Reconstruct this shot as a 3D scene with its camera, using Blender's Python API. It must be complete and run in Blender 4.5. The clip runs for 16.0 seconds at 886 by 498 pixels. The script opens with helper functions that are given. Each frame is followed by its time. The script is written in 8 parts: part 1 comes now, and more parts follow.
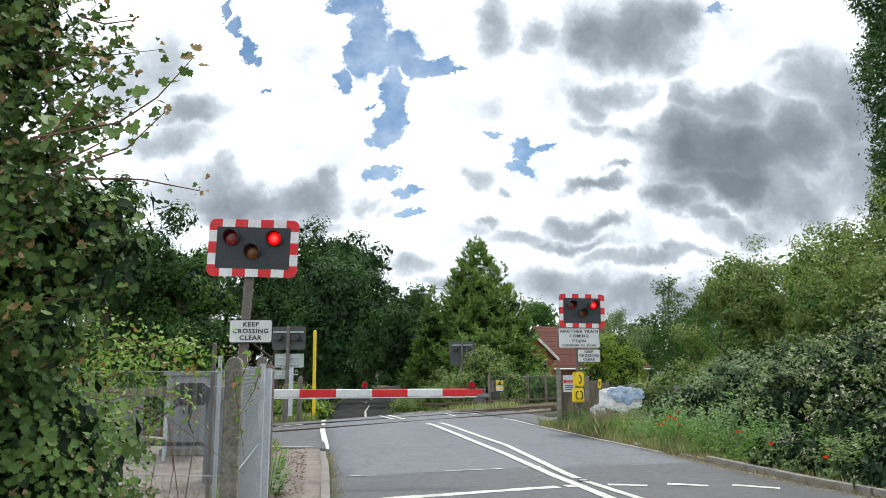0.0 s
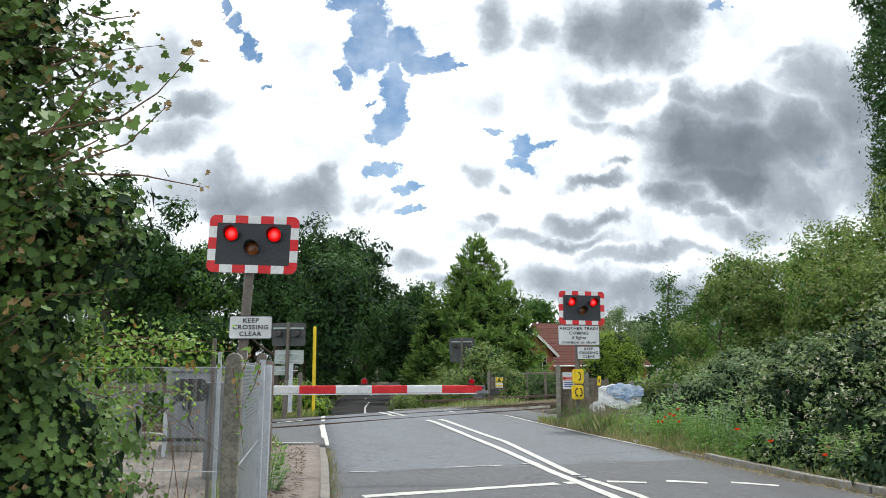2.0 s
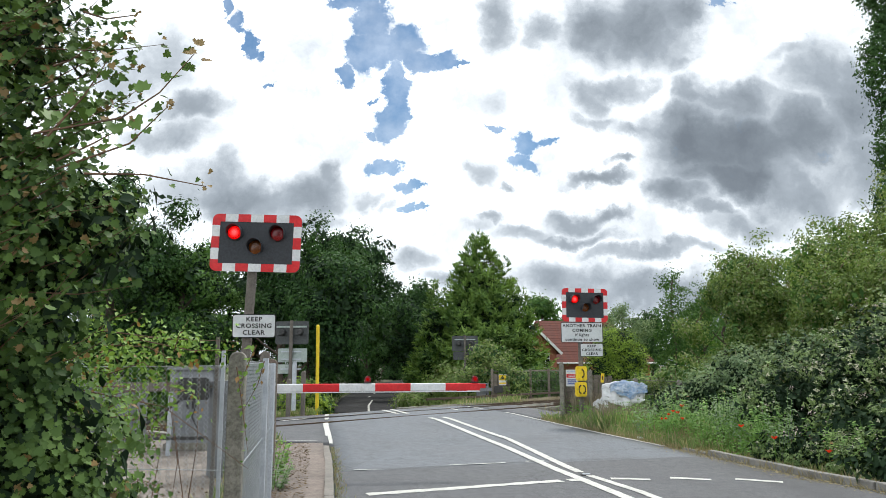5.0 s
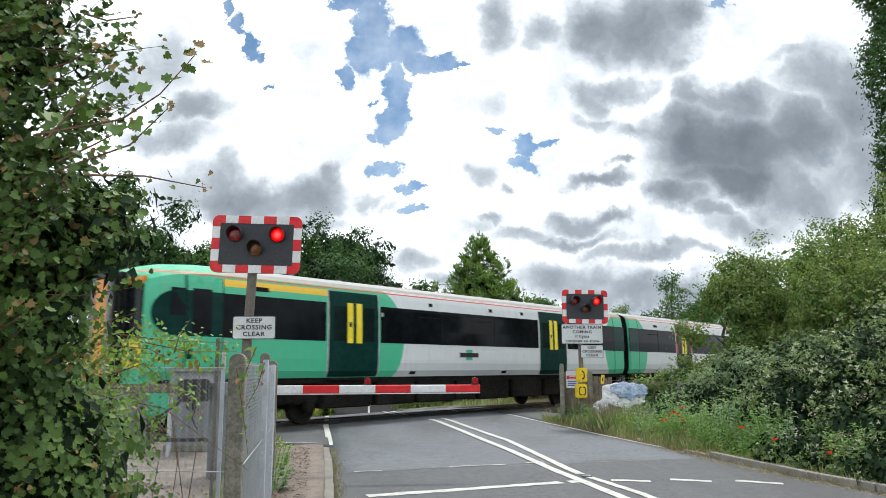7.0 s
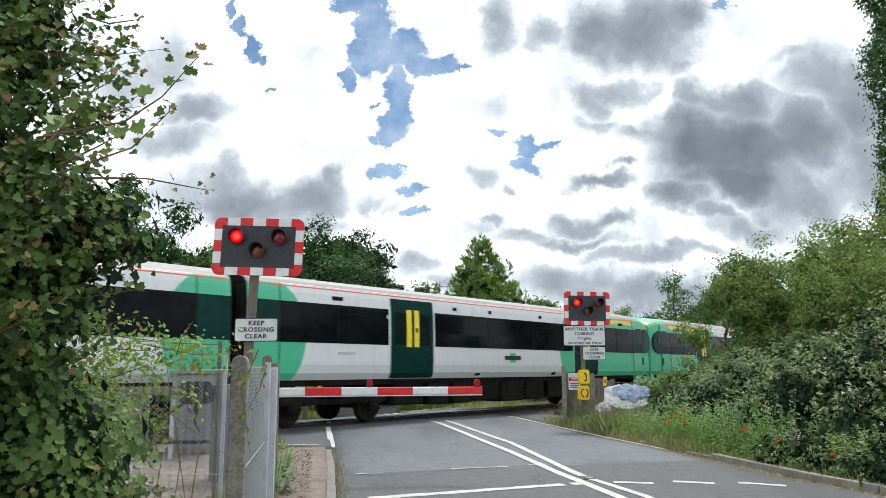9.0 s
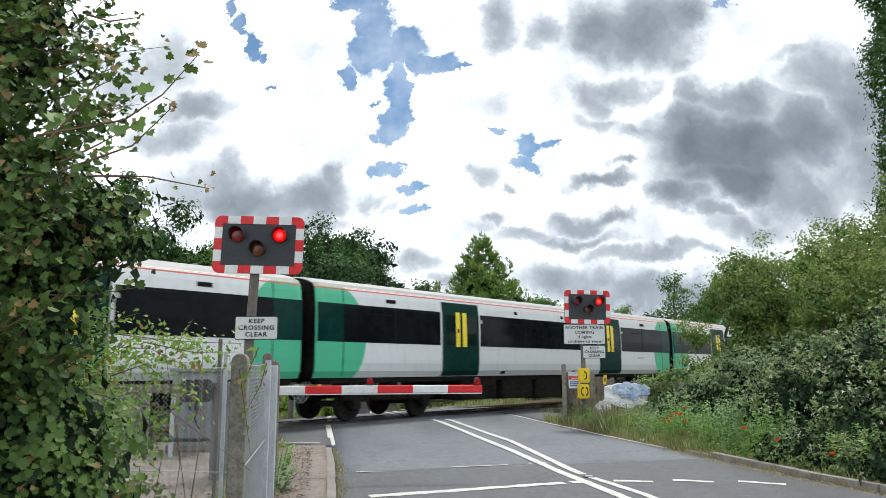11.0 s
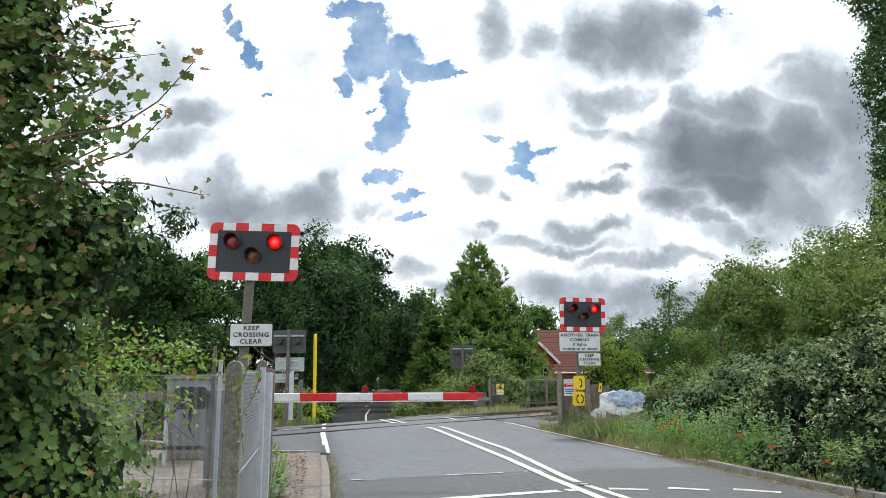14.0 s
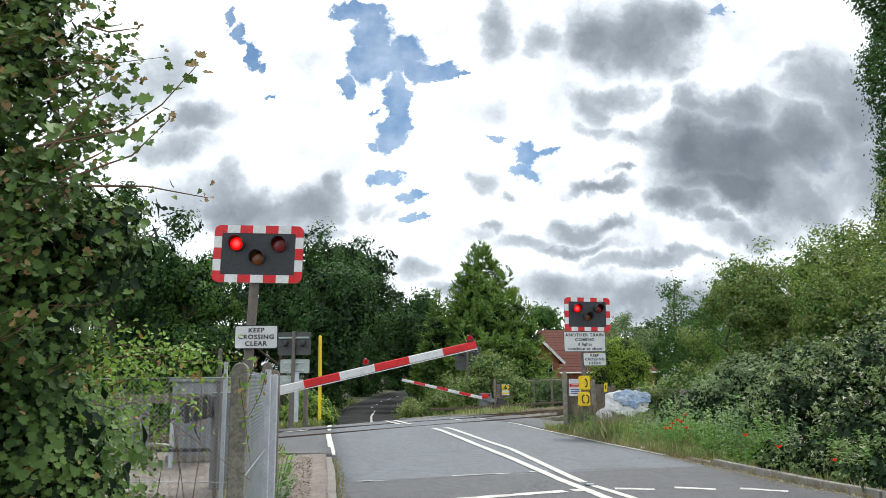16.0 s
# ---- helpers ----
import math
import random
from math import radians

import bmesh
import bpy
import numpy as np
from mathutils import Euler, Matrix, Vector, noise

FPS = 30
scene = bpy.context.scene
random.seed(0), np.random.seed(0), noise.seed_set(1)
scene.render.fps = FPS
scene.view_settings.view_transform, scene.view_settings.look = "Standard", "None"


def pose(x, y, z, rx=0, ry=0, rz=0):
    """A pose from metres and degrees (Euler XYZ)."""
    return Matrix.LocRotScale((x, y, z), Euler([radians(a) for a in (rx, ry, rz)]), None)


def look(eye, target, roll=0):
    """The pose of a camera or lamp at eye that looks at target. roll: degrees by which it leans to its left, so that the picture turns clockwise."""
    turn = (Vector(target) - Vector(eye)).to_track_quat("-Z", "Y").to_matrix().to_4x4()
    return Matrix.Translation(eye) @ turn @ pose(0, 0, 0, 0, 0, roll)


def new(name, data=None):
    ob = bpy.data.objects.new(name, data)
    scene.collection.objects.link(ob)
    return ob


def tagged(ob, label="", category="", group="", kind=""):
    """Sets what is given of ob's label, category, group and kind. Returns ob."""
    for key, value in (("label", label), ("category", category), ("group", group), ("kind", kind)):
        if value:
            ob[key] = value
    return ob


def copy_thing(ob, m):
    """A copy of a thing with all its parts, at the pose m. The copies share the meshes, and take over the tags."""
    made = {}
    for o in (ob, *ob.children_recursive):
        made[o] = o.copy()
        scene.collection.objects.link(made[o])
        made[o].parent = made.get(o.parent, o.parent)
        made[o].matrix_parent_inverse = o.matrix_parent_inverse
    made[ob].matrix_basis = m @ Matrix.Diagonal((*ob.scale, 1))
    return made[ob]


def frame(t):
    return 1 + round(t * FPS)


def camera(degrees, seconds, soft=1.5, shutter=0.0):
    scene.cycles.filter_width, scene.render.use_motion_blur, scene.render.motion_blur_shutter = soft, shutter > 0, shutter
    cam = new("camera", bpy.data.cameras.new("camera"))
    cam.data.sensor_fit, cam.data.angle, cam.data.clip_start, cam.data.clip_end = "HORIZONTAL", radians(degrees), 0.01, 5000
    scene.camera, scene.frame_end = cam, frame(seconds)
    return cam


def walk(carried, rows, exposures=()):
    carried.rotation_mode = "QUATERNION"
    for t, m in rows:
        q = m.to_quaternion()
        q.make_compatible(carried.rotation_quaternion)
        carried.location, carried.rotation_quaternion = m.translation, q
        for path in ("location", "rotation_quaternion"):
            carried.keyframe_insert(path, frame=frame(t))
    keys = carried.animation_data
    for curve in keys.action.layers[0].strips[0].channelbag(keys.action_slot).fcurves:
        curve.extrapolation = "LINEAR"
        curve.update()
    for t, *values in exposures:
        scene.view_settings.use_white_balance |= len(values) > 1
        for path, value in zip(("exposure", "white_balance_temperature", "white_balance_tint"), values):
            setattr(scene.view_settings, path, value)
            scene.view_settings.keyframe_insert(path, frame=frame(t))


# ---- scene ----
# ---------------------------------------------------------------- camera
EYE = Vector((0.0, 0.0, 1.30))
cam = camera(61.98, 16.0, soft=0.5, shutter=0.08)


def aim(yaw, pitch, lean):
    y, p = radians(yaw), radians(pitch)
    way = Vector((-math.sin(y) * math.cos(p), math.cos(y) * math.cos(p), math.sin(p)))
    return look(EYE, EYE + way, -lean)


# a camera held in the hand: it stays in one spot and only sways
walk(cam, [
    (0, aim(-0.320, 9.552, 0.157)),
    (0.5, aim(-0.416, 9.580, 0.119)),
    (1, aim(-0.451, 9.308, 0.139)),
    (1.5, aim(-0.338, 9.282, 0.134)),
    (2, aim(-0.316, 9.301, -0.017)),
    (2.5, aim(-0.234, 9.277, 0.018)),
    (3, aim(-0.120, 9.276, 0.023)),
    (3.5, aim(-0.000, 9.180, 0.000)),
    (4, aim(0.012, 9.128, 0.120)),
    (6.5, aim(-0.159, 9.189, 0.218)),
    (7, aim(-0.090, 9.248, 0.205)),
    (7.5, aim(-0.023, 9.255, 0.238)),
    (8, aim(-0.060, 9.215, 0.272)),
    (8.5, aim(-0.007, 9.340, 0.388)),
    (9, aim(0.060, 9.403, 0.271)),
    (11.5, aim(0.071, 9.261, 0.186)),
    (12, aim(-0.010, 9.462, 0.183)),
    (12.5, aim(-0.204, 9.606, 0.202)),
    (13, aim(-0.313, 9.677, 0.347)),
    (13.5, aim(-0.358, 9.749, 0.375)),
    (14, aim(-0.276, 9.836, 0.140)),
    (14.5, aim(-0.211, 9.907, 0.115)),
    (15, aim(-0.210, 9.840, 0.117)),
    (15.5, aim(-0.057, 9.754, 0.288)),
    (16, aim(0.047, 9.904, 0.519)),
])


# ---------------------------------------------------------------- sky and light
class Nodes:
    """Short hand to build node trees."""

    def __init__(self, tree):
        self.tree = tree
        tree.nodes.clear()

    def add(self, kind):
        return self.tree.nodes.new(kind)

    def put(self, socket, value):
        if isinstance(value, bpy.types.NodeSocket):
            self.tree.links.new(value, socket)
        elif value is not None:
            socket.default_value = value

    def math(self, op, a, b=None, c=None, clamp=False):
        node = self.add("ShaderNodeMath")
        node.operation, node.use_clamp = op, clamp
        for socket, value in zip(node.inputs, (a, b, c)):
            self.put(socket, value)
        return node.outputs[0]

    def vec(self, op, a, b=None):
        node = self.add("ShaderNodeVectorMath")
        node.operation = op
        self.put(node.inputs[0], a)
        if b is not None:
            self.put(node.inputs["Scale"] if op == "SCALE" else node.inputs[1], b)
        return node.outputs["Value"] if op in ("LENGTH", "DISTANCE", "DOT_PRODUCT") else node.outputs[0]

    def mix(self, fac, a, b, blend="MIX"):
        node = self.add("ShaderNodeMix")
        node.data_type, node.blend_type = "RGBA", blend
        self.put(node.inputs[0], fac)
        for socket, value in zip((node.inputs[6], node.inputs[7]), (a, b)):
            self.put(socket, (*value, 1.0) if isinstance(value, tuple) and len(value) == 3 else value)
        return node.outputs[2]

    def noise(self, vector, scale, detail=4.0, rough=0.55, out="Fac", distort=0.0):
        node = self.add("ShaderNodeTexNoise")
        self.put(node.inputs["Vector"], vector)
        self.put(node.inputs["Scale"], scale)
        self.put(node.inputs["Detail"], detail)
        self.put(node.inputs["Roughness"], rough)
        self.put(node.inputs["Distortion"], distort)
        return node.outputs[out]

    def ramp(self, value, low, high, a=0.0, b=1.0, smooth=True):
        node = self.add("ShaderNodeMapRange")
        node.interpolation_type = "SMOOTHSTEP" if smooth else "LINEAR"
        for socket, v in zip(node.inputs, (value, low, high, a, b)):
            self.put(socket, v)
        return node.outputs[0]


SUN_ELEVATION, SUN_AZIMUTH = 62.0, 20.0  # degrees; azimuth clockwise from +y

# openings in the cloud, and cloud banks: sideways and upward slope, half width, half height, and depth of the grey
BLUE_GAPS = [
    (-0.133, 0.523, 0.037, 0.012),
    (-0.099, 0.495, 0.028, 0.030),
    (-0.070, 0.456, 0.050, 0.029),
    (-0.107, 0.445, 0.034, 0.029),
    (-0.132, 0.409, 0.012, 0.014),
    (-0.013, 0.431, 0.036, 0.014),
    (0.025, 0.426, 0.018, 0.005),
    (-0.066, 0.397, 0.022, 0.032),
    (-0.073, 0.335, 0.026, 0.017),
    (-0.060, 0.355, 0.016, 0.025),
    (0.118, 0.313, 0.021, 0.018),
    (0.116, 0.283, 0.019, 0.012),
    (0.150, 0.317, 0.013, 0.007),
    (0.078, 0.325, 0.013, 0.004),
]
BLUE_RIFTS = [
    (-0.276, 0.462, 0.011, 0.019),
    (-0.291, 0.486, 0.009, 0.016),
    (-0.310, 0.519, 0.007, 0.018),
    (-0.262, 0.450, 0.006, 0.009),
    (-0.084, 0.280, 0.024, 0.012),
    (-0.103, 0.325, 0.010, 0.005),
    (-0.055, 0.254, 0.010, 0.005),
    (-0.036, 0.248, 0.013, 0.006),
    (-0.050, 0.223, 0.012, 0.006),
    (-0.026, 0.220, 0.013, 0.003),
    (0.407, 0.521, 0.009, 0.007),
    (-0.241, 0.394, 0.010, 0.003),
    (-0.101, 0.374, 0.011, 0.004),
]
BANKS_LEFT = [
    (-0.398, 0.434, 0.044, 0.039, 0.42),
    (-0.350, 0.371, 0.050, 0.025, 0.55),
    (-0.375, 0.325, 0.057, 0.025, 0.50),
    (-0.449, 0.413, 0.048, 0.043, 0.38),
    (-0.268, 0.240, 0.086, 0.028, 0.62),
    (-0.186, 0.240, 0.057, 0.036, 0.66),
    (-0.300, 0.260, 0.039, 0.028, 0.50),
    (-0.151, 0.266, 0.017, 0.026, 0.55),
    (-0.363, 0.247, 0.047, 0.032, 0.42),
    (-0.099, 0.236, 0.021, 0.013, 0.38),
    (-0.078, 0.216, 0.012, 0.008, 0.34),
    (-0.173, 0.200, 0.048, 0.016, 0.52),
    (-0.036, 0.148, 0.031, 0.017, 0.50),
]
BANKS_TOP = [
    (0.080, 0.491, 0.025, 0.037, 0.60),
    (0.141, 0.478, 0.034, 0.024, 0.50),
    (0.069, 0.367, 0.021, 0.020, 0.30),
    (0.058, 0.276, 0.019, 0.021, 0.45),
    (0.087, 0.247, 0.017, 0.006, 0.50),
    (0.068, 0.208, 0.022, 0.010, 0.52),
    (0.227, 0.487, 0.054, 0.048, 0.66),
    (0.300, 0.477, 0.065, 0.058, 0.82),
    (0.347, 0.505, 0.039, 0.035, 0.74),
    (0.349, 0.434, 0.021, 0.017, 0.48),
    (0.245, 0.401, 0.050, 0.019, 0.50),
    (0.206, 0.383, 0.018, 0.030, 0.36),
    (0.207, 0.346, 0.022, 0.012, 0.42),
    (0.289, 0.400, 0.040, 0.012, 0.46),
]
BANKS_RIGHT = [
    (0.356, 0.378, 0.024, 0.029, 0.58),
    (0.420, 0.368, 0.064, 0.029, 0.66),
    (0.334, 0.332, 0.057, 0.033, 0.72),
    (0.372, 0.308, 0.080, 0.050, 0.92),
    (0.440, 0.308, 0.080, 0.050, 0.92),
    (0.500, 0.318, 0.072, 0.050, 0.82),
    (0.540, 0.410, 0.049, 0.053, 0.58),
    (0.581, 0.372, 0.053, 0.068, 0.62),
    (0.584, 0.277, 0.071, 0.051, 0.62),
    (0.410, 0.267, 0.095, 0.031, 0.92),
    (0.329, 0.234, 0.041, 0.024, 0.80),
    (0.371, 0.218, 0.047, 0.014, 0.60),
    (0.494, 0.240, 0.079, 0.041, 0.58),
    (0.252, 0.284, 0.021, 0.008, 0.60),
    (0.218, 0.260, 0.046, 0.010, 0.64),
    (0.278, 0.338, 0.050, 0.012, 0.50),
    (0.506, 0.448, 0.034, 0.016, 0.44),
]
BANKS_LOW = [
    (0.116, 0.186, 0.047, 0.013, 0.55),
    (0.179, 0.202, 0.047, 0.016, 0.60),
    (0.234, 0.207, 0.025, 0.011, 0.50),
    (0.170, 0.176, 0.070, 0.011, 0.62),
    (0.255, 0.153, 0.070, 0.011, 0.50),
    (0.325, 0.160, 0.070, 0.011, 0.50),
    (0.176, 0.117, 0.085, 0.026, 0.60),
    (0.268, 0.098, 0.085, 0.026, 0.62),
    (0.429, 0.200, 0.070, 0.021, 0.50),
    (0.046, 0.196, 0.023, 0.010, 0.35),
    (0.014, 0.117, 0.046, 0.016, 0.45),
    (0.360, 0.087, 0.092, 0.031, 0.60),
]


def make_world():
    world = bpy.data.worlds.new("sky")
    scene.world = world
    world.use_nodes = True
    n = Nodes(world.node_tree)
    way = n.add("ShaderNodeTexCoord").outputs["Generated"]
    sky = n.add("ShaderNodeTexSky")
    sky.sky_type, sky.sun_disc = "NISHITA", False
    sky.sun_elevation, sky.sun_rotation = radians(SUN_ELEVATION), radians(SUN_AZIMUTH)
    xyz = n.add("ShaderNodeSeparateXYZ")
    n.put(xyz.inputs[0], way)
    ahead = n.math("MAXIMUM", xyz.outputs[1], 0.08)
    plane = n.add("ShaderNodeCombineXYZ")
    n.put(plane.inputs[0], n.math("DIVIDE", xyz.outputs[0], ahead))
    n.put(plane.inputs[1], n.math("DIVIDE", xyz.outputs[2], ahead))
    flat = plane.outputs[0]
    warp = n.noise(flat, 16.0, 10.0, 0.66, "Color")
    bent = n.vec("ADD", flat, n.vec("SCALE", n.vec("SUBTRACT", warp, (0.5, 0.5, 0.5)), 0.085))
    warp_soft = n.noise(flat, 10.0, 8.0, 0.6, "Color")
    bent_soft = n.vec("ADD", flat, n.vec("SCALE", n.vec("SUBTRACT", warp_soft, (0.5, 0.5, 0.5)), 0.11))

    def spots(rows, where, inner, outer):
        """The deepest of the ellipses at each place, soft towards their rims."""
        total = None
        for a, e, ra, re, *deep in rows:
            d = n.vec("LENGTH", n.vec("MULTIPLY", n.vec("SUBTRACT", where, (a, e, 0.0)), (1 / ra, 1 / re, 0.0)))
            s = n.ramp(d, outer, inner, 0.0, deep[0] if deep else 1.0)
            total = s if total is None else n.math("SMOOTH_MAX", total, s, 0.12) if deep else n.math("MAXIMUM", total, s)
        return total

    front = n.ramp(xyz.outputs[1], 0.15, 0.45)
    rest = n.math("SUBTRACT", 1.0, front)
    billow = n.noise(bent_soft, 8.0, 9.0, 0.58)
    fine = n.noise(bent, 22.0, 8.0, 0.62)
    # openings with torn edges, thin veils across them
    holes = n.math("MULTIPLY", spots(BLUE_GAPS + BLUE_RIFTS, bent, 0.15, 1.6), front)
    tear = n.math("MULTIPLY", n.math("SUBTRACT", fine, 0.5), 1.0)
    veil = n.ramp(n.noise(flat, 7.0, 6.0, 0.6), 0.35, 0.62, 0.76, 1.0)
    blue = n.math("MULTIPLY", n.ramp(n.math("ADD", holes, tear), 0.14, 0.48), veil)
    # grey banks with broken rims; behind the camera, the same broken cloud without a plan
    banks = n.math("MULTIPLY", spots(BANKS_LEFT + BANKS_TOP + BANKS_RIGHT + BANKS_LOW, bent_soft, 0.2, 1.8), front)
    banks = n.math("ADD", banks, n.math("MULTIPLY", n.ramp(n.noise(way, 2.6, 7.0, 0.6), 0.48, 0.75, 0.0, 0.6), rest))
    depth = n.math("ADD", n.math("MULTIPLY", banks, 0.98), n.math("MULTIPLY", n.math("SUBTRACT", billow, 0.45), 0.9))
    depth = n.math("ADD", depth, n.math("MULTIPLY", n.math("SUBTRACT", fine, 0.5), 0.22))
    tone = n.add("ShaderNodeValToRGB")
    n.put(tone.inputs[0], depth)
    stops = ((0.05, (1.66, 1.76, 1.84)), (0.22, (0.98, 1.05, 1.12)), (0.38, (0.66, 0.73, 0.80)), (0.56, (0.425, 0.485, 0.55)), (0.80, (0.27, 0.315, 0.365)), (1.0, (0.20, 0.235, 0.278)))
    while len(tone.color_ramp.elements) < len(stops):
        tone.color_ramp.elements.new(0.5)
    for e, (p, c) in zip(tone.color_ramp.elements, stops):
        e.position, e.color = p, (*c, 1.0)
    cloud = tone.outputs[0]
    clear = n.mix(1.0, n.mix(1.0, sky.outputs[0], (0.055, 0.074, 0.087), "MULTIPLY"), (0.015, 0.042, 0.065), "ADD")
    low = n.ramp(xyz.outputs[2], -0.01, 0.06)
    shown = n.mix(blue, cloud, clear)
    hazy = n.mix(low, (0.42, 0.47, 0.54), shown)
    back = n.add("ShaderNodeBackground")
    n.put(back.inputs[0], hazy)
    back.inputs[1].default_value = 1.0
    out = n.add("ShaderNodeOutputWorld")
    n.put(out.inputs[0], back.outputs[0])


make_world()
sun_data = bpy.data.lights.new("sun", "SUN")
sun_data.energy, sun_data.angle, sun_data.color = 2.5, radians(9), (1.0, 0.96, 0.9)
sun = new("sun", sun_data)
_e, _a = radians(SUN_ELEVATION), radians(SUN_AZIMUTH)
sun.matrix_world = look((0, 0, 40), Vector((0, 0, 40)) - Vector((math.sin(_a) * math.cos(_e), math.cos(_a) * math.cos(_e), math.sin(_e))))
scene.view_settings.exposure = 0.0

# ---------------------------------------------------------------- materials
def material(name, a, b, rough=0.7, metal=0.0, grain=20.0, stain=1.5, bump=0.15, bump_scale=None, per_object=0.0, spec=0.4,
             dirt=None, dirt_amount=0.0, mid=0.5, coat=0.0):
    """A surface that varies between the colours a and b at two scales, with fine relief and optional dirt patches."""
    m = bpy.data.materials.new(name)
    m.use_nodes = True
    n = Nodes(m.node_tree)
    where = n.add("ShaderNodeTexCoord").outputs["Object"]
    big = n.noise(where, stain, 5.0, 0.6)
    small = n.noise(where, grain, 4.0, 0.65)
    fac = n.ramp(n.math("ADD", n.math("MULTIPLY", big, mid), n.math("MULTIPLY", small, 1.0 - mid)), 0.36, 0.64)
    colour = n.mix(fac, a, b)
    if dirt:
        patches = n.ramp(n.noise(where, stain * 2.3, 7.0, 0.7, "Fac", 0.6), 0.5, 0.72, 0.0, dirt_amount)
        colour = n.mix(patches, colour, dirt)
    if per_object:
        info = n.add("ShaderNodeObjectInfo")
        colour = n.mix(n.math("MULTIPLY", info.outputs["Random"], per_object), colour, tuple(c * 0.45 for c in a))
    p = n.add("ShaderNodeBsdfPrincipled")
    n.put(p.inputs["Base Color"], colour)
    n.put(p.inputs["Roughness"], n.ramp(big, 0.3, 0.7, max(rough - 0.1, 0.03), min(rough + 0.1, 1.0)))
    p.inputs["Metallic"].default_value = metal
    p.inputs["Specular IOR Level"].default_value = spec
    p.inputs["Coat Weight"].default_value = coat
    if bump:
        relief = n.add("ShaderNodeBump")
        relief.inputs["Strength"].default_value = bump
        relief.inputs["Distance"].default_value = 0.01
        n.put(relief.inputs["Height"], n.noise(where, bump_scale or grain * 2, 4.0, 0.7))
        n.put(p.inputs["Normal"], relief.outputs[0])
    out = n.add("ShaderNodeOutputMaterial")
    n.put(out.inputs[0], p.outputs[0])
    return m


def leaf_material(name, dark, light, odd=None, odd_share=0.0, through_light=0.3, rough=0.6, patch=0.6, gloss=0.16):
    """Leaves: each leaf has its own shade, whole boughs differ a little, and light shines through."""
    m = bpy.data.materials.new(name)
    m.use_nodes = True
    n = Nodes(m.node_tree)
    where = n.add("ShaderNodeTexCoord").outputs["Object"]
    one = n.add("ShaderNodeNewGeometry").outputs["Random Per Island"]
    bough = n.ramp(n.noise(where, patch, 3.0, 0.6), 0.35, 0.65)
    fac = n.math("ADD", n.math("MULTIPLY", one, 0.55), n.math("MULTIPLY", bough, 0.45))
    colour = n.mix(fac, dark, light)
    if odd:
        pick = n.math("GREATER_THAN", n.math("FRACT", n.math("MULTIPLY", one, 37.7)), 1.0 - odd_share)
        colour = n.mix(pick, colour, odd)
    p = n.add("ShaderNodeBsdfPrincipled")
    n.put(p.inputs["Base Color"], colour)
    p.inputs["Roughness"].default_value = rough
    p.inputs["Specular IOR Level"].default_value = gloss
    t = n.add("ShaderNodeBsdfTranslucent")
    n.put(t.inputs[0], n.mix(1.0, colour, (1.3, 1.35, 0.6), "MULTIPLY"))
    mixed = n.add("ShaderNodeMixShader")
    mixed.inputs[0].default_value = through_light
    n.put(mixed.inputs[1], p.outputs[0])
    n.put(mixed.inputs[2], t.outputs[0])
    out = n.add("ShaderNodeOutputMaterial")
    n.put(out.inputs[0], mixed.outputs[0])
    return m


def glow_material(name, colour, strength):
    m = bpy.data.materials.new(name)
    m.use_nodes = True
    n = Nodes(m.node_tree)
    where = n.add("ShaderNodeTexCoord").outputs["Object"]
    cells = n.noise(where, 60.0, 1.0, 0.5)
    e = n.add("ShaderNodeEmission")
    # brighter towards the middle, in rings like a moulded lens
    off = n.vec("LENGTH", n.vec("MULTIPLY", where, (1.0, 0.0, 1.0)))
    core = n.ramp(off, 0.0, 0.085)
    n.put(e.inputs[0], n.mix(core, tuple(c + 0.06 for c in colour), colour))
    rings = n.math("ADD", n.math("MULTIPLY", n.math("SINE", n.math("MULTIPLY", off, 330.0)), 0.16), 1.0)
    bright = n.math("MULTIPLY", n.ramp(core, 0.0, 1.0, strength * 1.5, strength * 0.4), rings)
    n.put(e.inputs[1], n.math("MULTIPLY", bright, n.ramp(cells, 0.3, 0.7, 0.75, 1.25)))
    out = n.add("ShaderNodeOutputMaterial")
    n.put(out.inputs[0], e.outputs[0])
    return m


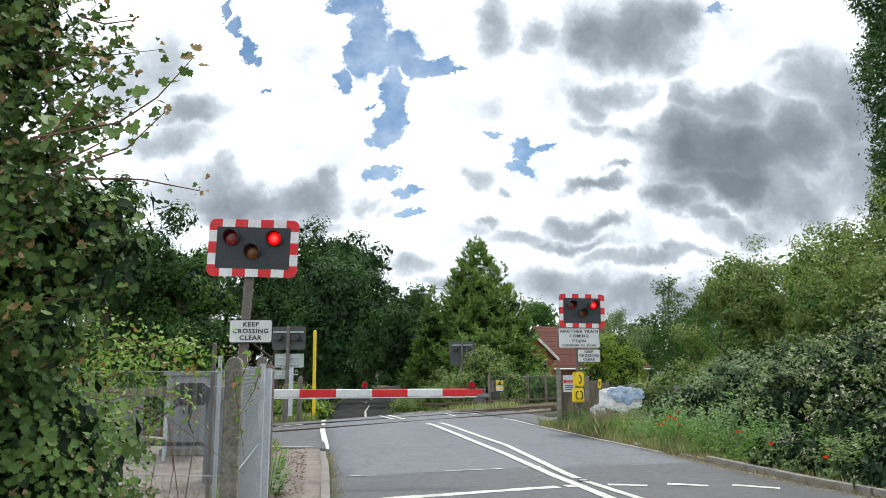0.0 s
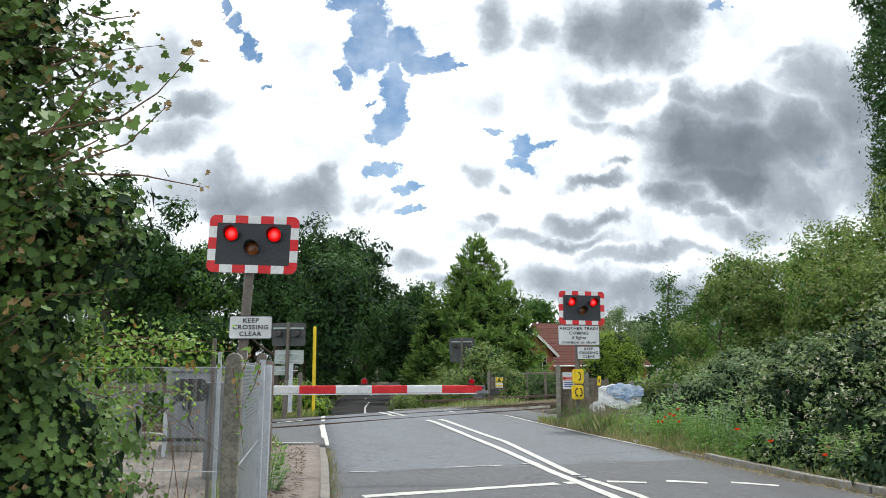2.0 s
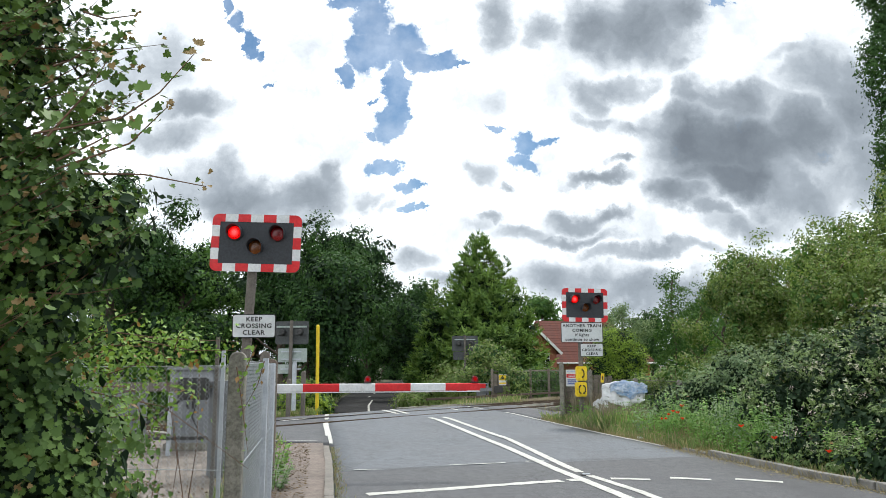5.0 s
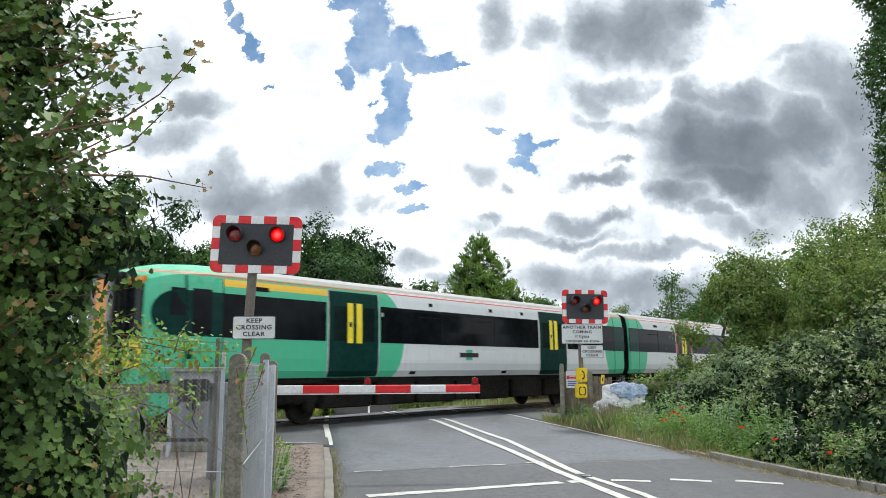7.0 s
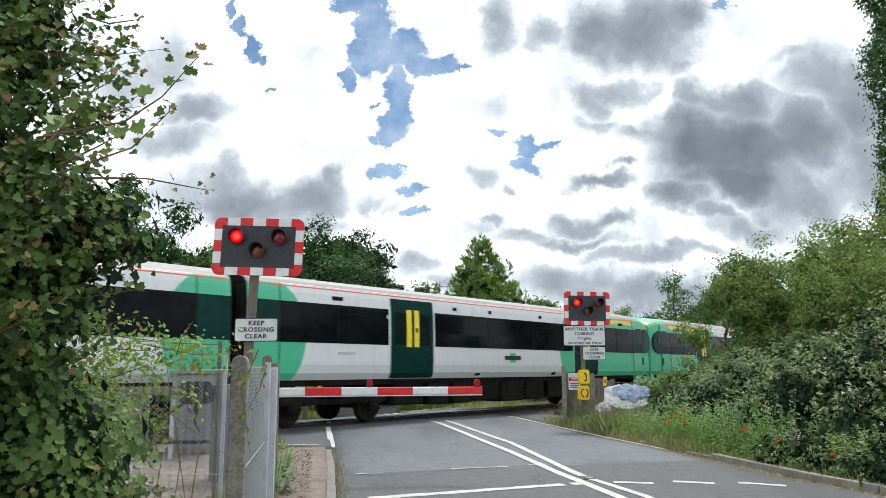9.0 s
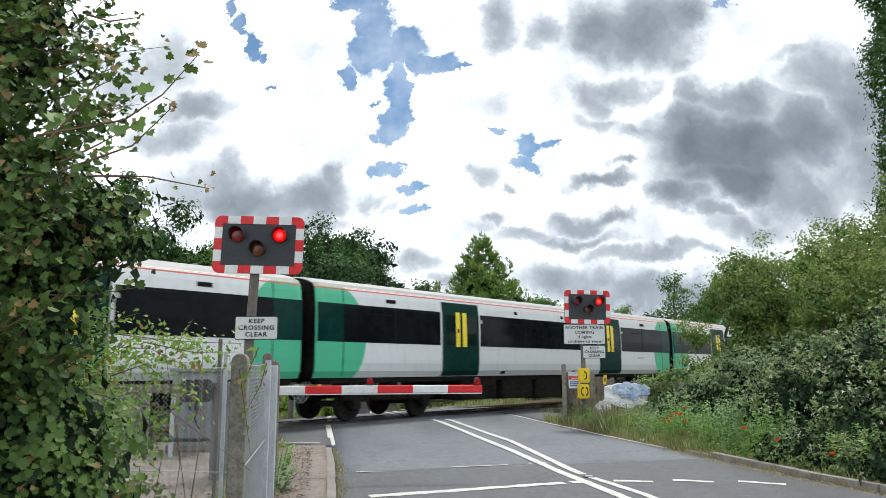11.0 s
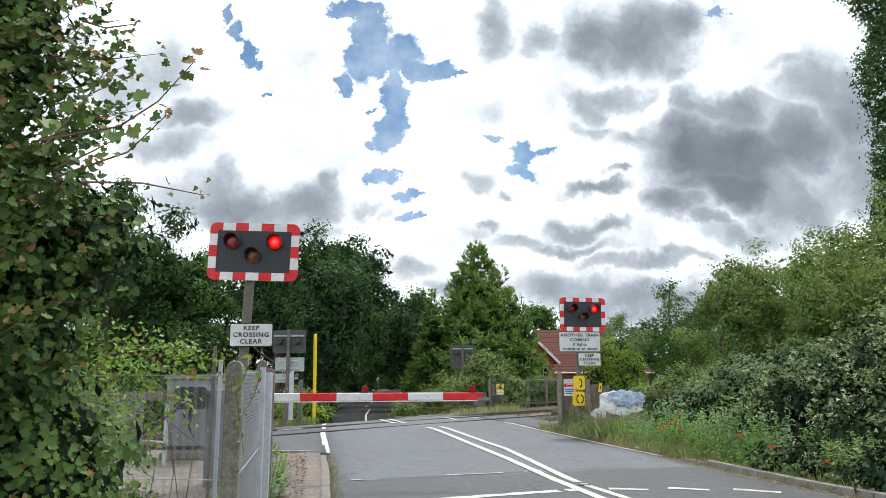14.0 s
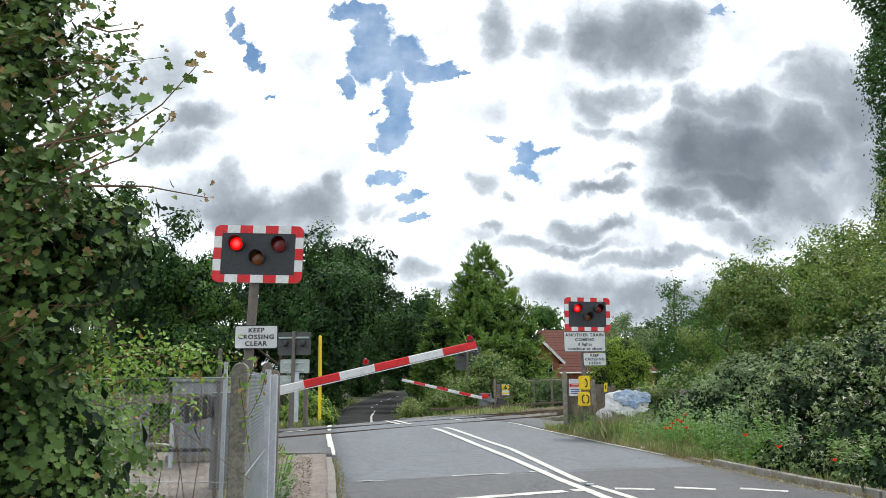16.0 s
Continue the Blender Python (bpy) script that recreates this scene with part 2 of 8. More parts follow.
def asphalt_material(name, a, b, patch_seed, cracks=True, gloss=0.45):
    """Worn asphalt: stones, darker and paler patches, wheel tracks and a few cracks."""
    m = bpy.data.materials.new(name)
    m.use_nodes = True
    n = Nodes(m.node_tree)
    where = n.vec("ADD", n.add("ShaderNodeTexCoord").outputs["Object"], (patch_seed, patch_seed * 0.7, 0.0))
    stones = n.noise(where, 140.0, 3.0, 0.7)
    mottled = n.noise(where, 9.0, 5.0, 0.65)
    wide = n.noise(n.vec("MULTIPLY", where, (1.0, 0.35, 1.0)), 0.9, 4.0, 0.55)
    fac = n.math("ADD", n.math("MULTIPLY", stones, 0.4), n.math("ADD", n.math("MULTIPLY", mottled, 0.28), n.math("MULTIPLY", wide, 0.32)))
    colour = n.mix(n.ramp(fac, 0.39, 0.61), a, b)
    grit = n.noise(where, 38.0, 3.0, 0.6)
    colour = n.mix(n.ramp(grit, 0.5, 0.68, 0.0, 0.5), colour, tuple(c * 0.6 for c in a))
    spots = n.ramp(n.noise(where, 2.6, 6.0, 0.75), 0.55, 0.74, 0.0, 0.5)
    colour = n.mix(spots, colour, tuple(c * 0.5 for c in a))
    if cracks:
        lines = n.add("ShaderNodeTexVoronoi")
        lines.feature = "DISTANCE_TO_EDGE"
        n.put(lines.inputs["Vector"], n.vec("ADD", where, n.vec("SCALE", n.noise(where, 3.0, 4.0, 0.6, "Color"), 0.6)))
        lines.inputs["Scale"].default_value = 0.32
        crack = n.math("MULTIPLY", n.ramp(lines.outputs["Distance"], 0.003, 0.009, 0.5, 0.0), n.ramp(mottled, 0.45, 0.55))
        colour = n.mix(crack, colour, (0.018, 0.018, 0.018))
    p = n.add("ShaderNodeBsdfPrincipled")
    n.put(p.inputs["Base Color"], colour)
    n.put(p.inputs["Roughness"], n.ramp(wide, 0.3, 0.7, 0.55, 0.8))
    p.inputs["Specular IOR Level"].default_value = gloss
    relief = n.add("ShaderNodeBump")
    relief.inputs["Strength"].default_value = 0.5
    relief.inputs["Distance"].default_value = 0.006
    n.put(relief.inputs["Height"], n.math("ADD", stones, n.math("MULTIPLY", mottled, 0.6)))
    n.put(p.inputs["Normal"], relief.outputs[0])
    out = n.add("ShaderNodeOutputMaterial")
    n.put(out.inputs[0], p.outputs[0])
    return m


ASPHALT = asphalt_material("asphalt", (0.068, 0.076, 0.086), (0.155, 0.17, 0.188), 0.0)
ASPHALT_OLD = asphalt_material("old asphalt", (0.040, 0.042, 0.047), (0.108, 0.112, 0.118), 9.0)
# darker copy for the road beyond the line: the oaks' shade is in the colour
ASPHALT_FAR_SHADE = asphalt_material("far asphalt", (0.03, 0.03, 0.031), (0.052, 0.052, 0.053), 4.0, False, 0.05)
FOOTWAY = asphalt_material("pinkish footway asphalt", (0.085, 0.066, 0.054), (0.245, 0.20, 0.17), 5.0)
ROAD_WHITE = material("worn white road paint", (0.44, 0.44, 0.40), (0.58, 0.58, 0.54), 0.6, 0, 60, 5, 0.3, dirt=(0.2, 0.2, 0.2), dirt_amount=0.75)
KERB = material("grey concrete kerb", (0.19, 0.183, 0.168), (0.31, 0.30, 0.275), 0.85, 0, 60, 4, 0.4, dirt=(0.13, 0.125, 0.09), dirt_amount=0.6, per_object=0.2)
KERB_OLD = material("dirty footway kerb", (0.15, 0.138, 0.122), (0.26, 0.242, 0.217), 0.9, 0, 50, 3, 0.4, dirt=(0.11, 0.10, 0.075), dirt_amount=0.7)
CONCRETE = material("weathered concrete post", (0.14, 0.132, 0.112), (0.31, 0.295, 0.25), 0.9, 0, 45, 6, 0.5, dirt=(0.10, 0.10, 0.06), dirt_amount=0.8)
VERGE = material("rough verge ground", (0.035, 0.045, 0.02), (0.10, 0.095, 0.05), 0.95, 0, 14, 0.6, 0.8)
BALLAST = material("stone ballast", (0.09, 0.075, 0.06), (0.24, 0.21, 0.18), 0.95, 0, 25, 2, 1.0)
GRAVEL = material("pale gravel yard", (0.13, 0.11, 0.095), (0.27, 0.24, 0.21), 0.95, 0, 35, 2.2, 0.8, dirt=(0.08, 0.06, 0.045), dirt_amount=0.9)
RAIL = material("rail steel", (0.08, 0.055, 0.04), (0.16, 0.12, 0.09), 0.5, 0.7, 30, 4, 0.2)
RUBBER = material("black crossing rubber", (0.02, 0.02, 0.021), (0.045, 0.045, 0.046), 0.7, 0, 40, 3, 0.2)
GALV = material("galvanised steel", (0.38, 0.41, 0.45), (0.55, 0.58, 0.62), 0.5, 0.2, 50, 6, 0.1)
GALV_WIRE = material("bright galvanised wire", (0.36, 0.385, 0.41), (0.52, 0.545, 0.57), 0.5, 0.0, 50, 6, 0.0)
BROWN_CONCRETE = material("brown weathered concrete", (0.13, 0.10, 0.08), (0.24, 0.19, 0.155), 0.9, 0, 45, 6, 0.5, dirt=(0.09, 0.08, 0.05), dirt_amount=0.7)
GREY_STEEL = material("grey painted steel", (0.17, 0.18, 0.195), (0.27, 0.285, 0.30), 0.6, 0.1, 30, 3, 0.12, dirt=(0.16, 0.14, 0.12), dirt_amount=0.5)
DARK_STEEL = material("dark steel", (0.035, 0.036, 0.038), (0.075, 0.073, 0.07), 0.6, 0.3, 30, 3, 0.15)
POST_BROWN = material("weathered grey brown post", (0.11, 0.095, 0.08), (0.19, 0.17, 0.15), 0.8, 0.1, 40, 5, 0.25)
WOOD = material("weathered timber", (0.13, 0.11, 0.085), (0.25, 0.22, 0.18), 0.9, 0, 40, 5, 0.5)
BOARD_BLACK = material("matt black backboard", (0.025, 0.028, 0.033), (0.045, 0.05, 0.058), 0.6, 0, 30, 3, 0.05)
RED = material("reflective red", (0.55, 0.012, 0.016), (0.68, 0.025, 0.03), 0.4, 0, 30, 6, 0.04, dirt=(0.3, 0.05, 0.04), dirt_amount=0.4)
WHITE = material("white sheeting", (0.60, 0.62, 0.63), (0.74, 0.75, 0.75), 0.4, 0, 30, 5, 0.04, dirt=(0.42, 0.42, 0.38), dirt_amount=0.5)
SIGN_WHITE = material("white sign face", (0.54, 0.565, 0.57), (0.64, 0.66, 0.66), 0.35, 0, 20, 4, 0.02, dirt=(0.5, 0.5, 0.47), dirt_amount=0.4)
SIGN_BLACK = material("black lettering", (0.012, 0.012, 0.013), (0.02, 0.02, 0.02), 0.5, 0, 20, 4, 0.0)
SIGN_BACK = material("grey sign back", (0.055, 0.06, 0.062), (0.10, 0.106, 0.108), 0.6, 0.3, 20, 3, 0.08, dirt=(0.09, 0.1, 0.08), dirt_amount=0.6)
SIGN_BACK_PALE = material("pale sign back", (0.30, 0.36, 0.34), (0.42, 0.47, 0.44), 0.6, 0.2, 20, 3, 0.08, dirt=(0.2, 0.22, 0.18), dirt_amount=0.6)
YELLOW = material("yellow paint", (0.72, 0.50, 0.012), (0.85, 0.62, 0.03), 0.45, 0, 25, 5, 0.06, dirt=(0.35, 0.26, 0.06), dirt_amount=0.4)
LAMP_RED_OFF = material("unlit red lens", (0.15, 0.002, 0.005), (0.22, 0.004, 0.008), 0.2, 0, 70, 20, 0.1, spec=0.6)
LAMP_AMBER_OFF = material("unlit amber lens", (0.12, 0.03, 0.004), (0.22, 0.06, 0.008), 0.2, 0, 70, 20, 0.1, spec=0.6)
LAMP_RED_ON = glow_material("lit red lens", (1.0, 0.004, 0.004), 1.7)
BARK = material("brown bark", (0.05, 0.04, 0.03), (0.12, 0.095, 0.07), 0.95, 0, 25, 5, 0.8)
TWIG = material("reddish twig", (0.10, 0.055, 0.035), (0.20, 0.12, 0.07), 0.8, 0, 40, 8, 0.3)
BRICK = material("red brick", (0.26, 0.085, 0.05), (0.38, 0.15, 0.09), 0.9, 0, 30, 3, 0.3, per_object=0.3)
ROOF_TILE = material("red clay roof tile", (0.095, 0.030, 0.022), (0.165, 0.056, 0.040), 0.9, 0, 20, 1.5, 0.3, dirt=(0.08, 0.05, 0.04), dirt_amount=0.6, per_object=0.25)
WINDOW_WHITE = material("white window paint", (0.70, 0.70, 0.68), (0.80, 0.80, 0.78), 0.5, 0, 20, 3, 0.03)
DARK_GLASS = material("dark window glass", (0.004, 0.005, 0.006), (0.010, 0.012, 0.014), 0.05, 0, 4, 0.7, 0.0, spec=0.06)
WHITE_PLASTIC = material("crumpled white sheet", (0.70, 0.71, 0.72), (0.84, 0.84, 0.84), 0.5, 0, 12, 4, 0.2)
BLUE_PLASTIC = material("faded blue sheet", (0.22, 0.36, 0.58), (0.62, 0.68, 0.76), 0.5, 0, 12, 5, 0.2)
BLUE_INK = material("blue print", (0.05, 0.09, 0.32), (0.10, 0.15, 0.42), 0.5, 0, 12, 5, 0.05)
DEAD_GRASS = leaf_material("straw", (0.22, 0.18, 0.10), (0.40, 0.34, 0.20), through_light=0.2)
GRASS = leaf_material("grass blades", (0.11, 0.18, 0.06), (0.27, 0.34, 0.15), (0.42, 0.38, 0.25), 0.28, 0.3)
LEAF_IVY = leaf_material("near hedge leaves", (0.011, 0.034, 0.010), (0.135, 0.225, 0.058), (0.28, 0.19, 0.08), 0.02, 0.14, 0.5, 2.2, 0.12)
LEAF_TIP = leaf_material("young orange brown leaves", (0.16, 0.10, 0.045), (0.30, 0.22, 0.11), through_light=0.2, patch=2.0)
LEAF_LIME = leaf_material("bright green leaves", (0.060, 0.155, 0.024), (0.30, 0.45, 0.105), (0.28, 0.16, 0.06), 0.05, 0.3, 0.45, 2.0, 0.25)
LEAF_OAK = leaf_material("dark oak leaves", (0.013, 0.046, 0.014), (0.080, 0.160, 0.048), through_light=0.2, patch=0.35)
LEAF_OAK_LIGHT = leaf_material("oak leaves", (0.026, 0.078, 0.018), (0.120, 0.225, 0.058), through_light=0.25, patch=0.35)
LEAF_CONIFER = leaf_material("yellow green conifer sprays", (0.024, 0.074, 0.021), (0.235, 0.365, 0.078), through_light=0.2, patch=0.9)
LEAF_HEDGE = leaf_material("hawthorn leaves", (0.060, 0.115, 0.030), (0.26, 0.345, 0.105), (0.25, 0.25, 0.14), 0.08, 0.25, 0.5, 1.1)
LEAF_BRAMBLE = leaf_material("bramble leaves", (0.014, 0.038, 0.012), (0.235, 0.335, 0.11), (0.45, 0.45, 0.32), 0.08, 0.10, 0.4, 2.2)
LEAF_GREY = leaf_material("grey green leaves", (0.075, 0.135, 0.068), (0.27, 0.36, 0.19), through_light=0.25, patch=1.2)
# near-black green that stands in for the shade inside crowns and hedges
LEAF_INNER_SHADE = leaf_material("old shaded leaves", (0.007, 0.020, 0.009), (0.026, 0.052, 0.022), through_light=0.05, rough=0.8, patch=1.0)
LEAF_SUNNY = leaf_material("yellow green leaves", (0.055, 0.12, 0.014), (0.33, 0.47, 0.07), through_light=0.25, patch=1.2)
DRY_STEM = leaf_material("grey brown dry stems", (0.20, 0.17, 0.13), (0.36, 0.31, 0.24), through_light=0.15)
LEAF_WEED = leaf_material("fresh weed leaves", (0.075, 0.18, 0.034), (0.23, 0.40, 0.10), through_light=0.35, patch=2.0)
BLOSSOM = leaf_material("pinkish white blossom", (0.50, 0.38, 0.38), (0.74, 0.64, 0.63), through_light=0.2)
PETAL = leaf_material("red poppy petals", (0.62, 0.02, 0.01), (0.80, 0.06, 0.02), through_light=0.35)
LITTER = leaf_material("brown leaf litter", (0.06, 0.04, 0.025), (0.20, 0.14, 0.08), through_light=0.1)


# ---------------------------------------------------------------- mesh helpers
def mesh_object(name, data, mat, parent=None, label=""):
    data.materials.append(mat) if not data.materials else None
    ob = new(name, data)
    if parent is not None:
        ob.parent = parent
    if label:
        ob["label"] = label
    return ob


def part(name, bm, mat, parent, label="", smooth=False):
    """One mesh object under a thing, under a part, or on its own when parent is None."""
    data = bpy.data.meshes.new(name)
    bm.normal_update()
    bm.to_mesh(data)
    bm.free()
    if smooth:
        for p in data.polygons:
            p.use_smooth = True
    return mesh_object(name, data, mat, parent, label)


def thing(name, label, category, at=None, group="", kind=""):
    ob = new(name)
    ob.empty_display_size = 0.2
    if at is not None:
        ob.matrix_basis = at
    return tagged(ob, label, category, group, kind)


def box(sx, sy, sz, at=(0, 0, 0), bevel=0.0, bm=None, turn=None):
    """A block with its centre at 'at'."""
    own = bmesh.new()
    bmesh.ops.create_cube(own, size=1.0)
    bmesh.ops.scale(own, vec=(sx, sy, sz), verts=own.verts)
    if bevel:
        bmesh.ops.bevel(own, geom=own.edges[:], offset=bevel, segments=2, affect="EDGES", clamp_overlap=True)
    m = Matrix.Translation(at) @ (turn if turn is not None else Matrix())
    bmesh.ops.transform(own, matrix=m, verts=own.verts)
    return join(bm, own)


def join(bm, own):
    if bm is None:
        return own
    data = bpy.data.meshes.new("join")
    own.to_mesh(data)
    own.free()
    bm.from_mesh(data)
    bpy.data.meshes.remove(data)
    return bm


def rod(a, b, r0, r1=None, sides=10, bm=None, caps=True):
    """A round bar from a to b, tapered from r0 to r1."""
    a, b = Vector(a), Vector(b)
    own = bmesh.new()
    bmesh.ops.create_cone(own, cap_ends=caps, segments=sides, radius1=r0, radius2=r0 if r1 is None else r1, depth=(b - a).length)
    m = Matrix.Translation((a + b) / 2) @ (b - a).to_track_quat("Z", "Y").to_matrix().to_4x4()
    bmesh.ops.transform(own, matrix=m, verts=own.verts)
    return join(bm, own)


def plate(outline, depth, bm=None, m=None, bevel=0.0):
    """A flat plate in the xz plane: front at y = 0, back at y = depth."""
    own = bmesh.new()
    front = [own.verts.new((x, 0, z)) for x, z in outline]
    back = [own.verts.new((x, depth, z)) for x, z in outline]
    own.faces.new(front)
    own.faces.new(back[::-1])
    k = len(outline)
    for i in range(k):
        own.faces.new((front[(i + 1) % k], front[i], back[i], back[(i + 1) % k]))
    bmesh.ops.recalc_face_normals(own, faces=own.faces)
    if bevel:
        bmesh.ops.bevel(own, geom=own.edges[:], offset=bevel, segments=1, affect="EDGES", clamp_overlap=True)
    if m is not None:
        bmesh.ops.transform(own, matrix=m, verts=own.verts)
    return join(bm, own)


def round_rect(w, h, r, steps=5):
    pts = []
    for cx, cz, a0 in ((w / 2 - r, h / 2 - r, 0), (-w / 2 + r, h / 2 - r, 90), (-w / 2 + r, -h / 2 + r, 180), (w / 2 - r, -h / 2 + r, 270)):
        for i in range(steps + 1):
            a = radians(a0 + 90 * i / steps)
            pts.append((cx + r * math.cos(a), cz + r * math.sin(a)))
    return pts


def tube(points, radius, sides=6, bm=None, end=None):
    """A bent tube through the points, tapering to end."""
    own = bmesh.new() if bm is None else bm
    rings = []
    for i, p in enumerate(points):
        p = Vector(p)
        q = Vector(points[min(i + 1, len(points) - 1)]) - Vector(points[max(i - 1, 0)])
        m = q.to_track_quat("Z", "Y").to_matrix()
        r = radius if end is None else radius + (end - radius) * i / (len(points) - 1)
        rings.append([own.verts.new(p + m @ Vector((r * math.cos(2 * math.pi * j / sides), r * math.sin(2 * math.pi * j / sides), 0))) for j in range(sides)])
    for a, b in zip(rings, rings[1:]):
        for j in range(sides):
            own.faces.new((a[j], a[(j + 1) % sides], b[(j + 1) % sides], b[j]))
    own.faces.new(rings[0][::-1])
    own.faces.new(rings[-1])
    return own


def fast_mesh(name, verts, faces):
    """A mesh from arrays: verts (n, 3) and faces (m, k)."""
    data = bpy.data.meshes.new(name)
    k = faces.shape[1]
    data.vertices.add(len(verts))
    data.vertices.foreach_set("co", np.ascontiguousarray(verts, dtype=np.float32).ravel())
    data.loops.add(faces.size)
    data.loops.foreach_set("vertex_index", np.ascontiguousarray(faces, dtype=np.int32).ravel())
    data.polygons.add(len(faces))
    data.polygons.foreach_set("loop_start", np.arange(0, faces.size, k, dtype=np.int32))
    data.polygons.foreach_set("loop_total", np.full(len(faces), k, dtype=np.int32))
    data.update(calc_edges=True)
    data.validate()
    return data


LEAF_SHAPES = {
    "oval": (np.array([(0, 0, 0), (0.28, 0.42, 0.07), (0, 1, -0.05), (-0.28, 0.42, 0.07)]), np.array([(0, 1, 2), (0, 2, 3)])),
    "stalk": (np.array([(-0.0028, 0, 0), (0.0028, 0, 0), (0.0024, 0.6, 0.02), (0.0, 1, 0.08)]), np.array([(0, 1, 2), (0, 2, 3)])),
    "blade": (np.array([(-0.0055, 0, 0), (0.0055, 0, 0), (0.0045, 0.6, 0.06), (0.0, 1, 0.25)]), np.array([(0, 1, 2), (0, 2, 3)])),
    "spray": (np.array([(0, 0, 0), (0.34, 0.25, 0.1), (0.12, 0.45, 0.02), (0.3, 0.8, -0.06), (0, 1, -0.12), (-0.28, 0.7, 0.02), (-0.1, 0.45, 0.08), (-0.36, 0.3, -0.05)]),
              np.array([(0, 1, 2), (0, 2, 6), (0, 6, 7), (2, 3, 4), (2, 4, 6), (4, 5, 6)])),
    "trio": (np.array([(0, 0, 0), (0.17, 0.62, 0.05), (0, 1, -0.04), (-0.17, 0.62, 0.05), (0, 0.3, 0), (0.22, 0.22, 0.06), (0.55, 0.42, -0.03), (0.24, 0.52, 0.05), (-0.24, 0.52, 0.05), (-0.55, 0.42, -0.03), (-0.22, 0.22, 0.06)]),
             np.array([(4, 1, 2), (4, 2, 3), (4, 5, 6), (4, 6, 7), (4, 8, 9), (4, 9, 10)])),
    "round": (np.array([(0, 0, 0), (0.36, 0.25, 0.07), (0.34, 0.62, 0.04), (0, 1, -0.05), (-0.34, 0.62, 0.04), (-0.36, 0.25, 0.07)]), np.array([(0, 1, 2), (0, 2, 3), (0, 3, 4), (0, 4, 5)])),
    "frond": (np.array([(0, 0, 0), (0.13, 0.3, 0.03), (0.05, 0.42, 0.0), (0.10, 0.7, 0.02), (0, 1, 0.05), (-0.10, 0.62, 0.02), (-0.05, 0.4, 0), (-0.13, 0.26, 0.03)]),
              np.array([(0, 1, 2), (0, 2, 6), (0, 6, 7), (2, 3, 4), (2, 4, 6), (4, 5, 6)])),
    "maple": (np.array([(0, 0.12, 0), (0.25, 0.0, 0.06), (0.52, 0.32, 0.12), (0.34, 0.46, 0.03), (0.36, 0.76, 0.05), (0.19, 0.70, 0), (0, 1.0, -0.06), (-0.19, 0.70, 0),
                        (-0.36, 0.76, 0.05), (-0.34, 0.46, 0.03), (-0.52, 0.32, 0.12), (-0.25, 0.0, 0.06)]),
              np.array([(0, 1, 3), (1, 2, 3), (0, 3, 5), (3, 4, 5), (0, 5, 7), (5, 6, 7), (0, 7, 9), (7, 8, 9), (0, 9, 11), (9, 10, 11)])),
}


def unit(v):
    return v / np.maximum(np.linalg.norm(v, axis=-1, keepdims=True), 1e-9)


def leaves(name, at, sizes, facing, shape, rng, along=None):
    """One mesh of many leaves: at (n, 3) their stalks, facing (n, 3) the way their faces look, along the way they point."""
    tv, tf = LEAF_SHAPES[shape]
    nrm = unit(facing)
    tip = rng.normal(size=at.shape) if along is None else along + rng.normal(size=at.shape) * 0.35
    tip = unit(tip - nrm * np.sum(tip * nrm, 1, keepdims=True))
    side = np.cross(tip, nrm)
    v = (at[:, None, :] + sizes[:, None, None] * (tv[None, :, 0, None] * side[:, None, :] + tv[None, :, 1, None] * tip[:, None, :] + tv[None, :, 2, None] * nrm[:, None, :]))
    f = tf[None] + (np.arange(len(at)) * len(tv))[:, None, None]
    return fast_mesh(name, v.reshape(-1, 3), f.reshape(-1, 3))


def crown(lobes, clumps, per_clump, clump_r, rng, shell=0.35, up=0.35, gaps=None):
    """Leaf places and facings for a crown made of many clumps spread over lobes (x, y, z, rx, ry, rz)."""
    lobes = np.array(lobes, float)
    area = (lobes[:, 3] * lobes[:, 4] + lobes[:, 4] * lobes[:, 5] + lobes[:, 3] * lobes[:, 5])
    pick = rng.choice(len(lobes), clumps, p=area / area.sum())
    d = unit(rng.normal(size=(clumps, 3)))
    r = 1.0 - shell * rng.random(clumps) ** 1.5 + 0.06 * rng.normal(size=clumps)
    c = lobes[pick, :3] + lobes[pick, 3:] * d * r[:, None]
    if gaps is not None:
        # whole clumps are missing here and there, which opens dark hollows
        full = np.array([noise.noise(Vector(p) * gaps[1]) > gaps[0] for p in c])
        c, d = c[full], d[full]
        clumps = len(c)
    size = clump_r * rng.uniform(0.6, 1.4, clumps)
    k = rng.normal(size=(clumps, per_clump, 3)) * 0.5
    k[..., 2] *= 0.7
    at = c[:, None] + size[:, None, None] * k
    facing = unit(k * 1.2 + d[:, None] * 0.8 + rng.normal(size=k.shape) * 0.55 + np.array((0, 0, up)))
    return at.reshape(-1, 3), facing.reshape(-1, 3)


# ---------------------------------------------------------------- lie of the land
TRACK_AT = np.array((-5.26, 17.21))       # a point on the centre line of the nearer track
ALONG = np.array((0.6527, 0.7576))        # the way the train comes from
ACROSS = np.array((-0.7576, 0.6527))      # from the near side of the line to the far side
PROFILE = ((-60, -15, -9, -5, -2.5, 1.8, 5, 8, 13, 25, 40, 60, 90, 150, 400),
           (-0.6, -0.30, -0.25, -0.14, -0.05, -0.05, -0.30, -0.65, -0.95, -1.1, -0.9, -0.2, 1.0, 2.0, 2.0))
LEFT_EDGE = ((-12, 9.15, 11.35, 14.3, 18, 22.8, 30, 36, 47, 60, 75, 95, 120, 150), (2.0, -1.29, -1.63, -2.14, -2.77, -3.5, -4.4, -5.3, -6.8, -8.0, -8.2, -7.0, -2.0, 5.0))
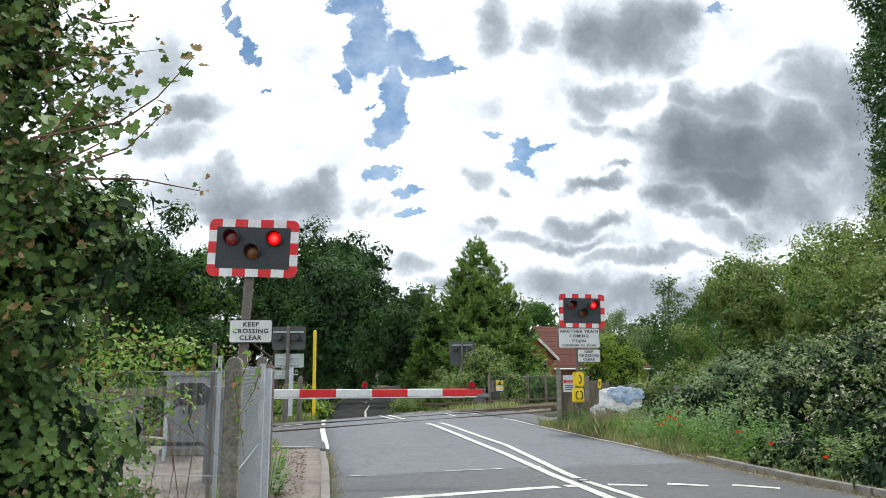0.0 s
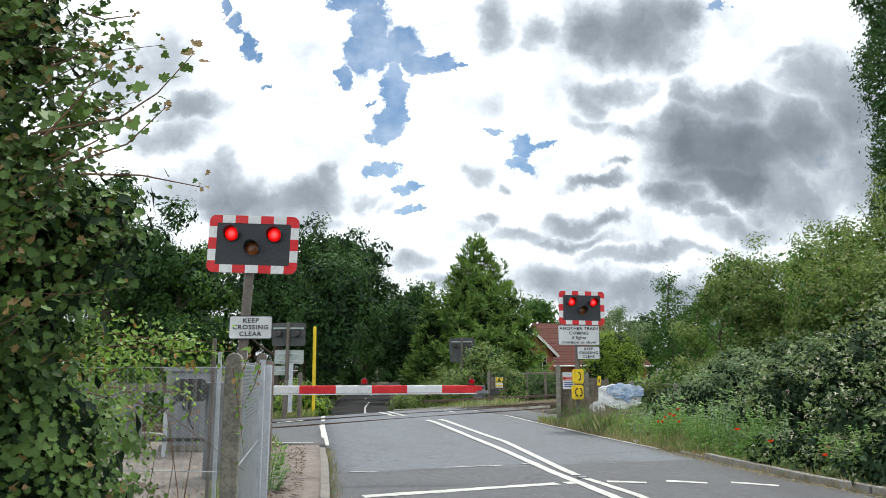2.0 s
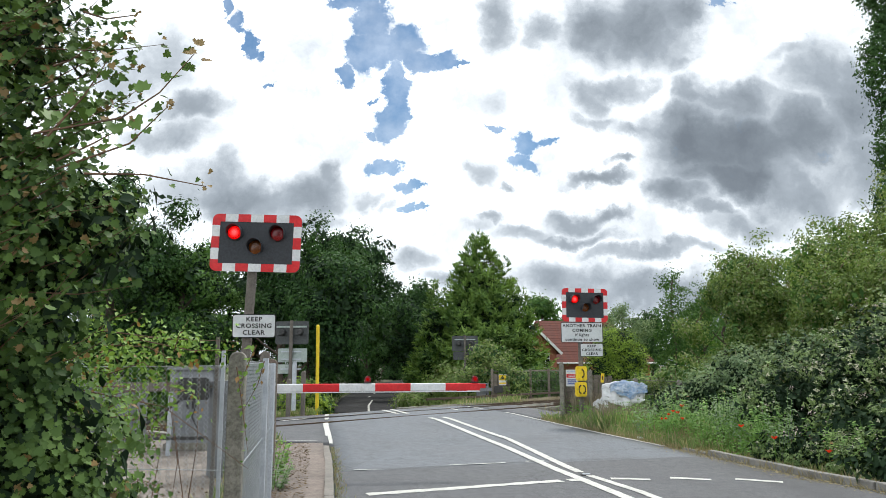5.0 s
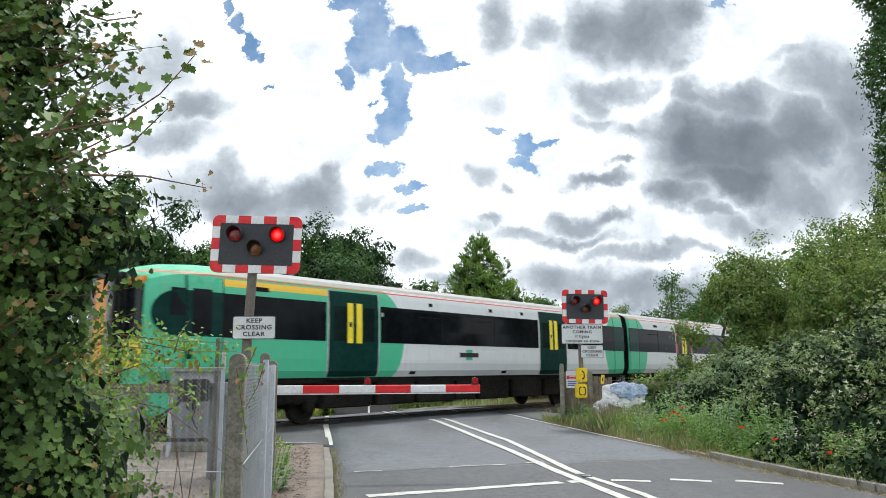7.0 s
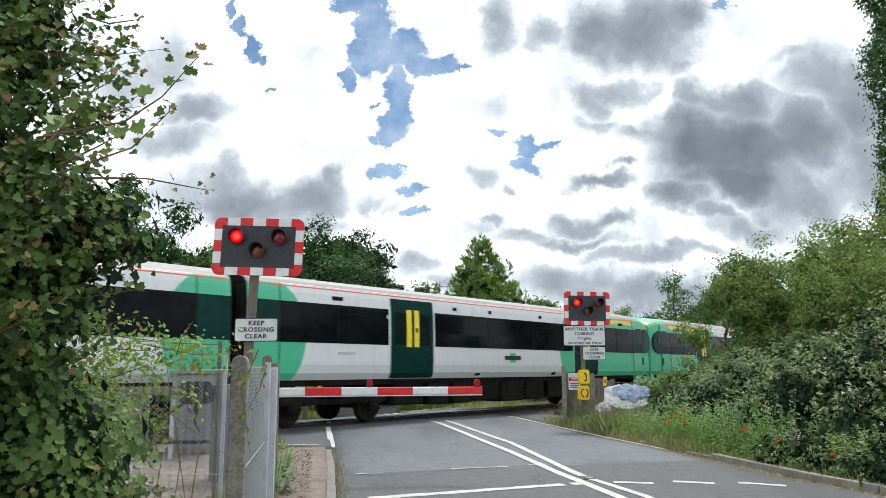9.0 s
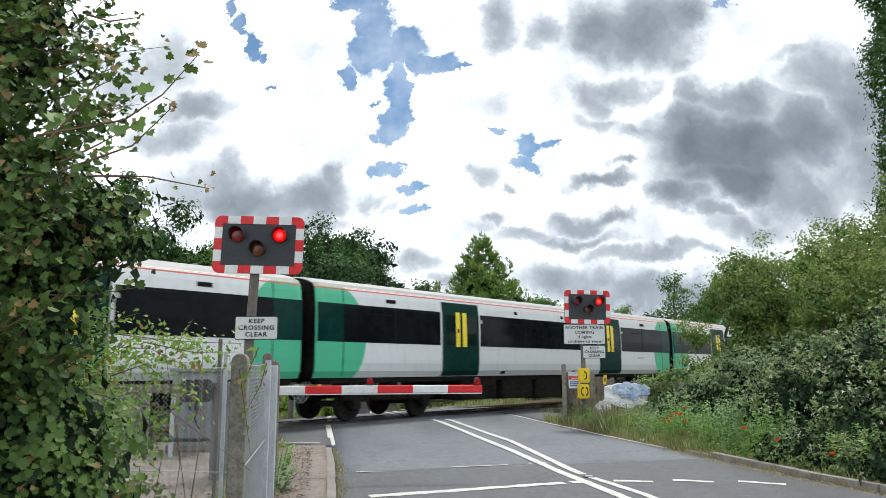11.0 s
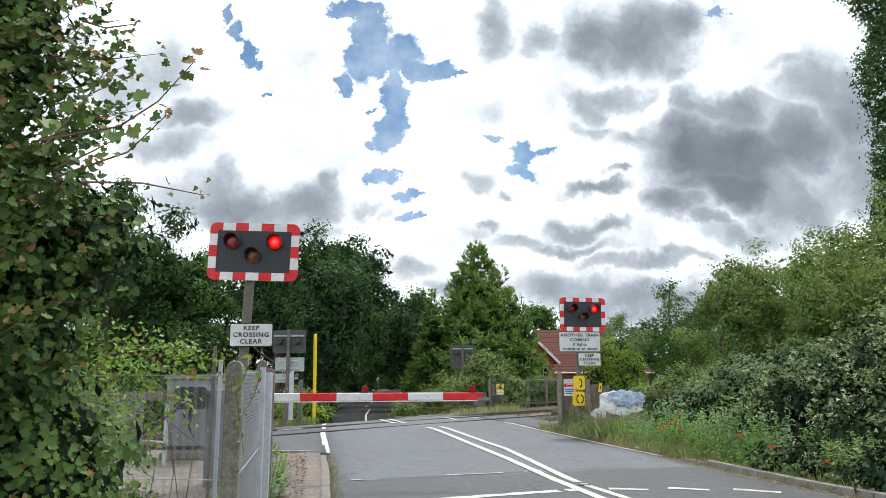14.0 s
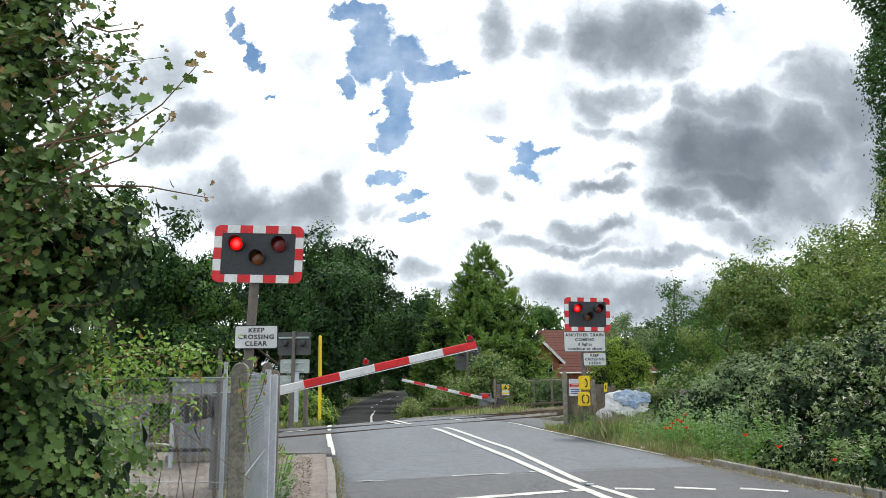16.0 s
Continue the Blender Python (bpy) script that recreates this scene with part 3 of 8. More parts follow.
RIGHT_EDGE = ((-12, 0, 9.75, 10.7, 12.5, 14.6, 16.1, 17.25, 18.6, 20.5, 21.8, 25, 30, 36, 47, 60, 75, 95, 120, 150),
              (11.0, 8.0, 5.61, 5.26, 4.86, 4.45, 4.0, 3.62, 3.25, 2.62, 2.25, 1.4, 0.5, -0.6, -2.4, -3.8, -4.2, -2.0, 4.0, 11.0))


def off_track(x, y):
    return (x - TRACK_AT[0]) * ACROSS[0] + (y - TRACK_AT[1]) * ACROSS[1]


def gz(x, y):
    """Height of the road and of the land beside it."""
    return np.interp(off_track(x, y), *PROFILE)


def left_edge(y):
    return float(np.interp(y, *LEFT_EDGE))


def right_edge(y):
    return float(np.interp(y, *RIGHT_EDGE))


def on_track(d, s, z=0.0):
    """The place d metres along the line and s metres across it."""
    p = TRACK_AT + ALONG * d + ACROSS * s
    return Vector((p[0], p[1], z))


def grid_mesh(name, xs, ys, height):
    gx, gy = np.meshgrid(xs, ys)
    verts = np.stack((gx.ravel(), gy.ravel(), height(gx.ravel(), gy.ravel())), 1)
    w, h = len(xs), len(ys)
    i = (np.arange(h - 1)[:, None] * w + np.arange(w - 1)[None]).ravel()
    return fast_mesh(name, verts, np.stack((i, i + 1, i + 1 + w, i + w), 1))


def ground_height(x, y):
    s = off_track(x, y)
    z = gz(x, y) - 0.03
    z = z - 0.20 * np.clip(np.minimum((s + 3.2) / 0.5, (6.0 - s) / 0.5), 0, 1)
    inside = (x > np.interp(y, *LEFT_EDGE) + 0.05) & (x < np.interp(y, *RIGHT_EDGE) - 0.05)
    z = np.where(inside, z - 0.12, z)
    far = np.hypot(x, y)
    bumps = 0.05 * np.sin(x * 1.7) * np.cos(y * 1.3) * np.clip((far - 12) / 30, 0, 1)
    return z + np.where(inside, 0, bumps)


def make_ground():
    near = np.arange(-40, 60.01, 0.5)
    xs = np.concatenate((-np.geomspace(2500, 45, 14), near, np.geomspace(66, 2500, 14)))
    ys = np.concatenate((-np.geomspace(2500, 45, 12), np.arange(-40, 70.01, 0.5), np.geomspace(73, 4000, 20)))
    tagged(mesh_object("ground", grid_mesh("ground", xs, ys, ground_height), VERGE), "rough earth verge with weeds and dry litter", "ground", kind="structure")


def strip_mesh(name, rows, thick=0.0):
    """A ribbon through rows of points across it, each row of the same length."""
    h, w = len(rows), len(rows[0])
    v = np.array([p for r in rows for p in r], float)
    i = (np.arange(h - 1)[:, None] * w + np.arange(w - 1)[None]).ravel()
    f = np.stack((i, i + 1, i + 1 + w, i + w), 1)
    if thick:
        k = len(v)
        v = np.concatenate((v, v - (0, 0, thick)))
        e = np.arange(h - 1) * w
        ends = np.arange(w - 1)
        f = np.concatenate((f, np.stack((e, e + w, e + w + k, e + k), 1), np.stack((e + w - 1, e + w - 1 + k, e + 2 * w - 1 + k, e + 2 * w - 1), 1),
                            np.stack((ends, ends + k, ends + 1 + k, ends + 1), 1)))
    return fast_mesh(name, v, f)


def road_part(name, y0, y1, mat, label, lift=0.0):
    rows = []
    for y in np.arange(y0, y1 + 0.01, 0.5 if y1 < 60 else 1.0):
        a, b = left_edge(y), right_edge(y)
        row = []
        for k in range(15):
            x = a + (b - a) * k / 14
            camber = 0.02 * (1 - (2 * k / 14 - 1) ** 2)
            row.append((x, y, gz(x, y) + camber + lift))
        rows.append(row)
    return tagged(mesh_object(name, strip_mesh(name, rows, 0.2), mat), label, "road", kind="structure")


def ribbon(name, points, width, mat, parent, up=0.004, ragged=0.0, seed=0):
    """A painted line through the points, laid on the road."""
    rng = np.random.default_rng(seed)
    rows = []
    pts = []
    for (x0, y0), (x1, y1) in zip(points, points[1:]):
        steps = max(int(math.hypot(x1 - x0, y1 - y0) / 0.12), 2)
        pts += [(x0 + (x1 - x0) * i / steps, y0 + (y1 - y0) * i / steps) for i in range(steps)]
    pts.append(points[-1])
    for i, (x, y) in enumerate(pts):
        q = pts[min(i + 1, len(pts) - 1)]
        p = pts[max(i - 1, 0)]
        d = Vector((q[0] - p[0], q[1] - p[1], 0)).normalized()
        side = Vector((-d.y, d.x, 0)) * width / 2
        row = []
        for s in (-1, 0, 1):
            c = Vector((x, y, 0)) + side * s * (1 + ragged * rng.uniform(-1, 0.4))
            a, b = left_edge(c.y), right_edge(c.y)
            k = min(max((c.x - a) / (b - a), 0), 1)
            row.append((c.x, c.y, float(gz(c.x, c.y)) + 0.02 * (1 - (2 * k - 1) ** 2) + up))
        rows.append(row)
    return mesh_object(name, strip_mesh(name, rows), mat, parent)


def make_road():
    road = road_part("road_near", -12.0, 26.5, ASPHALT, "grey worn asphalt road running up to the level crossing")
    far = road_part("road_far", 26.5, 150.0, ASPHALT_FAR_SHADE, "asphalt road beyond the crossing, coloured dark for tree shade")
    # an older strip of surface in front of the joint
    rows = []
    for k in range(29):
        x = -1.55 + 7.0 * k / 28
        y1 = 11.1 + 0.38 * (x + 1.35) + 0.03 * math.sin(k * 2.1)
        y0 = -11.0
        rows.append([])
        for i in range(40):
            y = y0 + (y1 - y0) * i / 39
            xx = min(max(x, left_edge(y) + 0.02), right_edge(y) - 0.02)
            t = (xx - left_edge(y)) / (right_edge(y) - left_edge(y))
            rows[-1].append((xx, y, float(gz(xx, y)) + 0.02 * (1 - (2 * t - 1) ** 2) + 0.004))
    tagged(mesh_object("road_old", strip_mesh("road_old", rows[::-1]), ASPHALT_OLD), "older darker asphalt before a ragged joint", "road", kind="structure")
    ribbon("joint", [(-1.35, 11.15), (0.2, 11.75), (1.62, 12.4), (3.6, 13.1)], 0.028, DARK_STEEL, road, 0.009, 0.9, 1)
    ribbon("joint_edge", [(-1.3, 11.2), (-0.9, 11.32)], 0.06, ROAD_WHITE, road, 0.011, 0.9, 2)
    ribbon("joint_edge", [(0.1, 11.78), (1.0, 12.12)], 0.05, ROAD_WHITE, road, 0.011, 0.9, 3)
    ribbon("joint_edge", [(1.35, 12.3), (1.65, 12.42)], 0.05, ROAD_WHITE, road, 0.011, 0.9, 4)
    # stop line and the marks across the other lane
    ribbon("stop_line", [(-0.92, 9.35), (0.3, 9.88), (1.62, 10.42)], 0.19, ROAD_WHITE, road, 0.010, 0.3, 5)
    ribbon("stop_line", [(1.72, 10.46), (2.0, 10.55)], 0.2, ROAD_WHITE, road, 0.010, 0.15, 6)
    for a, b in (((2.34, 10.62), (2.87, 10.55)), ((3.19, 10.72), (3.72, 10.58)), ((4.08, 10.66), (4.64, 10.42))):
        ribbon("dash", [a, b], 0.17, ROAD_WHITE, road, 0.010, 0.4, 7)
    # the double line
    ribbon("centre_line", [(3.15, 4.0), (2.15, 9.4), (1.21, 14.0), (0.45, 17.2), (-0.32, 20.2)], 0.15, ROAD_WHITE, road, 0.012, 0.1, 8)
    ribbon("centre_line", [(3.5, 4.0), (2.47, 9.55), (2.1, 10.9)], 0.13, ROAD_WHITE, road, 0.012, 0.15, 9)
    ribbon("centre_line", [(2.02, 11.2), (1.34, 15.5), (0.75, 17.7), (0.02, 20.45)], 0.14, ROAD_WHITE, road, 0.012, 0.1, 10)
    # edge lines
    ribbon("edge_line", [(-2.12, 14.3), (-2.77, 18.0), (-2.95, 19.1)], 0.13, ROAD_WHITE, road, 0.010, 0.15, 11)
    ribbon("edge_line", [(-3.05, 19.9), (-3.2, 21.0)], 0.12, ROAD_WHITE, road, 0.010, 0.5, 12)
    ribbon("edge_line", [(-3.28, 21.4), (-3.48, 23.0)], 0.12, ROAD_WHITE, road, 0.010, 0.2, 13)
    ribbon("edge_line", [(4.35, 14.9), (3.95, 16.1), (3.55, 17.3), (3.15, 18.7), (2.55, 20.5), (2.2, 21.7), (1.9, 22.8)], 0.11, ROAD_WHITE, road, 0.010, 0.25, 14)
    ribbon("edge_line", [(1.3, 24.8), (0.9, 26.2)], 0.11, ROAD_WHITE, road, 0.010, 0.2, 15)
    ribbon("edge_line", [(0.5, 23.8), (0.2, 25.2)], 0.11, ROAD_WHITE, road, 0.010, 0.2, 15)
    # beyond the first rails
    ribbon("centre_line", [(-1.0, 22.0), (-1.75, 24.6)], 0.14, ROAD_WHITE, road, 0.012, 0.1, 16)
    ribbon("centre_line", [(-1.3, 22.0), (-2.1, 24.6)], 0.14, ROAD_WHITE, road, 0.012, 0.1, 17)
    ribbon("centre_line", [(-2.2, 25.0), (-2.4, 26.4)], 0.12, ROAD_WHITE, road, 0.012, 0.1, 18)
    ribbon("centre_line", [(-2.5, 27), (-3.3, 34), (-4.5, 46), (-5.2, 56)], 0.12, ROAD_WHITE, far, 0.012, 0.1, 19)
    for y in range(60, 118, 6):
        x = (left_edge(y) + right_edge(y)) / 2
        ribbon("dash", [(x, y), ((left_edge(y + 2) + right_edge(y + 2)) / 2, y + 2)], 0.12, ROAD_WHITE, far, 0.012)
    # reflecting stud between the double lines
    stud = thing("road_stud", "metal reflecting road stud between double white lines", "road stud", pose(2.06, 10.95, float(gz(2.06, 10.95)) + 0.02))
    part("casing", box(0.16, 0.12, 0.022, (0, 0, 0.008), 0.008), DARK_STEEL, stud)
    part("reflector", box(0.11, 0.05, 0.024, (0, -0.01, 0.02), 0.006), GALV, stud)
    # footway: raised behind the kerb, then level with the road up to the rails
    rows = [[(left_edge(y) - 0.117 - 1.07 * k / 4, y, float(gz(left_edge(y), y)) + 0.10 + 0.012 * math.sin(y * 1.9 + k)) for k in range(5)] for y in np.arange(-12, 13.8, 0.4)]
    tagged(mesh_object("footway", strip_mesh("footway", [r[::-1] for r in rows], 0.3), FOOTWAY), "narrow pinkish asphalt footway with leaf litter", "pavement", kind="structure")
    rows = [[(left_edge(y) - 0.003 - 1.45 * k / 4, y, float(gz(left_edge(y) - 1.45 * k / 4, y)) + 0.002 + 0.09 * max(0, 1 - (y - 13.7) / 2.0)) for k in range(5)] for y in np.arange(13.7, 24.6, 0.4)]
    ramp = tagged(mesh_object("footway_level", strip_mesh("footway_level", [r[::-1] for r in rows], 0.3), ASPHALT_OLD), "dark asphalt footway level with the crossing", "pavement", kind="structure")
    rows = [[(right_edge(y) + 0.003 + 1.6 * k / 4, y, float(gz(right_edge(y) + 1.6 * k / 4, y)) + 0.002) for k in range(5)] for y in np.arange(20.8, 27.6, 0.4)]
    tagged(mesh_object("footway_right", strip_mesh("footway_right", rows, 0.3), ASPHALT_OLD), "dark asphalt margin beside the rails", "pavement", kind="structure")
    ribbon("footway_line", [(-3.2, 13.62), (-2.28, 13.85)], 0.045, ROAD_WHITE, ramp, 0.112, 0.4, 20)
    ribbon("footway_line", [(-4.1, 19.2), (-3.6, 20.0)], 0.1, ROAD_WHITE, ramp, 0.03, 0.4, 21)


def kerb_stone(length):
    return box(0.13, length, 0.26, (0, 0, -0.13), 0.008)


def make_kerbs():
    data = bpy.data.meshes.new("kerbstone")
    b = kerb_stone(0.917)
    b.to_mesh(data)
    b.free()
    data.materials.append(KERB)
    old = bpy.data.meshes.new("kerbstone")
    b = box(0.11, 0.918, 0.26, (0, 0, -0.13), 0.003)
    b.to_mesh(old)
    b.free()
    old.materials.append(KERB_OLD)
    for name, edge, y0, y1, side, label in (("kerb_left", left_edge, -11.6, 13.9, -1, "row of grey concrete kerbstones beside the footway"),
                                            ("kerb_right", right_edge, -11.0, 14.6, 1, "row of grey concrete kerbstones below the verge")):
        kerb = thing(name, label, "kerb", kind="structure")
        y, i = y0, 0
        while y < y1:
            d = Vector((edge(y + 0.5) - edge(y - 0.5), 1.0, 0)).normalized()
            x = edge(y) + side * 0.065
            stone = new("kerbstone", old if side < 0 else data)
            stone.parent = kerb
            slope = math.degrees(math.atan(float(gz(edge(y + 0.4), y + 0.4) - gz(edge(y - 0.4), y - 0.4)) / 0.8))
            up = 0.105 if y < y1 - 1.2 else 0.05
            stone.matrix_basis = Matrix.Translation((x, y, float(gz(x, y)) + up)) @ pose(0, 0, 0, slope + 0.06 * math.sin(i * 2.3), 0.5 * math.sin(i * 1.7), math.degrees(math.atan2(-d.x, d.y)) + 0.5 * math.sin(i))
            y += 0.915 * d.y
            i += 1


def make_track():
    """Ballast, sleepers, rails and the crossing's flange gaps."""
    rng = np.random.default_rng(5)
    # ballast on both sides of the road, in rough ridges
    for name, d0, d1 in (("ballast_east", 10.6, 260.0), ("ballast_west", -260.0, 0.2)):
        ds = np.arange(d0, d1, 0.5)
        ss = np.linspace(-2.9, 6.2, 32)
        rows = []
        for d in ds:
            row = []
            for s in ss:
                edge = min((s + 2.9) / 0.6, (6.2 - s) / 0.6, 1.0)
                p = on_track(d, s)
                row.append((p.x, p.y, float(gz(p.x, p.y)) - 0.31 + 0.17 * edge + rng.uniform(-0.02, 0.02)))
            rows.append(row)
        tagged(mesh_object(name, strip_mesh(name, rows), BALLAST), "brown grey stone ballast under the railway", "ballast", kind="structure")
    rails = thing("railway_track", "two steel railway tracks crossing the road at a slant", "railway track", kind="structure")
    heading = math.degrees(math.atan2(ALONG[1], ALONG[0]))
    rail = box(520, 0.065, 0.14, (0, 0, -0.06), 0.008)
    data = bpy.data.meshes.new("rail")
    rail.to_mesh(data)
    rail.free()
    data.materials.append(RAIL)
    gap = bpy.data.meshes.new("flange_gap")
    g = box(9.6, 0.05, 0.02, (0, 0, 0), 0.0)
    g.to_mesh(gap)
    g.free()
    gap.materials.append(RUBBER)
    for s in (-0.752, 0.752, 2.648, 4.152):
        r = new("rail", data)
        r.parent = rails
        drop = {2.648: 0.085, 4.152: 0.225}.get(s, 0.0)
        r.matrix_basis = Matrix.Translation(on_track(0, s, -0.028 - drop)) @ pose(0, 0, 0, 0, 0, heading)
        inner = 0.11 if s in (-0.752, 2.648) else -0.11
        for off in (() if drop else (inner * 0.7,)):
            g = new("flange_gap", gap)
            g.parent = rails
            g.matrix_basis = Matrix.Translation(on_track(5.35 + 0.9 * s, s + off, -0.034 - drop)) @ pose(0, 0, 0, 0, 0, heading)
    sleeper = bpy.data.meshes.new("sleeper")
    b = box(0.25, 2.5, 0.14, (0, 0, 0), 0.02)
    b.to_mesh(sleeper)
    b.free()
    sleeper.materials.append(CONCRETE)
    for track in (0.0, 3.4):
        for d in list(np.arange(10.9, 60, 0.65)) + list(np.arange(-20, 0.0, 0.65)):
            o = new("sleeper", sleeper)
            o.parent = rails
            o.matrix_basis = Matrix.Translation(on_track(d, track, -0.125 - 0.035 * track)) @ pose(0, 0, 0, 0, 0, heading)
    # current rail, which stops short of the road
    for s in (-1.25, 4.65):
        part("conductor_rail", box(120, 0.07, 0.09, (0, 0, 0), 0.01), RAIL, rails).matrix_basis = Matrix.Translation(on_track(72.5, s, 0.06)) @ pose(0, 0, 0, 0, 0, heading)


make_ground()
make_road()
make_track()


# ---------------------------------------------------------------- crossing furniture
def lettering(text, size, at, parent, mat=SIGN_BLACK, name="letter", wide=1.0):
    """Raised flat letters in the xz plane, facing -y, centred at 'at'."""
    curve = bpy.data.curves.new("text", "FONT")
    curve.body, curve.size, curve.align_x, curve.align_y, curve.extrude, curve.offset = text, size, "CENTER", "CENTER", 0.001, size * 0.028
    curve.resolution_u, curve.space_character = 3, 1.14
    probe = new("text", curve)
    bpy.context.view_layer.update()
    data = bpy.data.meshes.new_from_object(probe.evaluated_get(bpy.context.evaluated_depsgraph_get()))
    bpy.data.objects.remove(probe)
    data.transform(Matrix.Translation(at) @ pose(0, 0, 0, 90, 0, 0) @ Matrix.Diagonal((wide, 1, 1, 1)))
    # each letter becomes an object: pieces that stand above one another (a dot on its stem) stay together
    whole = bmesh.new()
    whole.from_mesh(data)
    bpy.data.meshes.remove(data)
    left, pieces = set(whole.verts), []
    while left:
        heap, found = [left.pop()], set()
        while heap:
            v = heap.pop()
            found.add(v)
            for e in v.link_edges:
                o = e.other_vert(v)
                if o in left:
                    left.discard(o)
                    heap.append(o)
        pieces.append([min(v.co.x for v in found), max(v.co.x for v in found), found])
    letters = []
    for a, b, found in sorted(pieces, key=lambda p: p[0]):
        if letters and (a + b) / 2 < letters[-1][1]:
            letters[-1][1] = max(b, letters[-1][1])
            letters[-1][2] |= found
        else:
            letters.append([a, b, set(found)])
    for _, _, found in letters:
        one, put = bmesh.new(), {}
        for f in whole.faces:
            if f.verts[0] in found:
                for v in f.verts:
                    if v not in put:
                        put[v] = one.verts.new(v.co)
                one.faces.new([put[v] for v in f.verts])
        part(name, one, mat, parent)
    whole.free()


def sign(parent, w, h, at, lines, name="sign_plate"):
    """A white plate with a black rim and lines of text (text, size, height above the middle)."""
    at = Vector(at)
    plate_ob = part(name, plate(round_rect(w, h, 0.03), 0.012, None, Matrix.Translation(at)), SIGN_BLACK, parent, "white sign with black rim and black lettering")
    part("face", plate(round_rect(w - 0.022, h - 0.022, 0.024), 0.004, None, Matrix.Translation(at + Vector((0, -0.004, 0)))), SIGN_WHITE, plate_ob)
    for text, size, dz in lines:
        lettering(text, size, at + Vector((0, -0.0065, dz)), plate_ob, wide=1.1)
    for dz in (-h * 0.25, h * 0.25):
        part("rail", box(w * 0.8, 0.02, 0.03, at + Vector((0, 0.022, dz))), GALV, plate_ob)
    return plate_ob


def hood(radius, length):
    """A half-open visor over a lamp, pointing to -y."""
    own = bmesh.new()
    rings = []
    n = 22
    for i in range(n + 1):
        a = radians(-35 + 250 * i / n)
        reach = length * (0.25 + 0.75 * max(0, math.sin(radians(180 * i / n))) ** 0.6)
        c, s = math.cos(a), math.sin(a)
        rings.append([own.verts.new(p) for p in ((radius * c, 0, radius * s), (radius * c, -reach, radius * s), ((radius - 0.006) * c, -reach, (radius - 0.006) * s), ((radius - 0.006) * c, 0, (radius - 0.006) * s))])
    for a, b in zip(rings, rings[1:]):
        for j in range(4):
            own.faces.new((a[j], b[j], b[(j + 1) % 4], a[(j + 1) % 4]))
    own.faces.new(rings[0])
    own.faces.new(rings[-1][::-1])
    bmesh.ops.recalc_face_normals(own, faces=own.faces)
    return own


def lens_face(radius, bulge, flip):
    """One half of a lamp's turning optic: a shallow dome."""
    own = bmesh.new()
    s = 1 if flip else -1
    rows = [[own.verts.new((radius * math.sin(t) * math.cos(a), s * (0.004 + bulge * math.cos(t)), radius * math.sin(t) * math.sin(a))) for a in np.linspace(0, 2 * math.pi, 24, endpoint=False)]
            for t in np.linspace(0.02, math.pi / 2, 7)]
    for a, b in zip(rows, rows[1:]):
        for j in range(24):
            own.faces.new((a[j], a[(j + 1) % 24], b[(j + 1) % 24], b[j]))
    own.faces.new(rows[0])
    own.faces.new([own.verts.new(v.co + Vector((0, -s * 0.004, 0))) for v in rows[-1]])
    bmesh.ops.recalc_face_normals(own, faces=own.faces)
    return own


OPTICS = []   # (object, at, True for the lamps that light first)


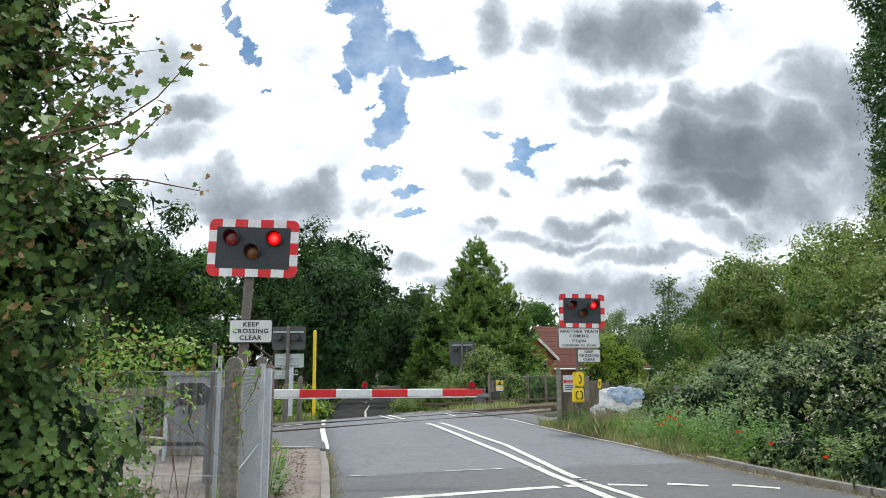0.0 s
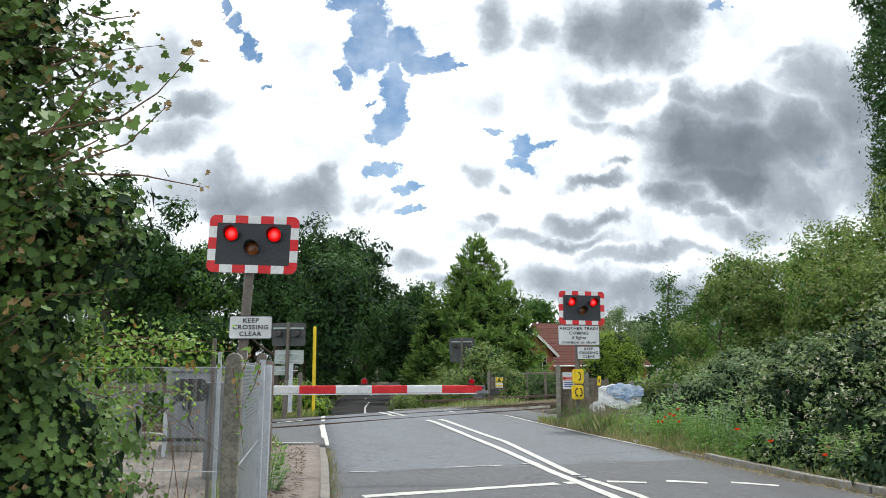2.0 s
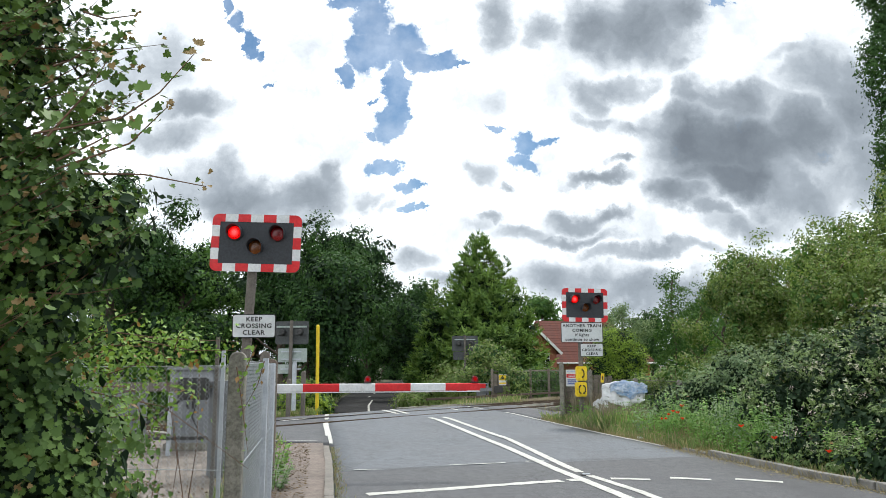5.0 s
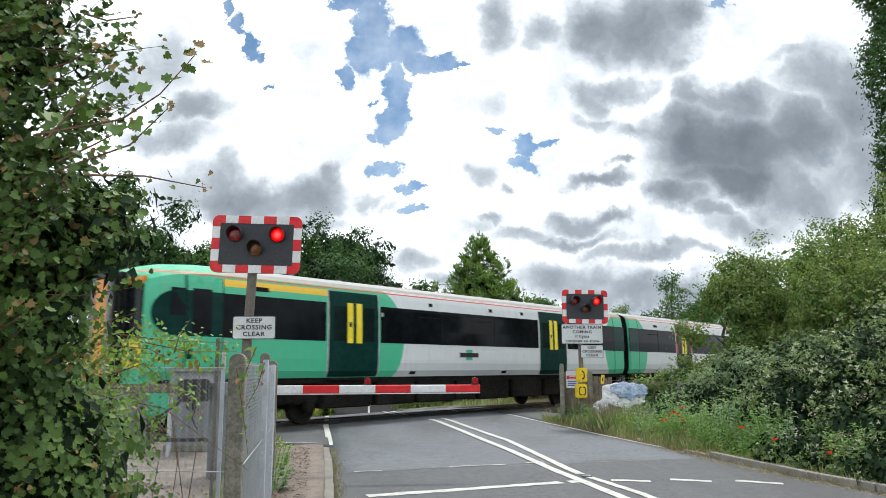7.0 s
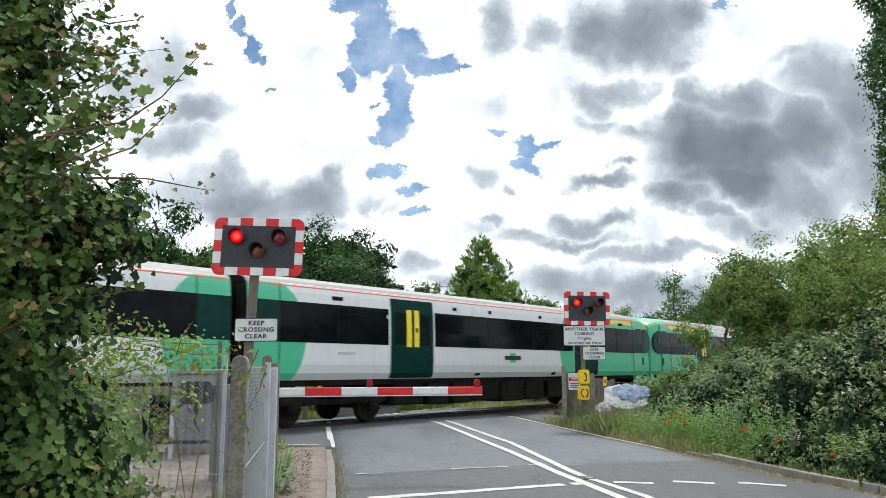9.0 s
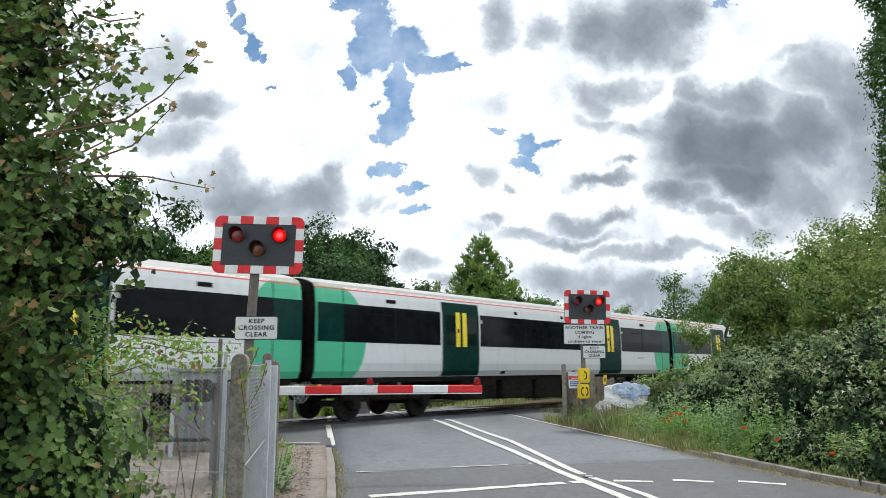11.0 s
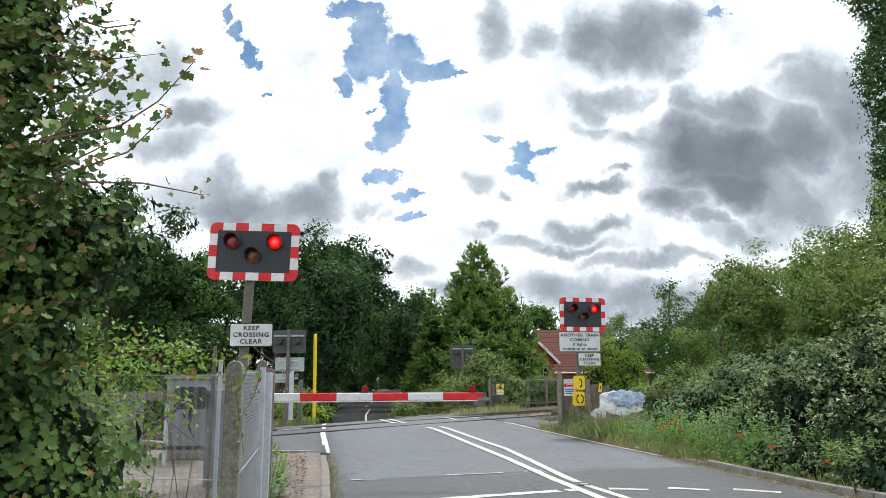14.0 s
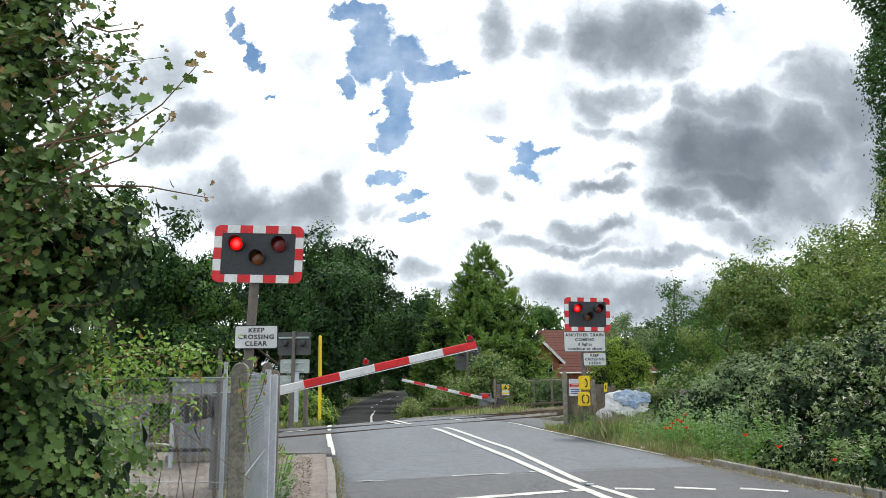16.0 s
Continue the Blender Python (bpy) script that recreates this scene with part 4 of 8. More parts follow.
def signal_head(parent, w, h, at, turn=0.0, flashing=True, hood_length=0.16):
    """Backboard with a red and white chequered rim, two red lamps over one amber lamp."""
    base = Matrix.Translation(at) @ pose(0, 0, 0, 0, turn, 0)
    board = part("backboard", plate(round_rect(w, h, 0.085), 0.03, None), BOARD_BLACK, parent, "black backboard with chequered red and white rim")
    board.matrix_basis = base
    rim = w * 0.088
    nx, nz = 7, 5
    step_x, step_z = w / nx, h / nz
    r = 0.085
    for i in range(nx):
        for row in (1, -1):
            x0, x1 = -w / 2 + i * step_x, -w / 2 + (i + 1) * step_x
            z1, z0 = row * h / 2, row * (h / 2 - rim)
            if i in (0, nx - 1):
                sx = 1 if i else -1
                cx, cz = sx * (w / 2 - r), row * (h / 2 - r)
                arc = [(cx + sx * r * math.sin(radians(q)), cz + row * r * math.cos(radians(q))) for q in range(0, 91, 15)]
                pts = [(sx * (w / 2 - step_x), z1)] + arc + [(sx * w / 2, row * (h / 2 - step_z)), (sx * (w / 2 - rim), row * (h / 2 - step_z)), (sx * (w / 2 - rim), z0), (sx * (w / 2 - step_x), z0)]
            else:
                pts = [(x0, z1), (x1, z1), (x1, z0), (x0, z0)]
            part("rim_panel", plate(pts, 0.006, None, Matrix.Translation((0, -0.006, 0))), RED if i % 2 == 0 else WHITE, board)
    for j in range(1, nz - 1):
        z0, z1 = -h / 2 + j * step_z, -h / 2 + (j + 1) * step_z
        for sx in (-1, 1):
            pts = [(sx * w / 2, z1), (sx * w / 2, z0), (sx * (w / 2 - rim), z0), (sx * (w / 2 - rim), z1)]
            part("rim_panel", plate(pts, 0.006, None, Matrix.Translation((0, -0.006, 0))), RED if j % 2 == 0 else WHITE, board)
    lamp_r = h * 0.118
    for k, (x, z) in enumerate(((-w * 0.238, h * 0.165), (w * 0.238, h * 0.165), (0.0, -h * 0.075))):
        lamp = part("lamp", rod((0, 0.09, 0), (0, -0.012, 0), lamp_r * 1.12, sides=24), BOARD_BLACK, parent, "round red lamp with black visor" if k < 2 else "round amber lamp with black visor")
        lamp.matrix_basis = base @ Matrix.Translation((x, 0, z))
        part("visor", hood(lamp_r * 1.14, hood_length), BOARD_BLACK, lamp)
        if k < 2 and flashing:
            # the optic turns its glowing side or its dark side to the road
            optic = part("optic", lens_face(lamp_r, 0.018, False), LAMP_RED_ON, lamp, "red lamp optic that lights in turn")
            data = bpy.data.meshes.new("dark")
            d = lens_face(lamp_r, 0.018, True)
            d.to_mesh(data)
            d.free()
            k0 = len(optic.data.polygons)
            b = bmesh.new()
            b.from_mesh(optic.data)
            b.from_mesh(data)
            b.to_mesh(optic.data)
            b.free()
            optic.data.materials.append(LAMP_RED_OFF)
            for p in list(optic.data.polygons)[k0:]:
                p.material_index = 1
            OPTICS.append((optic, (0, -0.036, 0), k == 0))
        else:
            part("lens", lens_face(lamp_r, 0.018, False), LAMP_AMBER_OFF if k == 2 else LAMP_RED_OFF, lamp).location = (0, -0.013, 0)
    return board


def make_near_signal():
    x, y = -2.52, 9.66
    g = float(gz(x, y))
    s = thing("crossing_signal", "road signal with chequered black backboard on leaning grey brown post", "traffic signal", pose(x, y, g), "flashing crossing signals")
    part("post", tube([(-0.10, 0.06, 0), (-0.03, 0.06, 1.72 - g), (0.03, 0.06, 3.2 - g)], 0.062, 14), POST_BROWN, s)
    part("foot", box(0.24, 0.24, 0.08, (-0.1, 0.06, 0.04), 0.01), GREY_STEEL, s)
    signal_head(s, 1.185, 0.765, (0.065, -0.04, 2.935 - g), 1.6)
    sign(s, 0.565, 0.305, (0.075, -0.03, 1.842 - g), (("KEEP", 0.080, 0.086), ("CROSSING", 0.080, 0.0), ("CLEAR", 0.080, -0.086)))
    part("junction_box", box(0.2, 0.1, 0.28, (0.02, 0.16, 2.75 - g), 0.015), DARK_STEEL, s)


def make_far_signal():
    x, y = 3.42, 17.7
    g = float(gz(x, y))
    s = thing("crossing_signal", "road signal above two white signs on a post in long grass", "traffic signal", pose(3.694, 19.116, 1.3 + (g - 1.3) * 1.08, 0, 0, 7) @ Matrix.Scale(1.08, 4), "flashing crossing signals")
    part("post", rod((-0.13, 0.06, 0), (-0.10, 0.06, 3.1 - g), 0.055, sides=14), POST_BROWN, s)
    signal_head(s, 1.12, 0.80, (0.0, -0.04, 2.765 - g), 0.8, True, 0.24)
    sign(s, 1.02, 0.475, (-0.09, -0.03, 2.115 - g), (("ANOTHER TRAIN", 0.098, 0.155), ("COMING", 0.098, 0.045), ("if lights", 0.092, -0.062), ("continue to show", 0.092, -0.168)))
    sign(s, 0.56, 0.31, (0.135, -0.03, 1.70 - g), (("KEEP", 0.082, 0.09), ("CROSSING", 0.082, 0.0), ("CLEAR", 0.082, -0.09)))
    # two yellow telephone boxes on the post
    for dx, dz, w, h in ((-0.16, 1.15, 0.235, 0.335), (-0.18, 0.785, 0.245, 0.33)):
        phone = part("telephone_box", box(w, 0.2, h, (dx, -0.09, dz - g), 0.025), YELLOW, s, "yellow telephone box with black handset mark")
        for sx in ((0.0,) if h > 0.332 else (-0.06, 0.06)):
            # handle bowed one way, with an ear and a mouth piece
            way = -1 if sx < 0 else 1
            pts = [(dx + sx * 0.7 + way * 0.035 * math.cos(radians(q)), -0.195, dz - g + 0.085 * math.sin(radians(q))) for q in range(-80, 81, 20)]
            part("handset_mark", tube(pts, 0.013, 6), SIGN_BLACK, phone)
            for e in (pts[0], pts[-1]):
                part("handset_mark", box(0.032, 0.03, 0.042, Vector(e) - Vector((way * 0.012, 0, 0)), 0.01), SIGN_BLACK, phone)


def make_sign_backs():
    for x, y, label, lean in ((-5.12, 25.2, "grey backs of a road signal and two signs on a post", 0), (1.15, 37.4, "grey back of a road signal above the hedge", 0)):
        g = float(gz(x, y))
        s = thing("crossing_signal", label, "traffic signal", pose(x, y, g, 0, 0, -4), "signals seen from behind")
        first = y < 30
        top = 2.90
        part("post", rod((0, 0, 0), (0, 0, top - g), 0.06, sides=12), POST_BROWN, s)
        part("backboard", plate(round_rect(1.14 if first else 1.30, 0.78, 0.06), 0.03, None, Matrix.Translation((0, 0.09, top - 0.41 - g))), SIGN_BACK, s)
        for dz in (0.2, -0.05):
            part("rail", box(1.05, 0.05, 0.06, (0, 0.04, top - 0.41 + dz - g), 0.008), SIGN_BACK_PALE if dz > 0 else SIGN_BACK, s)
        for dx in (-0.3, 0.3):
            part("lamp_case", rod((dx, 0.08, top - 0.4 - g), (dx, -0.14, top - 0.4 - g), 0.12, 0.08, 14), DARK_STEEL, s)
        if first:
            part("sign_plate", plate(round_rect(1.0, 0.46, 0.03), 0.012, None, Matrix.Translation((0.04, 0.08, 1.73 - g))), SIGN_BACK_PALE, s, "pale green grey sign back")
            part("sign_plate", plate(round_rect(0.56, 0.31, 0.03), 0.012, None, Matrix.Translation((-0.2, 0.08, 1.27 - g))), SIGN_BACK_PALE, s, "pale green grey sign back")
            for dz in (1.85, 1.6, 1.27):
                part("rail", box(0.7, 0.03, 0.04, (0, 0.06, dz - g)), GALV, s)
        else:
            part("sign_plate", plate(round_rect(1.0, 0.4, 0.03), 0.012, None, Matrix.Translation((-0.1, 0.08, 1.88 - g))), SIGN_BACK, s)


ARMS = []


def barrier_arm(parent, length, start, bands=7, h0=0.115, h1=0.105):
    """A tapered barrier arm along +x from its pivot, in red and white bands, with two red lamps on top."""
    arm = part("arm", box(start + 0.25, 0.09, 0.16, ((start - 0.25) / 2, 0.03, 0), 0.015), GREY_STEEL, parent, "red and white banded barrier arm with red lamps")
    band = (length - start) / bands
    for i in range(bands):
        x0, x1 = start + i * band, start + (i + 1) * band
        a, b = h0 + (h1 - h0) * i / bands, h0 + (h1 - h0) * (i + 1) / bands
        own = bmesh.new()
        ring = []
        for x, h in ((x0, a), (x1, b)):
            ring.append([own.verts.new((x, y, z)) for y, z in ((-0.03, -h / 2 + 0.01), (-0.03, h / 2 - 0.01), (-0.02, h / 2), (0.02, h / 2), (0.03, h / 2 - 0.01), (0.03, -h / 2 + 0.01), (0.02, -h / 2), (-0.02, -h / 2))])
        for j in range(8):
            own.faces.new((ring[0][j], ring[0][(j + 1) % 8], ring[1][(j + 1) % 8], ring[1][j]))
        own.faces.new(ring[0][::-1])
        own.faces.new(ring[1])
        bmesh.ops.recalc_face_normals(own, faces=own.faces)
        part("band", own, WHITE if i % 2 == 0 else RED, arm)
    part("edge_strip", box(length - start, 0.066, 0.012, ((length + start) / 2, 0, -h1 / 2 - 0.012)), WHITE, arm)
    part("counterweight", box(0.4, 0.16, 0.3, (-0.55, 0.05, 0), 0.02), DARK_STEEL, arm)
    for x in (length * 0.53, length - 0.07):
        z = h1 / 2 + (0.0 if x > length * 0.6 else 0.006)
        part("lamp_foot", box(0.1, 0.06, 0.03, (x, 0, z + 0.015), 0.008), DARK_STEEL, arm)
        dome = [(0.046 * math.cos(radians(a)), 0.035 + 0.058 * math.sin(radians(a))) for a in range(0, 181, 15)]
        part("lamp_hood", plate([(0.046, 0.0)] + dome + [(-0.046, 0.0)], 0.07, None, Matrix.Translation((x, -0.035, z + 0.012)), 0.004), LAMP_RED_OFF, arm, "red domed lamp case")
        part("lamp_lens", rod((x, 0.03, z + 0.055), (x, -0.040, z + 0.055), 0.030, 0.026, 18), LAMP_GLOW_SMALL, arm)
    return arm


def barrier(label, at, turn, cabinet_h, offset):
    """The machine that carries an arm; its origin stands on the ground."""
    x, y = at
    b = thing("barrier", label, "barrier", pose(x, y, float(gz(x, y)), 0, 0, turn), "half barriers")
    part("cabinet", box(0.5, 0.42, cabinet_h, (-0.1, offset, cabinet_h / 2), 0.03), GREY_STEEL, b, "grey steel barrier machine cabinet")
    part("lid", box(0.54, 0.46, 0.06, (-0.1, offset, cabinet_h + 0.03), 0.02), GREY_STEEL, b)
    door = part("door", box(0.4, 0.02, cabinet_h * 0.65, (-0.1, offset - 0.215, cabinet_h * 0.45), 0.008), GREY_STEEL, b)
    part("handle", box(0.03, 0.03, 0.1, (0.04, offset - 0.235, cabinet_h * 0.5), 0.006), DARK_STEEL, door)
    part("shaft", rod((0, 0, cabinet_h - 0.02), (0, offset, cabinet_h - 0.02), 0.05, sides=12), DARK_STEEL, b)
    return b


def make_barriers():
    at = (-2.86, 10.35)
    near = barrier("red and white half barrier lowered across the road", at, 8.6, 1.24, 0.32)
    ARMS.append((barrier_arm(near, 3.44, 0.42, 6), (0, 0, 1.025 - float(gz(*at))), 0))
    at = (2.02, 34.4)
    far = barrier("red and white half barrier on the far side of the line", at, 8.6, 0.9, 0.36)
    ARMS.append((barrier_arm(far, 4.1, 0.35, 7, 0.13, 0.10), (0, 0, 0.30 - float(gz(*at))), 180))
    part("warning_plate", plate(round_rect(0.3, 0.2, 0.01), 0.005, None, Matrix.Translation((-0.2, -0.1, 0.85))), RED, far)


def chain_link(name, length, height, parent, m, cell=0.07, wire=0.0016, mat=None):
    """Woven wire: zigzag wires side by side that hook into one another."""
    step = cell / 2
    rows = int(height / step)
    verts, faces = [], []
    for w in range(int(length / cell) + 1):
        for flip in (0, 1):
            pts = [(w * cell + (step if (k + flip) % 2 else 0.0), 0.003 * (1 if (k + flip) % 2 else -1), k * step) for k in range(rows + 1)]
            base = len(verts)
            for x, y, z in pts:
                for j in range(3):
                    a = 2 * math.pi * j / 3
                    verts.append((x + wire * math.cos(a), y + wire * math.sin(a), z))
            for k in range(rows):
                for j in range(3):
                    a, b = base + k * 3 + j, base + k * 3 + (j + 1) % 3
                    faces.append((a, b, b + 3, a + 3))
    ob = mesh_object(name, fast_mesh(name, np.array(verts), np.array(faces)), mat or GALV, parent, "galvanised chain link mesh")
    ob.matrix_basis = m
    return ob


def concrete_post(parent, at, h, w=0.125, turn=-9.0, mat=None):
    """A post with a rounded top."""
    top = [(w / 2 * math.cos(radians(a)), h - w / 2 + w / 2 * math.sin(radians(a))) for a in range(0, 181, 20)]
    own = plate([(w / 2, 0)] + top + [(-w / 2, 0)], w, None, Matrix.Translation((0, -w / 2, 0)), 0.008)
    p = part("post", own, mat or CONCRETE, parent)
    p.matrix_basis = Matrix.Translation(at) @ pose(0, 0, 0, 0, 0, turn)
    return p


def make_near_fence():
    """Chain link along the footway from a concrete corner post, and another run in front of the yard."""
    f = thing("chain_link_fence", "chain link fence on weathered concrete posts beside the footway", "fence", group="crossing fences")
    a, b = Vector((-1.475, 5.4)), Vector((-2.17, 9.55))
    g = float(gz(*a))
    concrete_post(f, (a.x, a.y, g), 1.42 - g, 0.118, 9)
    concrete_post(f, (b.x, b.y, float(gz(*b))), 1.62, 0.13, 9, BROWN_CONCRETE)
    concrete_post(f, (b.x - 0.10, b.y + 0.02, float(gz(*b))), 1.72, 0.12, 9, POST_BROWN)
    run = b - a
    turn = math.degrees(math.atan2(run.y, run.x))
    chain_link("mesh", run.length, 1.52, f, Matrix.Translation((a.x + 0.05, a.y, g + 0.12)) @ pose(0, 0, 0, 0, 0, turn), 0.06, 0.0017, GALV_WIRE)
    for k, (dx, h) in enumerate(((0.46, 1.66), (0.74, 1.62))):
        p = a + run * dx
        part("angle_post", box(0.05, 0.05, h, (p.x + 0.07, p.y, g + h / 2), 0.004), GALV, f)
    for z in (0.16, 0.9, 1.6):
        part("line_wire", tube([(a.x + 0.06, a.y, g + z), (b.x + 0.06, b.y, g + z)], 0.003, 5), GALV, f)
    y = thing("chain_link_fence", "chain link fence in front of the gravel yard", "fence", group="crossing fences")
    c = Vector((-4.6, 5.75))
    run = a - c
    turn = math.degrees(math.atan2(run.y, run.x))
    chain_link("mesh", run.length, 1.55, y, Matrix.Translation((c.x, c.y, g + 0.06)) @ pose(0, 0, 0, 0, 0, turn), 0.066, 0.0018, GALV_WIRE)
    concrete_post(y, (c.x, c.y, g), 1.7, 0.125, -6)
    for z in (0.1, 0.85, 1.58):
        part("line_wire", tube([(c.x, c.y, g + z), (a.x, a.y, g + z)], 0.003, 5), GALV, y)
    # behind: slim galvanised posts
    k = thing("fence_posts", "galvanised posts of an inner fence by the footway", "fence", group="crossing fences")
    for x, yy, h in ((-2.08, 7.1, 1.72), (-2.2, 7.3, 1.85)):
        part("angle_post", box(0.034, 0.034, h, (x, yy, float(gz(x, yy)) + h / 2), 0.005), GALV if h < 1.8 else POST_BROWN, k)


def make_yard_equipment():
    c = thing("relay_cabinet", "grey steel relay cabinet in the fenced yard", "cabinet", pose(-4.36, 13.3, float(gz(-4.36, 13.3)), 0, 0, 4) @ Matrix.Diagonal((1.22, 1.2, 1.15, 1)))
    part("body", box(0.62, 0.5, 1.1, (0, 0, 0.62), 0.015), GREY_STEEL, c)
    part("roof", box(0.7, 0.58, 0.05, (0, 0, 1.195), 0.012), GREY_STEEL, c)
    part("plinth", box(0.7, 0.56, 0.1, (0, 0, 0.05), 0.01), CONCRETE, c)
    for sx in (-0.155, 0.155):
        d = part("door", box(0.295, 0.018, 0.95, (sx, -0.257, 0.63), 0.006), GREY_STEEL, c)
        part("handle", box(0.025, 0.03, 0.12, (sx * 0.25, -0.278, 0.66), 0.006), DARK_STEEL, d)
    d = thing("relay_cabinet", "low grey steel equipment cabinet behind the mesh", "cabinet", pose(-5.75, 13.2, float(gz(-5.75, 13.2)), 0, 0, 2) @ Matrix.Diagonal((1.3, 1.2, 1.1, 1)))
    part("body", box(0.75, 0.45, 0.85, (0, 0, 0.5), 0.015), GREY_STEEL, d)
    part("roof", box(0.83, 0.53, 0.05, (0, 0, 0.95), 0.012), GREY_STEEL, d)
    part("plinth", box(0.8, 0.5, 0.1, (0, 0, 0.05), 0.01), CONCRETE, d)
    part("door", box(0.66, 0.018, 0.7, (0, -0.232, 0.5), 0.006), GREY_STEEL, d)
    r = thing("guard_rail", "dark rusty steel rail and slanting brace in front of the cabinets", "guard rail", pose(-4.5, 12.3, float(gz(-4.5, 12.3))))
    part("beam", box(2.1, 0.09, 0.15, (0, 0, 1.10), 0.012), POST_BROWN, r)
    part("beam", box(2.1, 0.05, 0.06, (0, 0, 0.28), 0.008), DARK_STEEL, r)
    part("brace", tube([(-0.6, 0, 0.3), (0.35, 0.02, 0.98)], 0.025, 8), DARK_STEEL, r)
    part("cable", tube([(0.42, -0.03, 0.98), (0.5, -0.06, 0.8), (0.44, -0.05, 0.62), (0.52, -0.02, 0.45)], 0.014, 6), DARK_STEEL, r)
    for x in (-0.9, 0.05, 0.9):
        part("post", box(0.06, 0.06, 1.05, (x, 0.03, 0.525), 0.008), GALV if x else DARK_STEEL, r)
    yard = []
    for y in np.arange(2.0, 15.1, 0.5):
        yard.append([(x, y, float(gz(x, y)) + 0.012 * math.sin(x * 3 + y * 2)) for x in np.linspace(-9.0, left_edge(y) - 1.25, 16)])
    tagged(mesh_object("yard", strip_mesh("yard", yard), GRAVEL), "pale gravel yard with brown leaf litter", "ground", kind="structure")


def make_yellow_pole():
    x, y = -4.32, 26.0
    p = thing("marker_pole", "tall yellow painted steel pole beside the road", "pole", pose(x, y, float(gz(x, y)), 0, -0.6, 0))
    g = float(gz(x, y))
    part("pole", rod((0, 0, 0), (0, 0, 2.76 - g), 0.06, sides=12), YELLOW, p)
    part("cap", rod((0, 0, 2.76 - g), (0, 0, 2.80 - g), 0.06, 0.03, 12), YELLOW, p)
    part("collar", rod((0, 0, 0.9), (0, 0, 0.98), 0.075, sides=12), YELLOW, p)


def wire_fence(name, label, points, heights, mat, wires=(0.4, 0.85, 1.3), mesh=False, group="crossing fences", top_rail=False):
    f = thing(name, label, "fence", group=group)
    for (x, y), h in zip(points, heights):
        concrete_post(f, (x, y, float(gz(x, y)) - 0.05), h + 0.05, 0.12, -12, mat)
    for (p, h0), (q, h1) in zip(zip(points, heights), list(zip(points, heights))[1:]):
        z0, z1 = float(gz(*p)), float(gz(*q))
        for w in wires:
            if w < min(h0, h1):
                part("line_wire", tube([(p[0], p[1], z0 + w), (q[0], q[1], z1 + w)], 0.006, 5), POST_BROWN, f)
        if top_rail:
            part("rail", tube([(p[0], p[1], z0 + h0 - 0.1), (q[0], q[1], z1 + h1 - 0.1)], 0.03, 6), WOOD, f)
        if mesh:
            run = Vector(q) - Vector(p)
            chain_link("mesh", run.length, min(h0, h1) - 0.1, f, Matrix.Translation((p[0], p[1], (z0 + z1) / 2 + 0.05)) @ pose(0, 0, 0, 0, 0, math.degrees(math.atan2(run.y, run.x))), 0.1, 0.003, POST_BROWN)
    return f


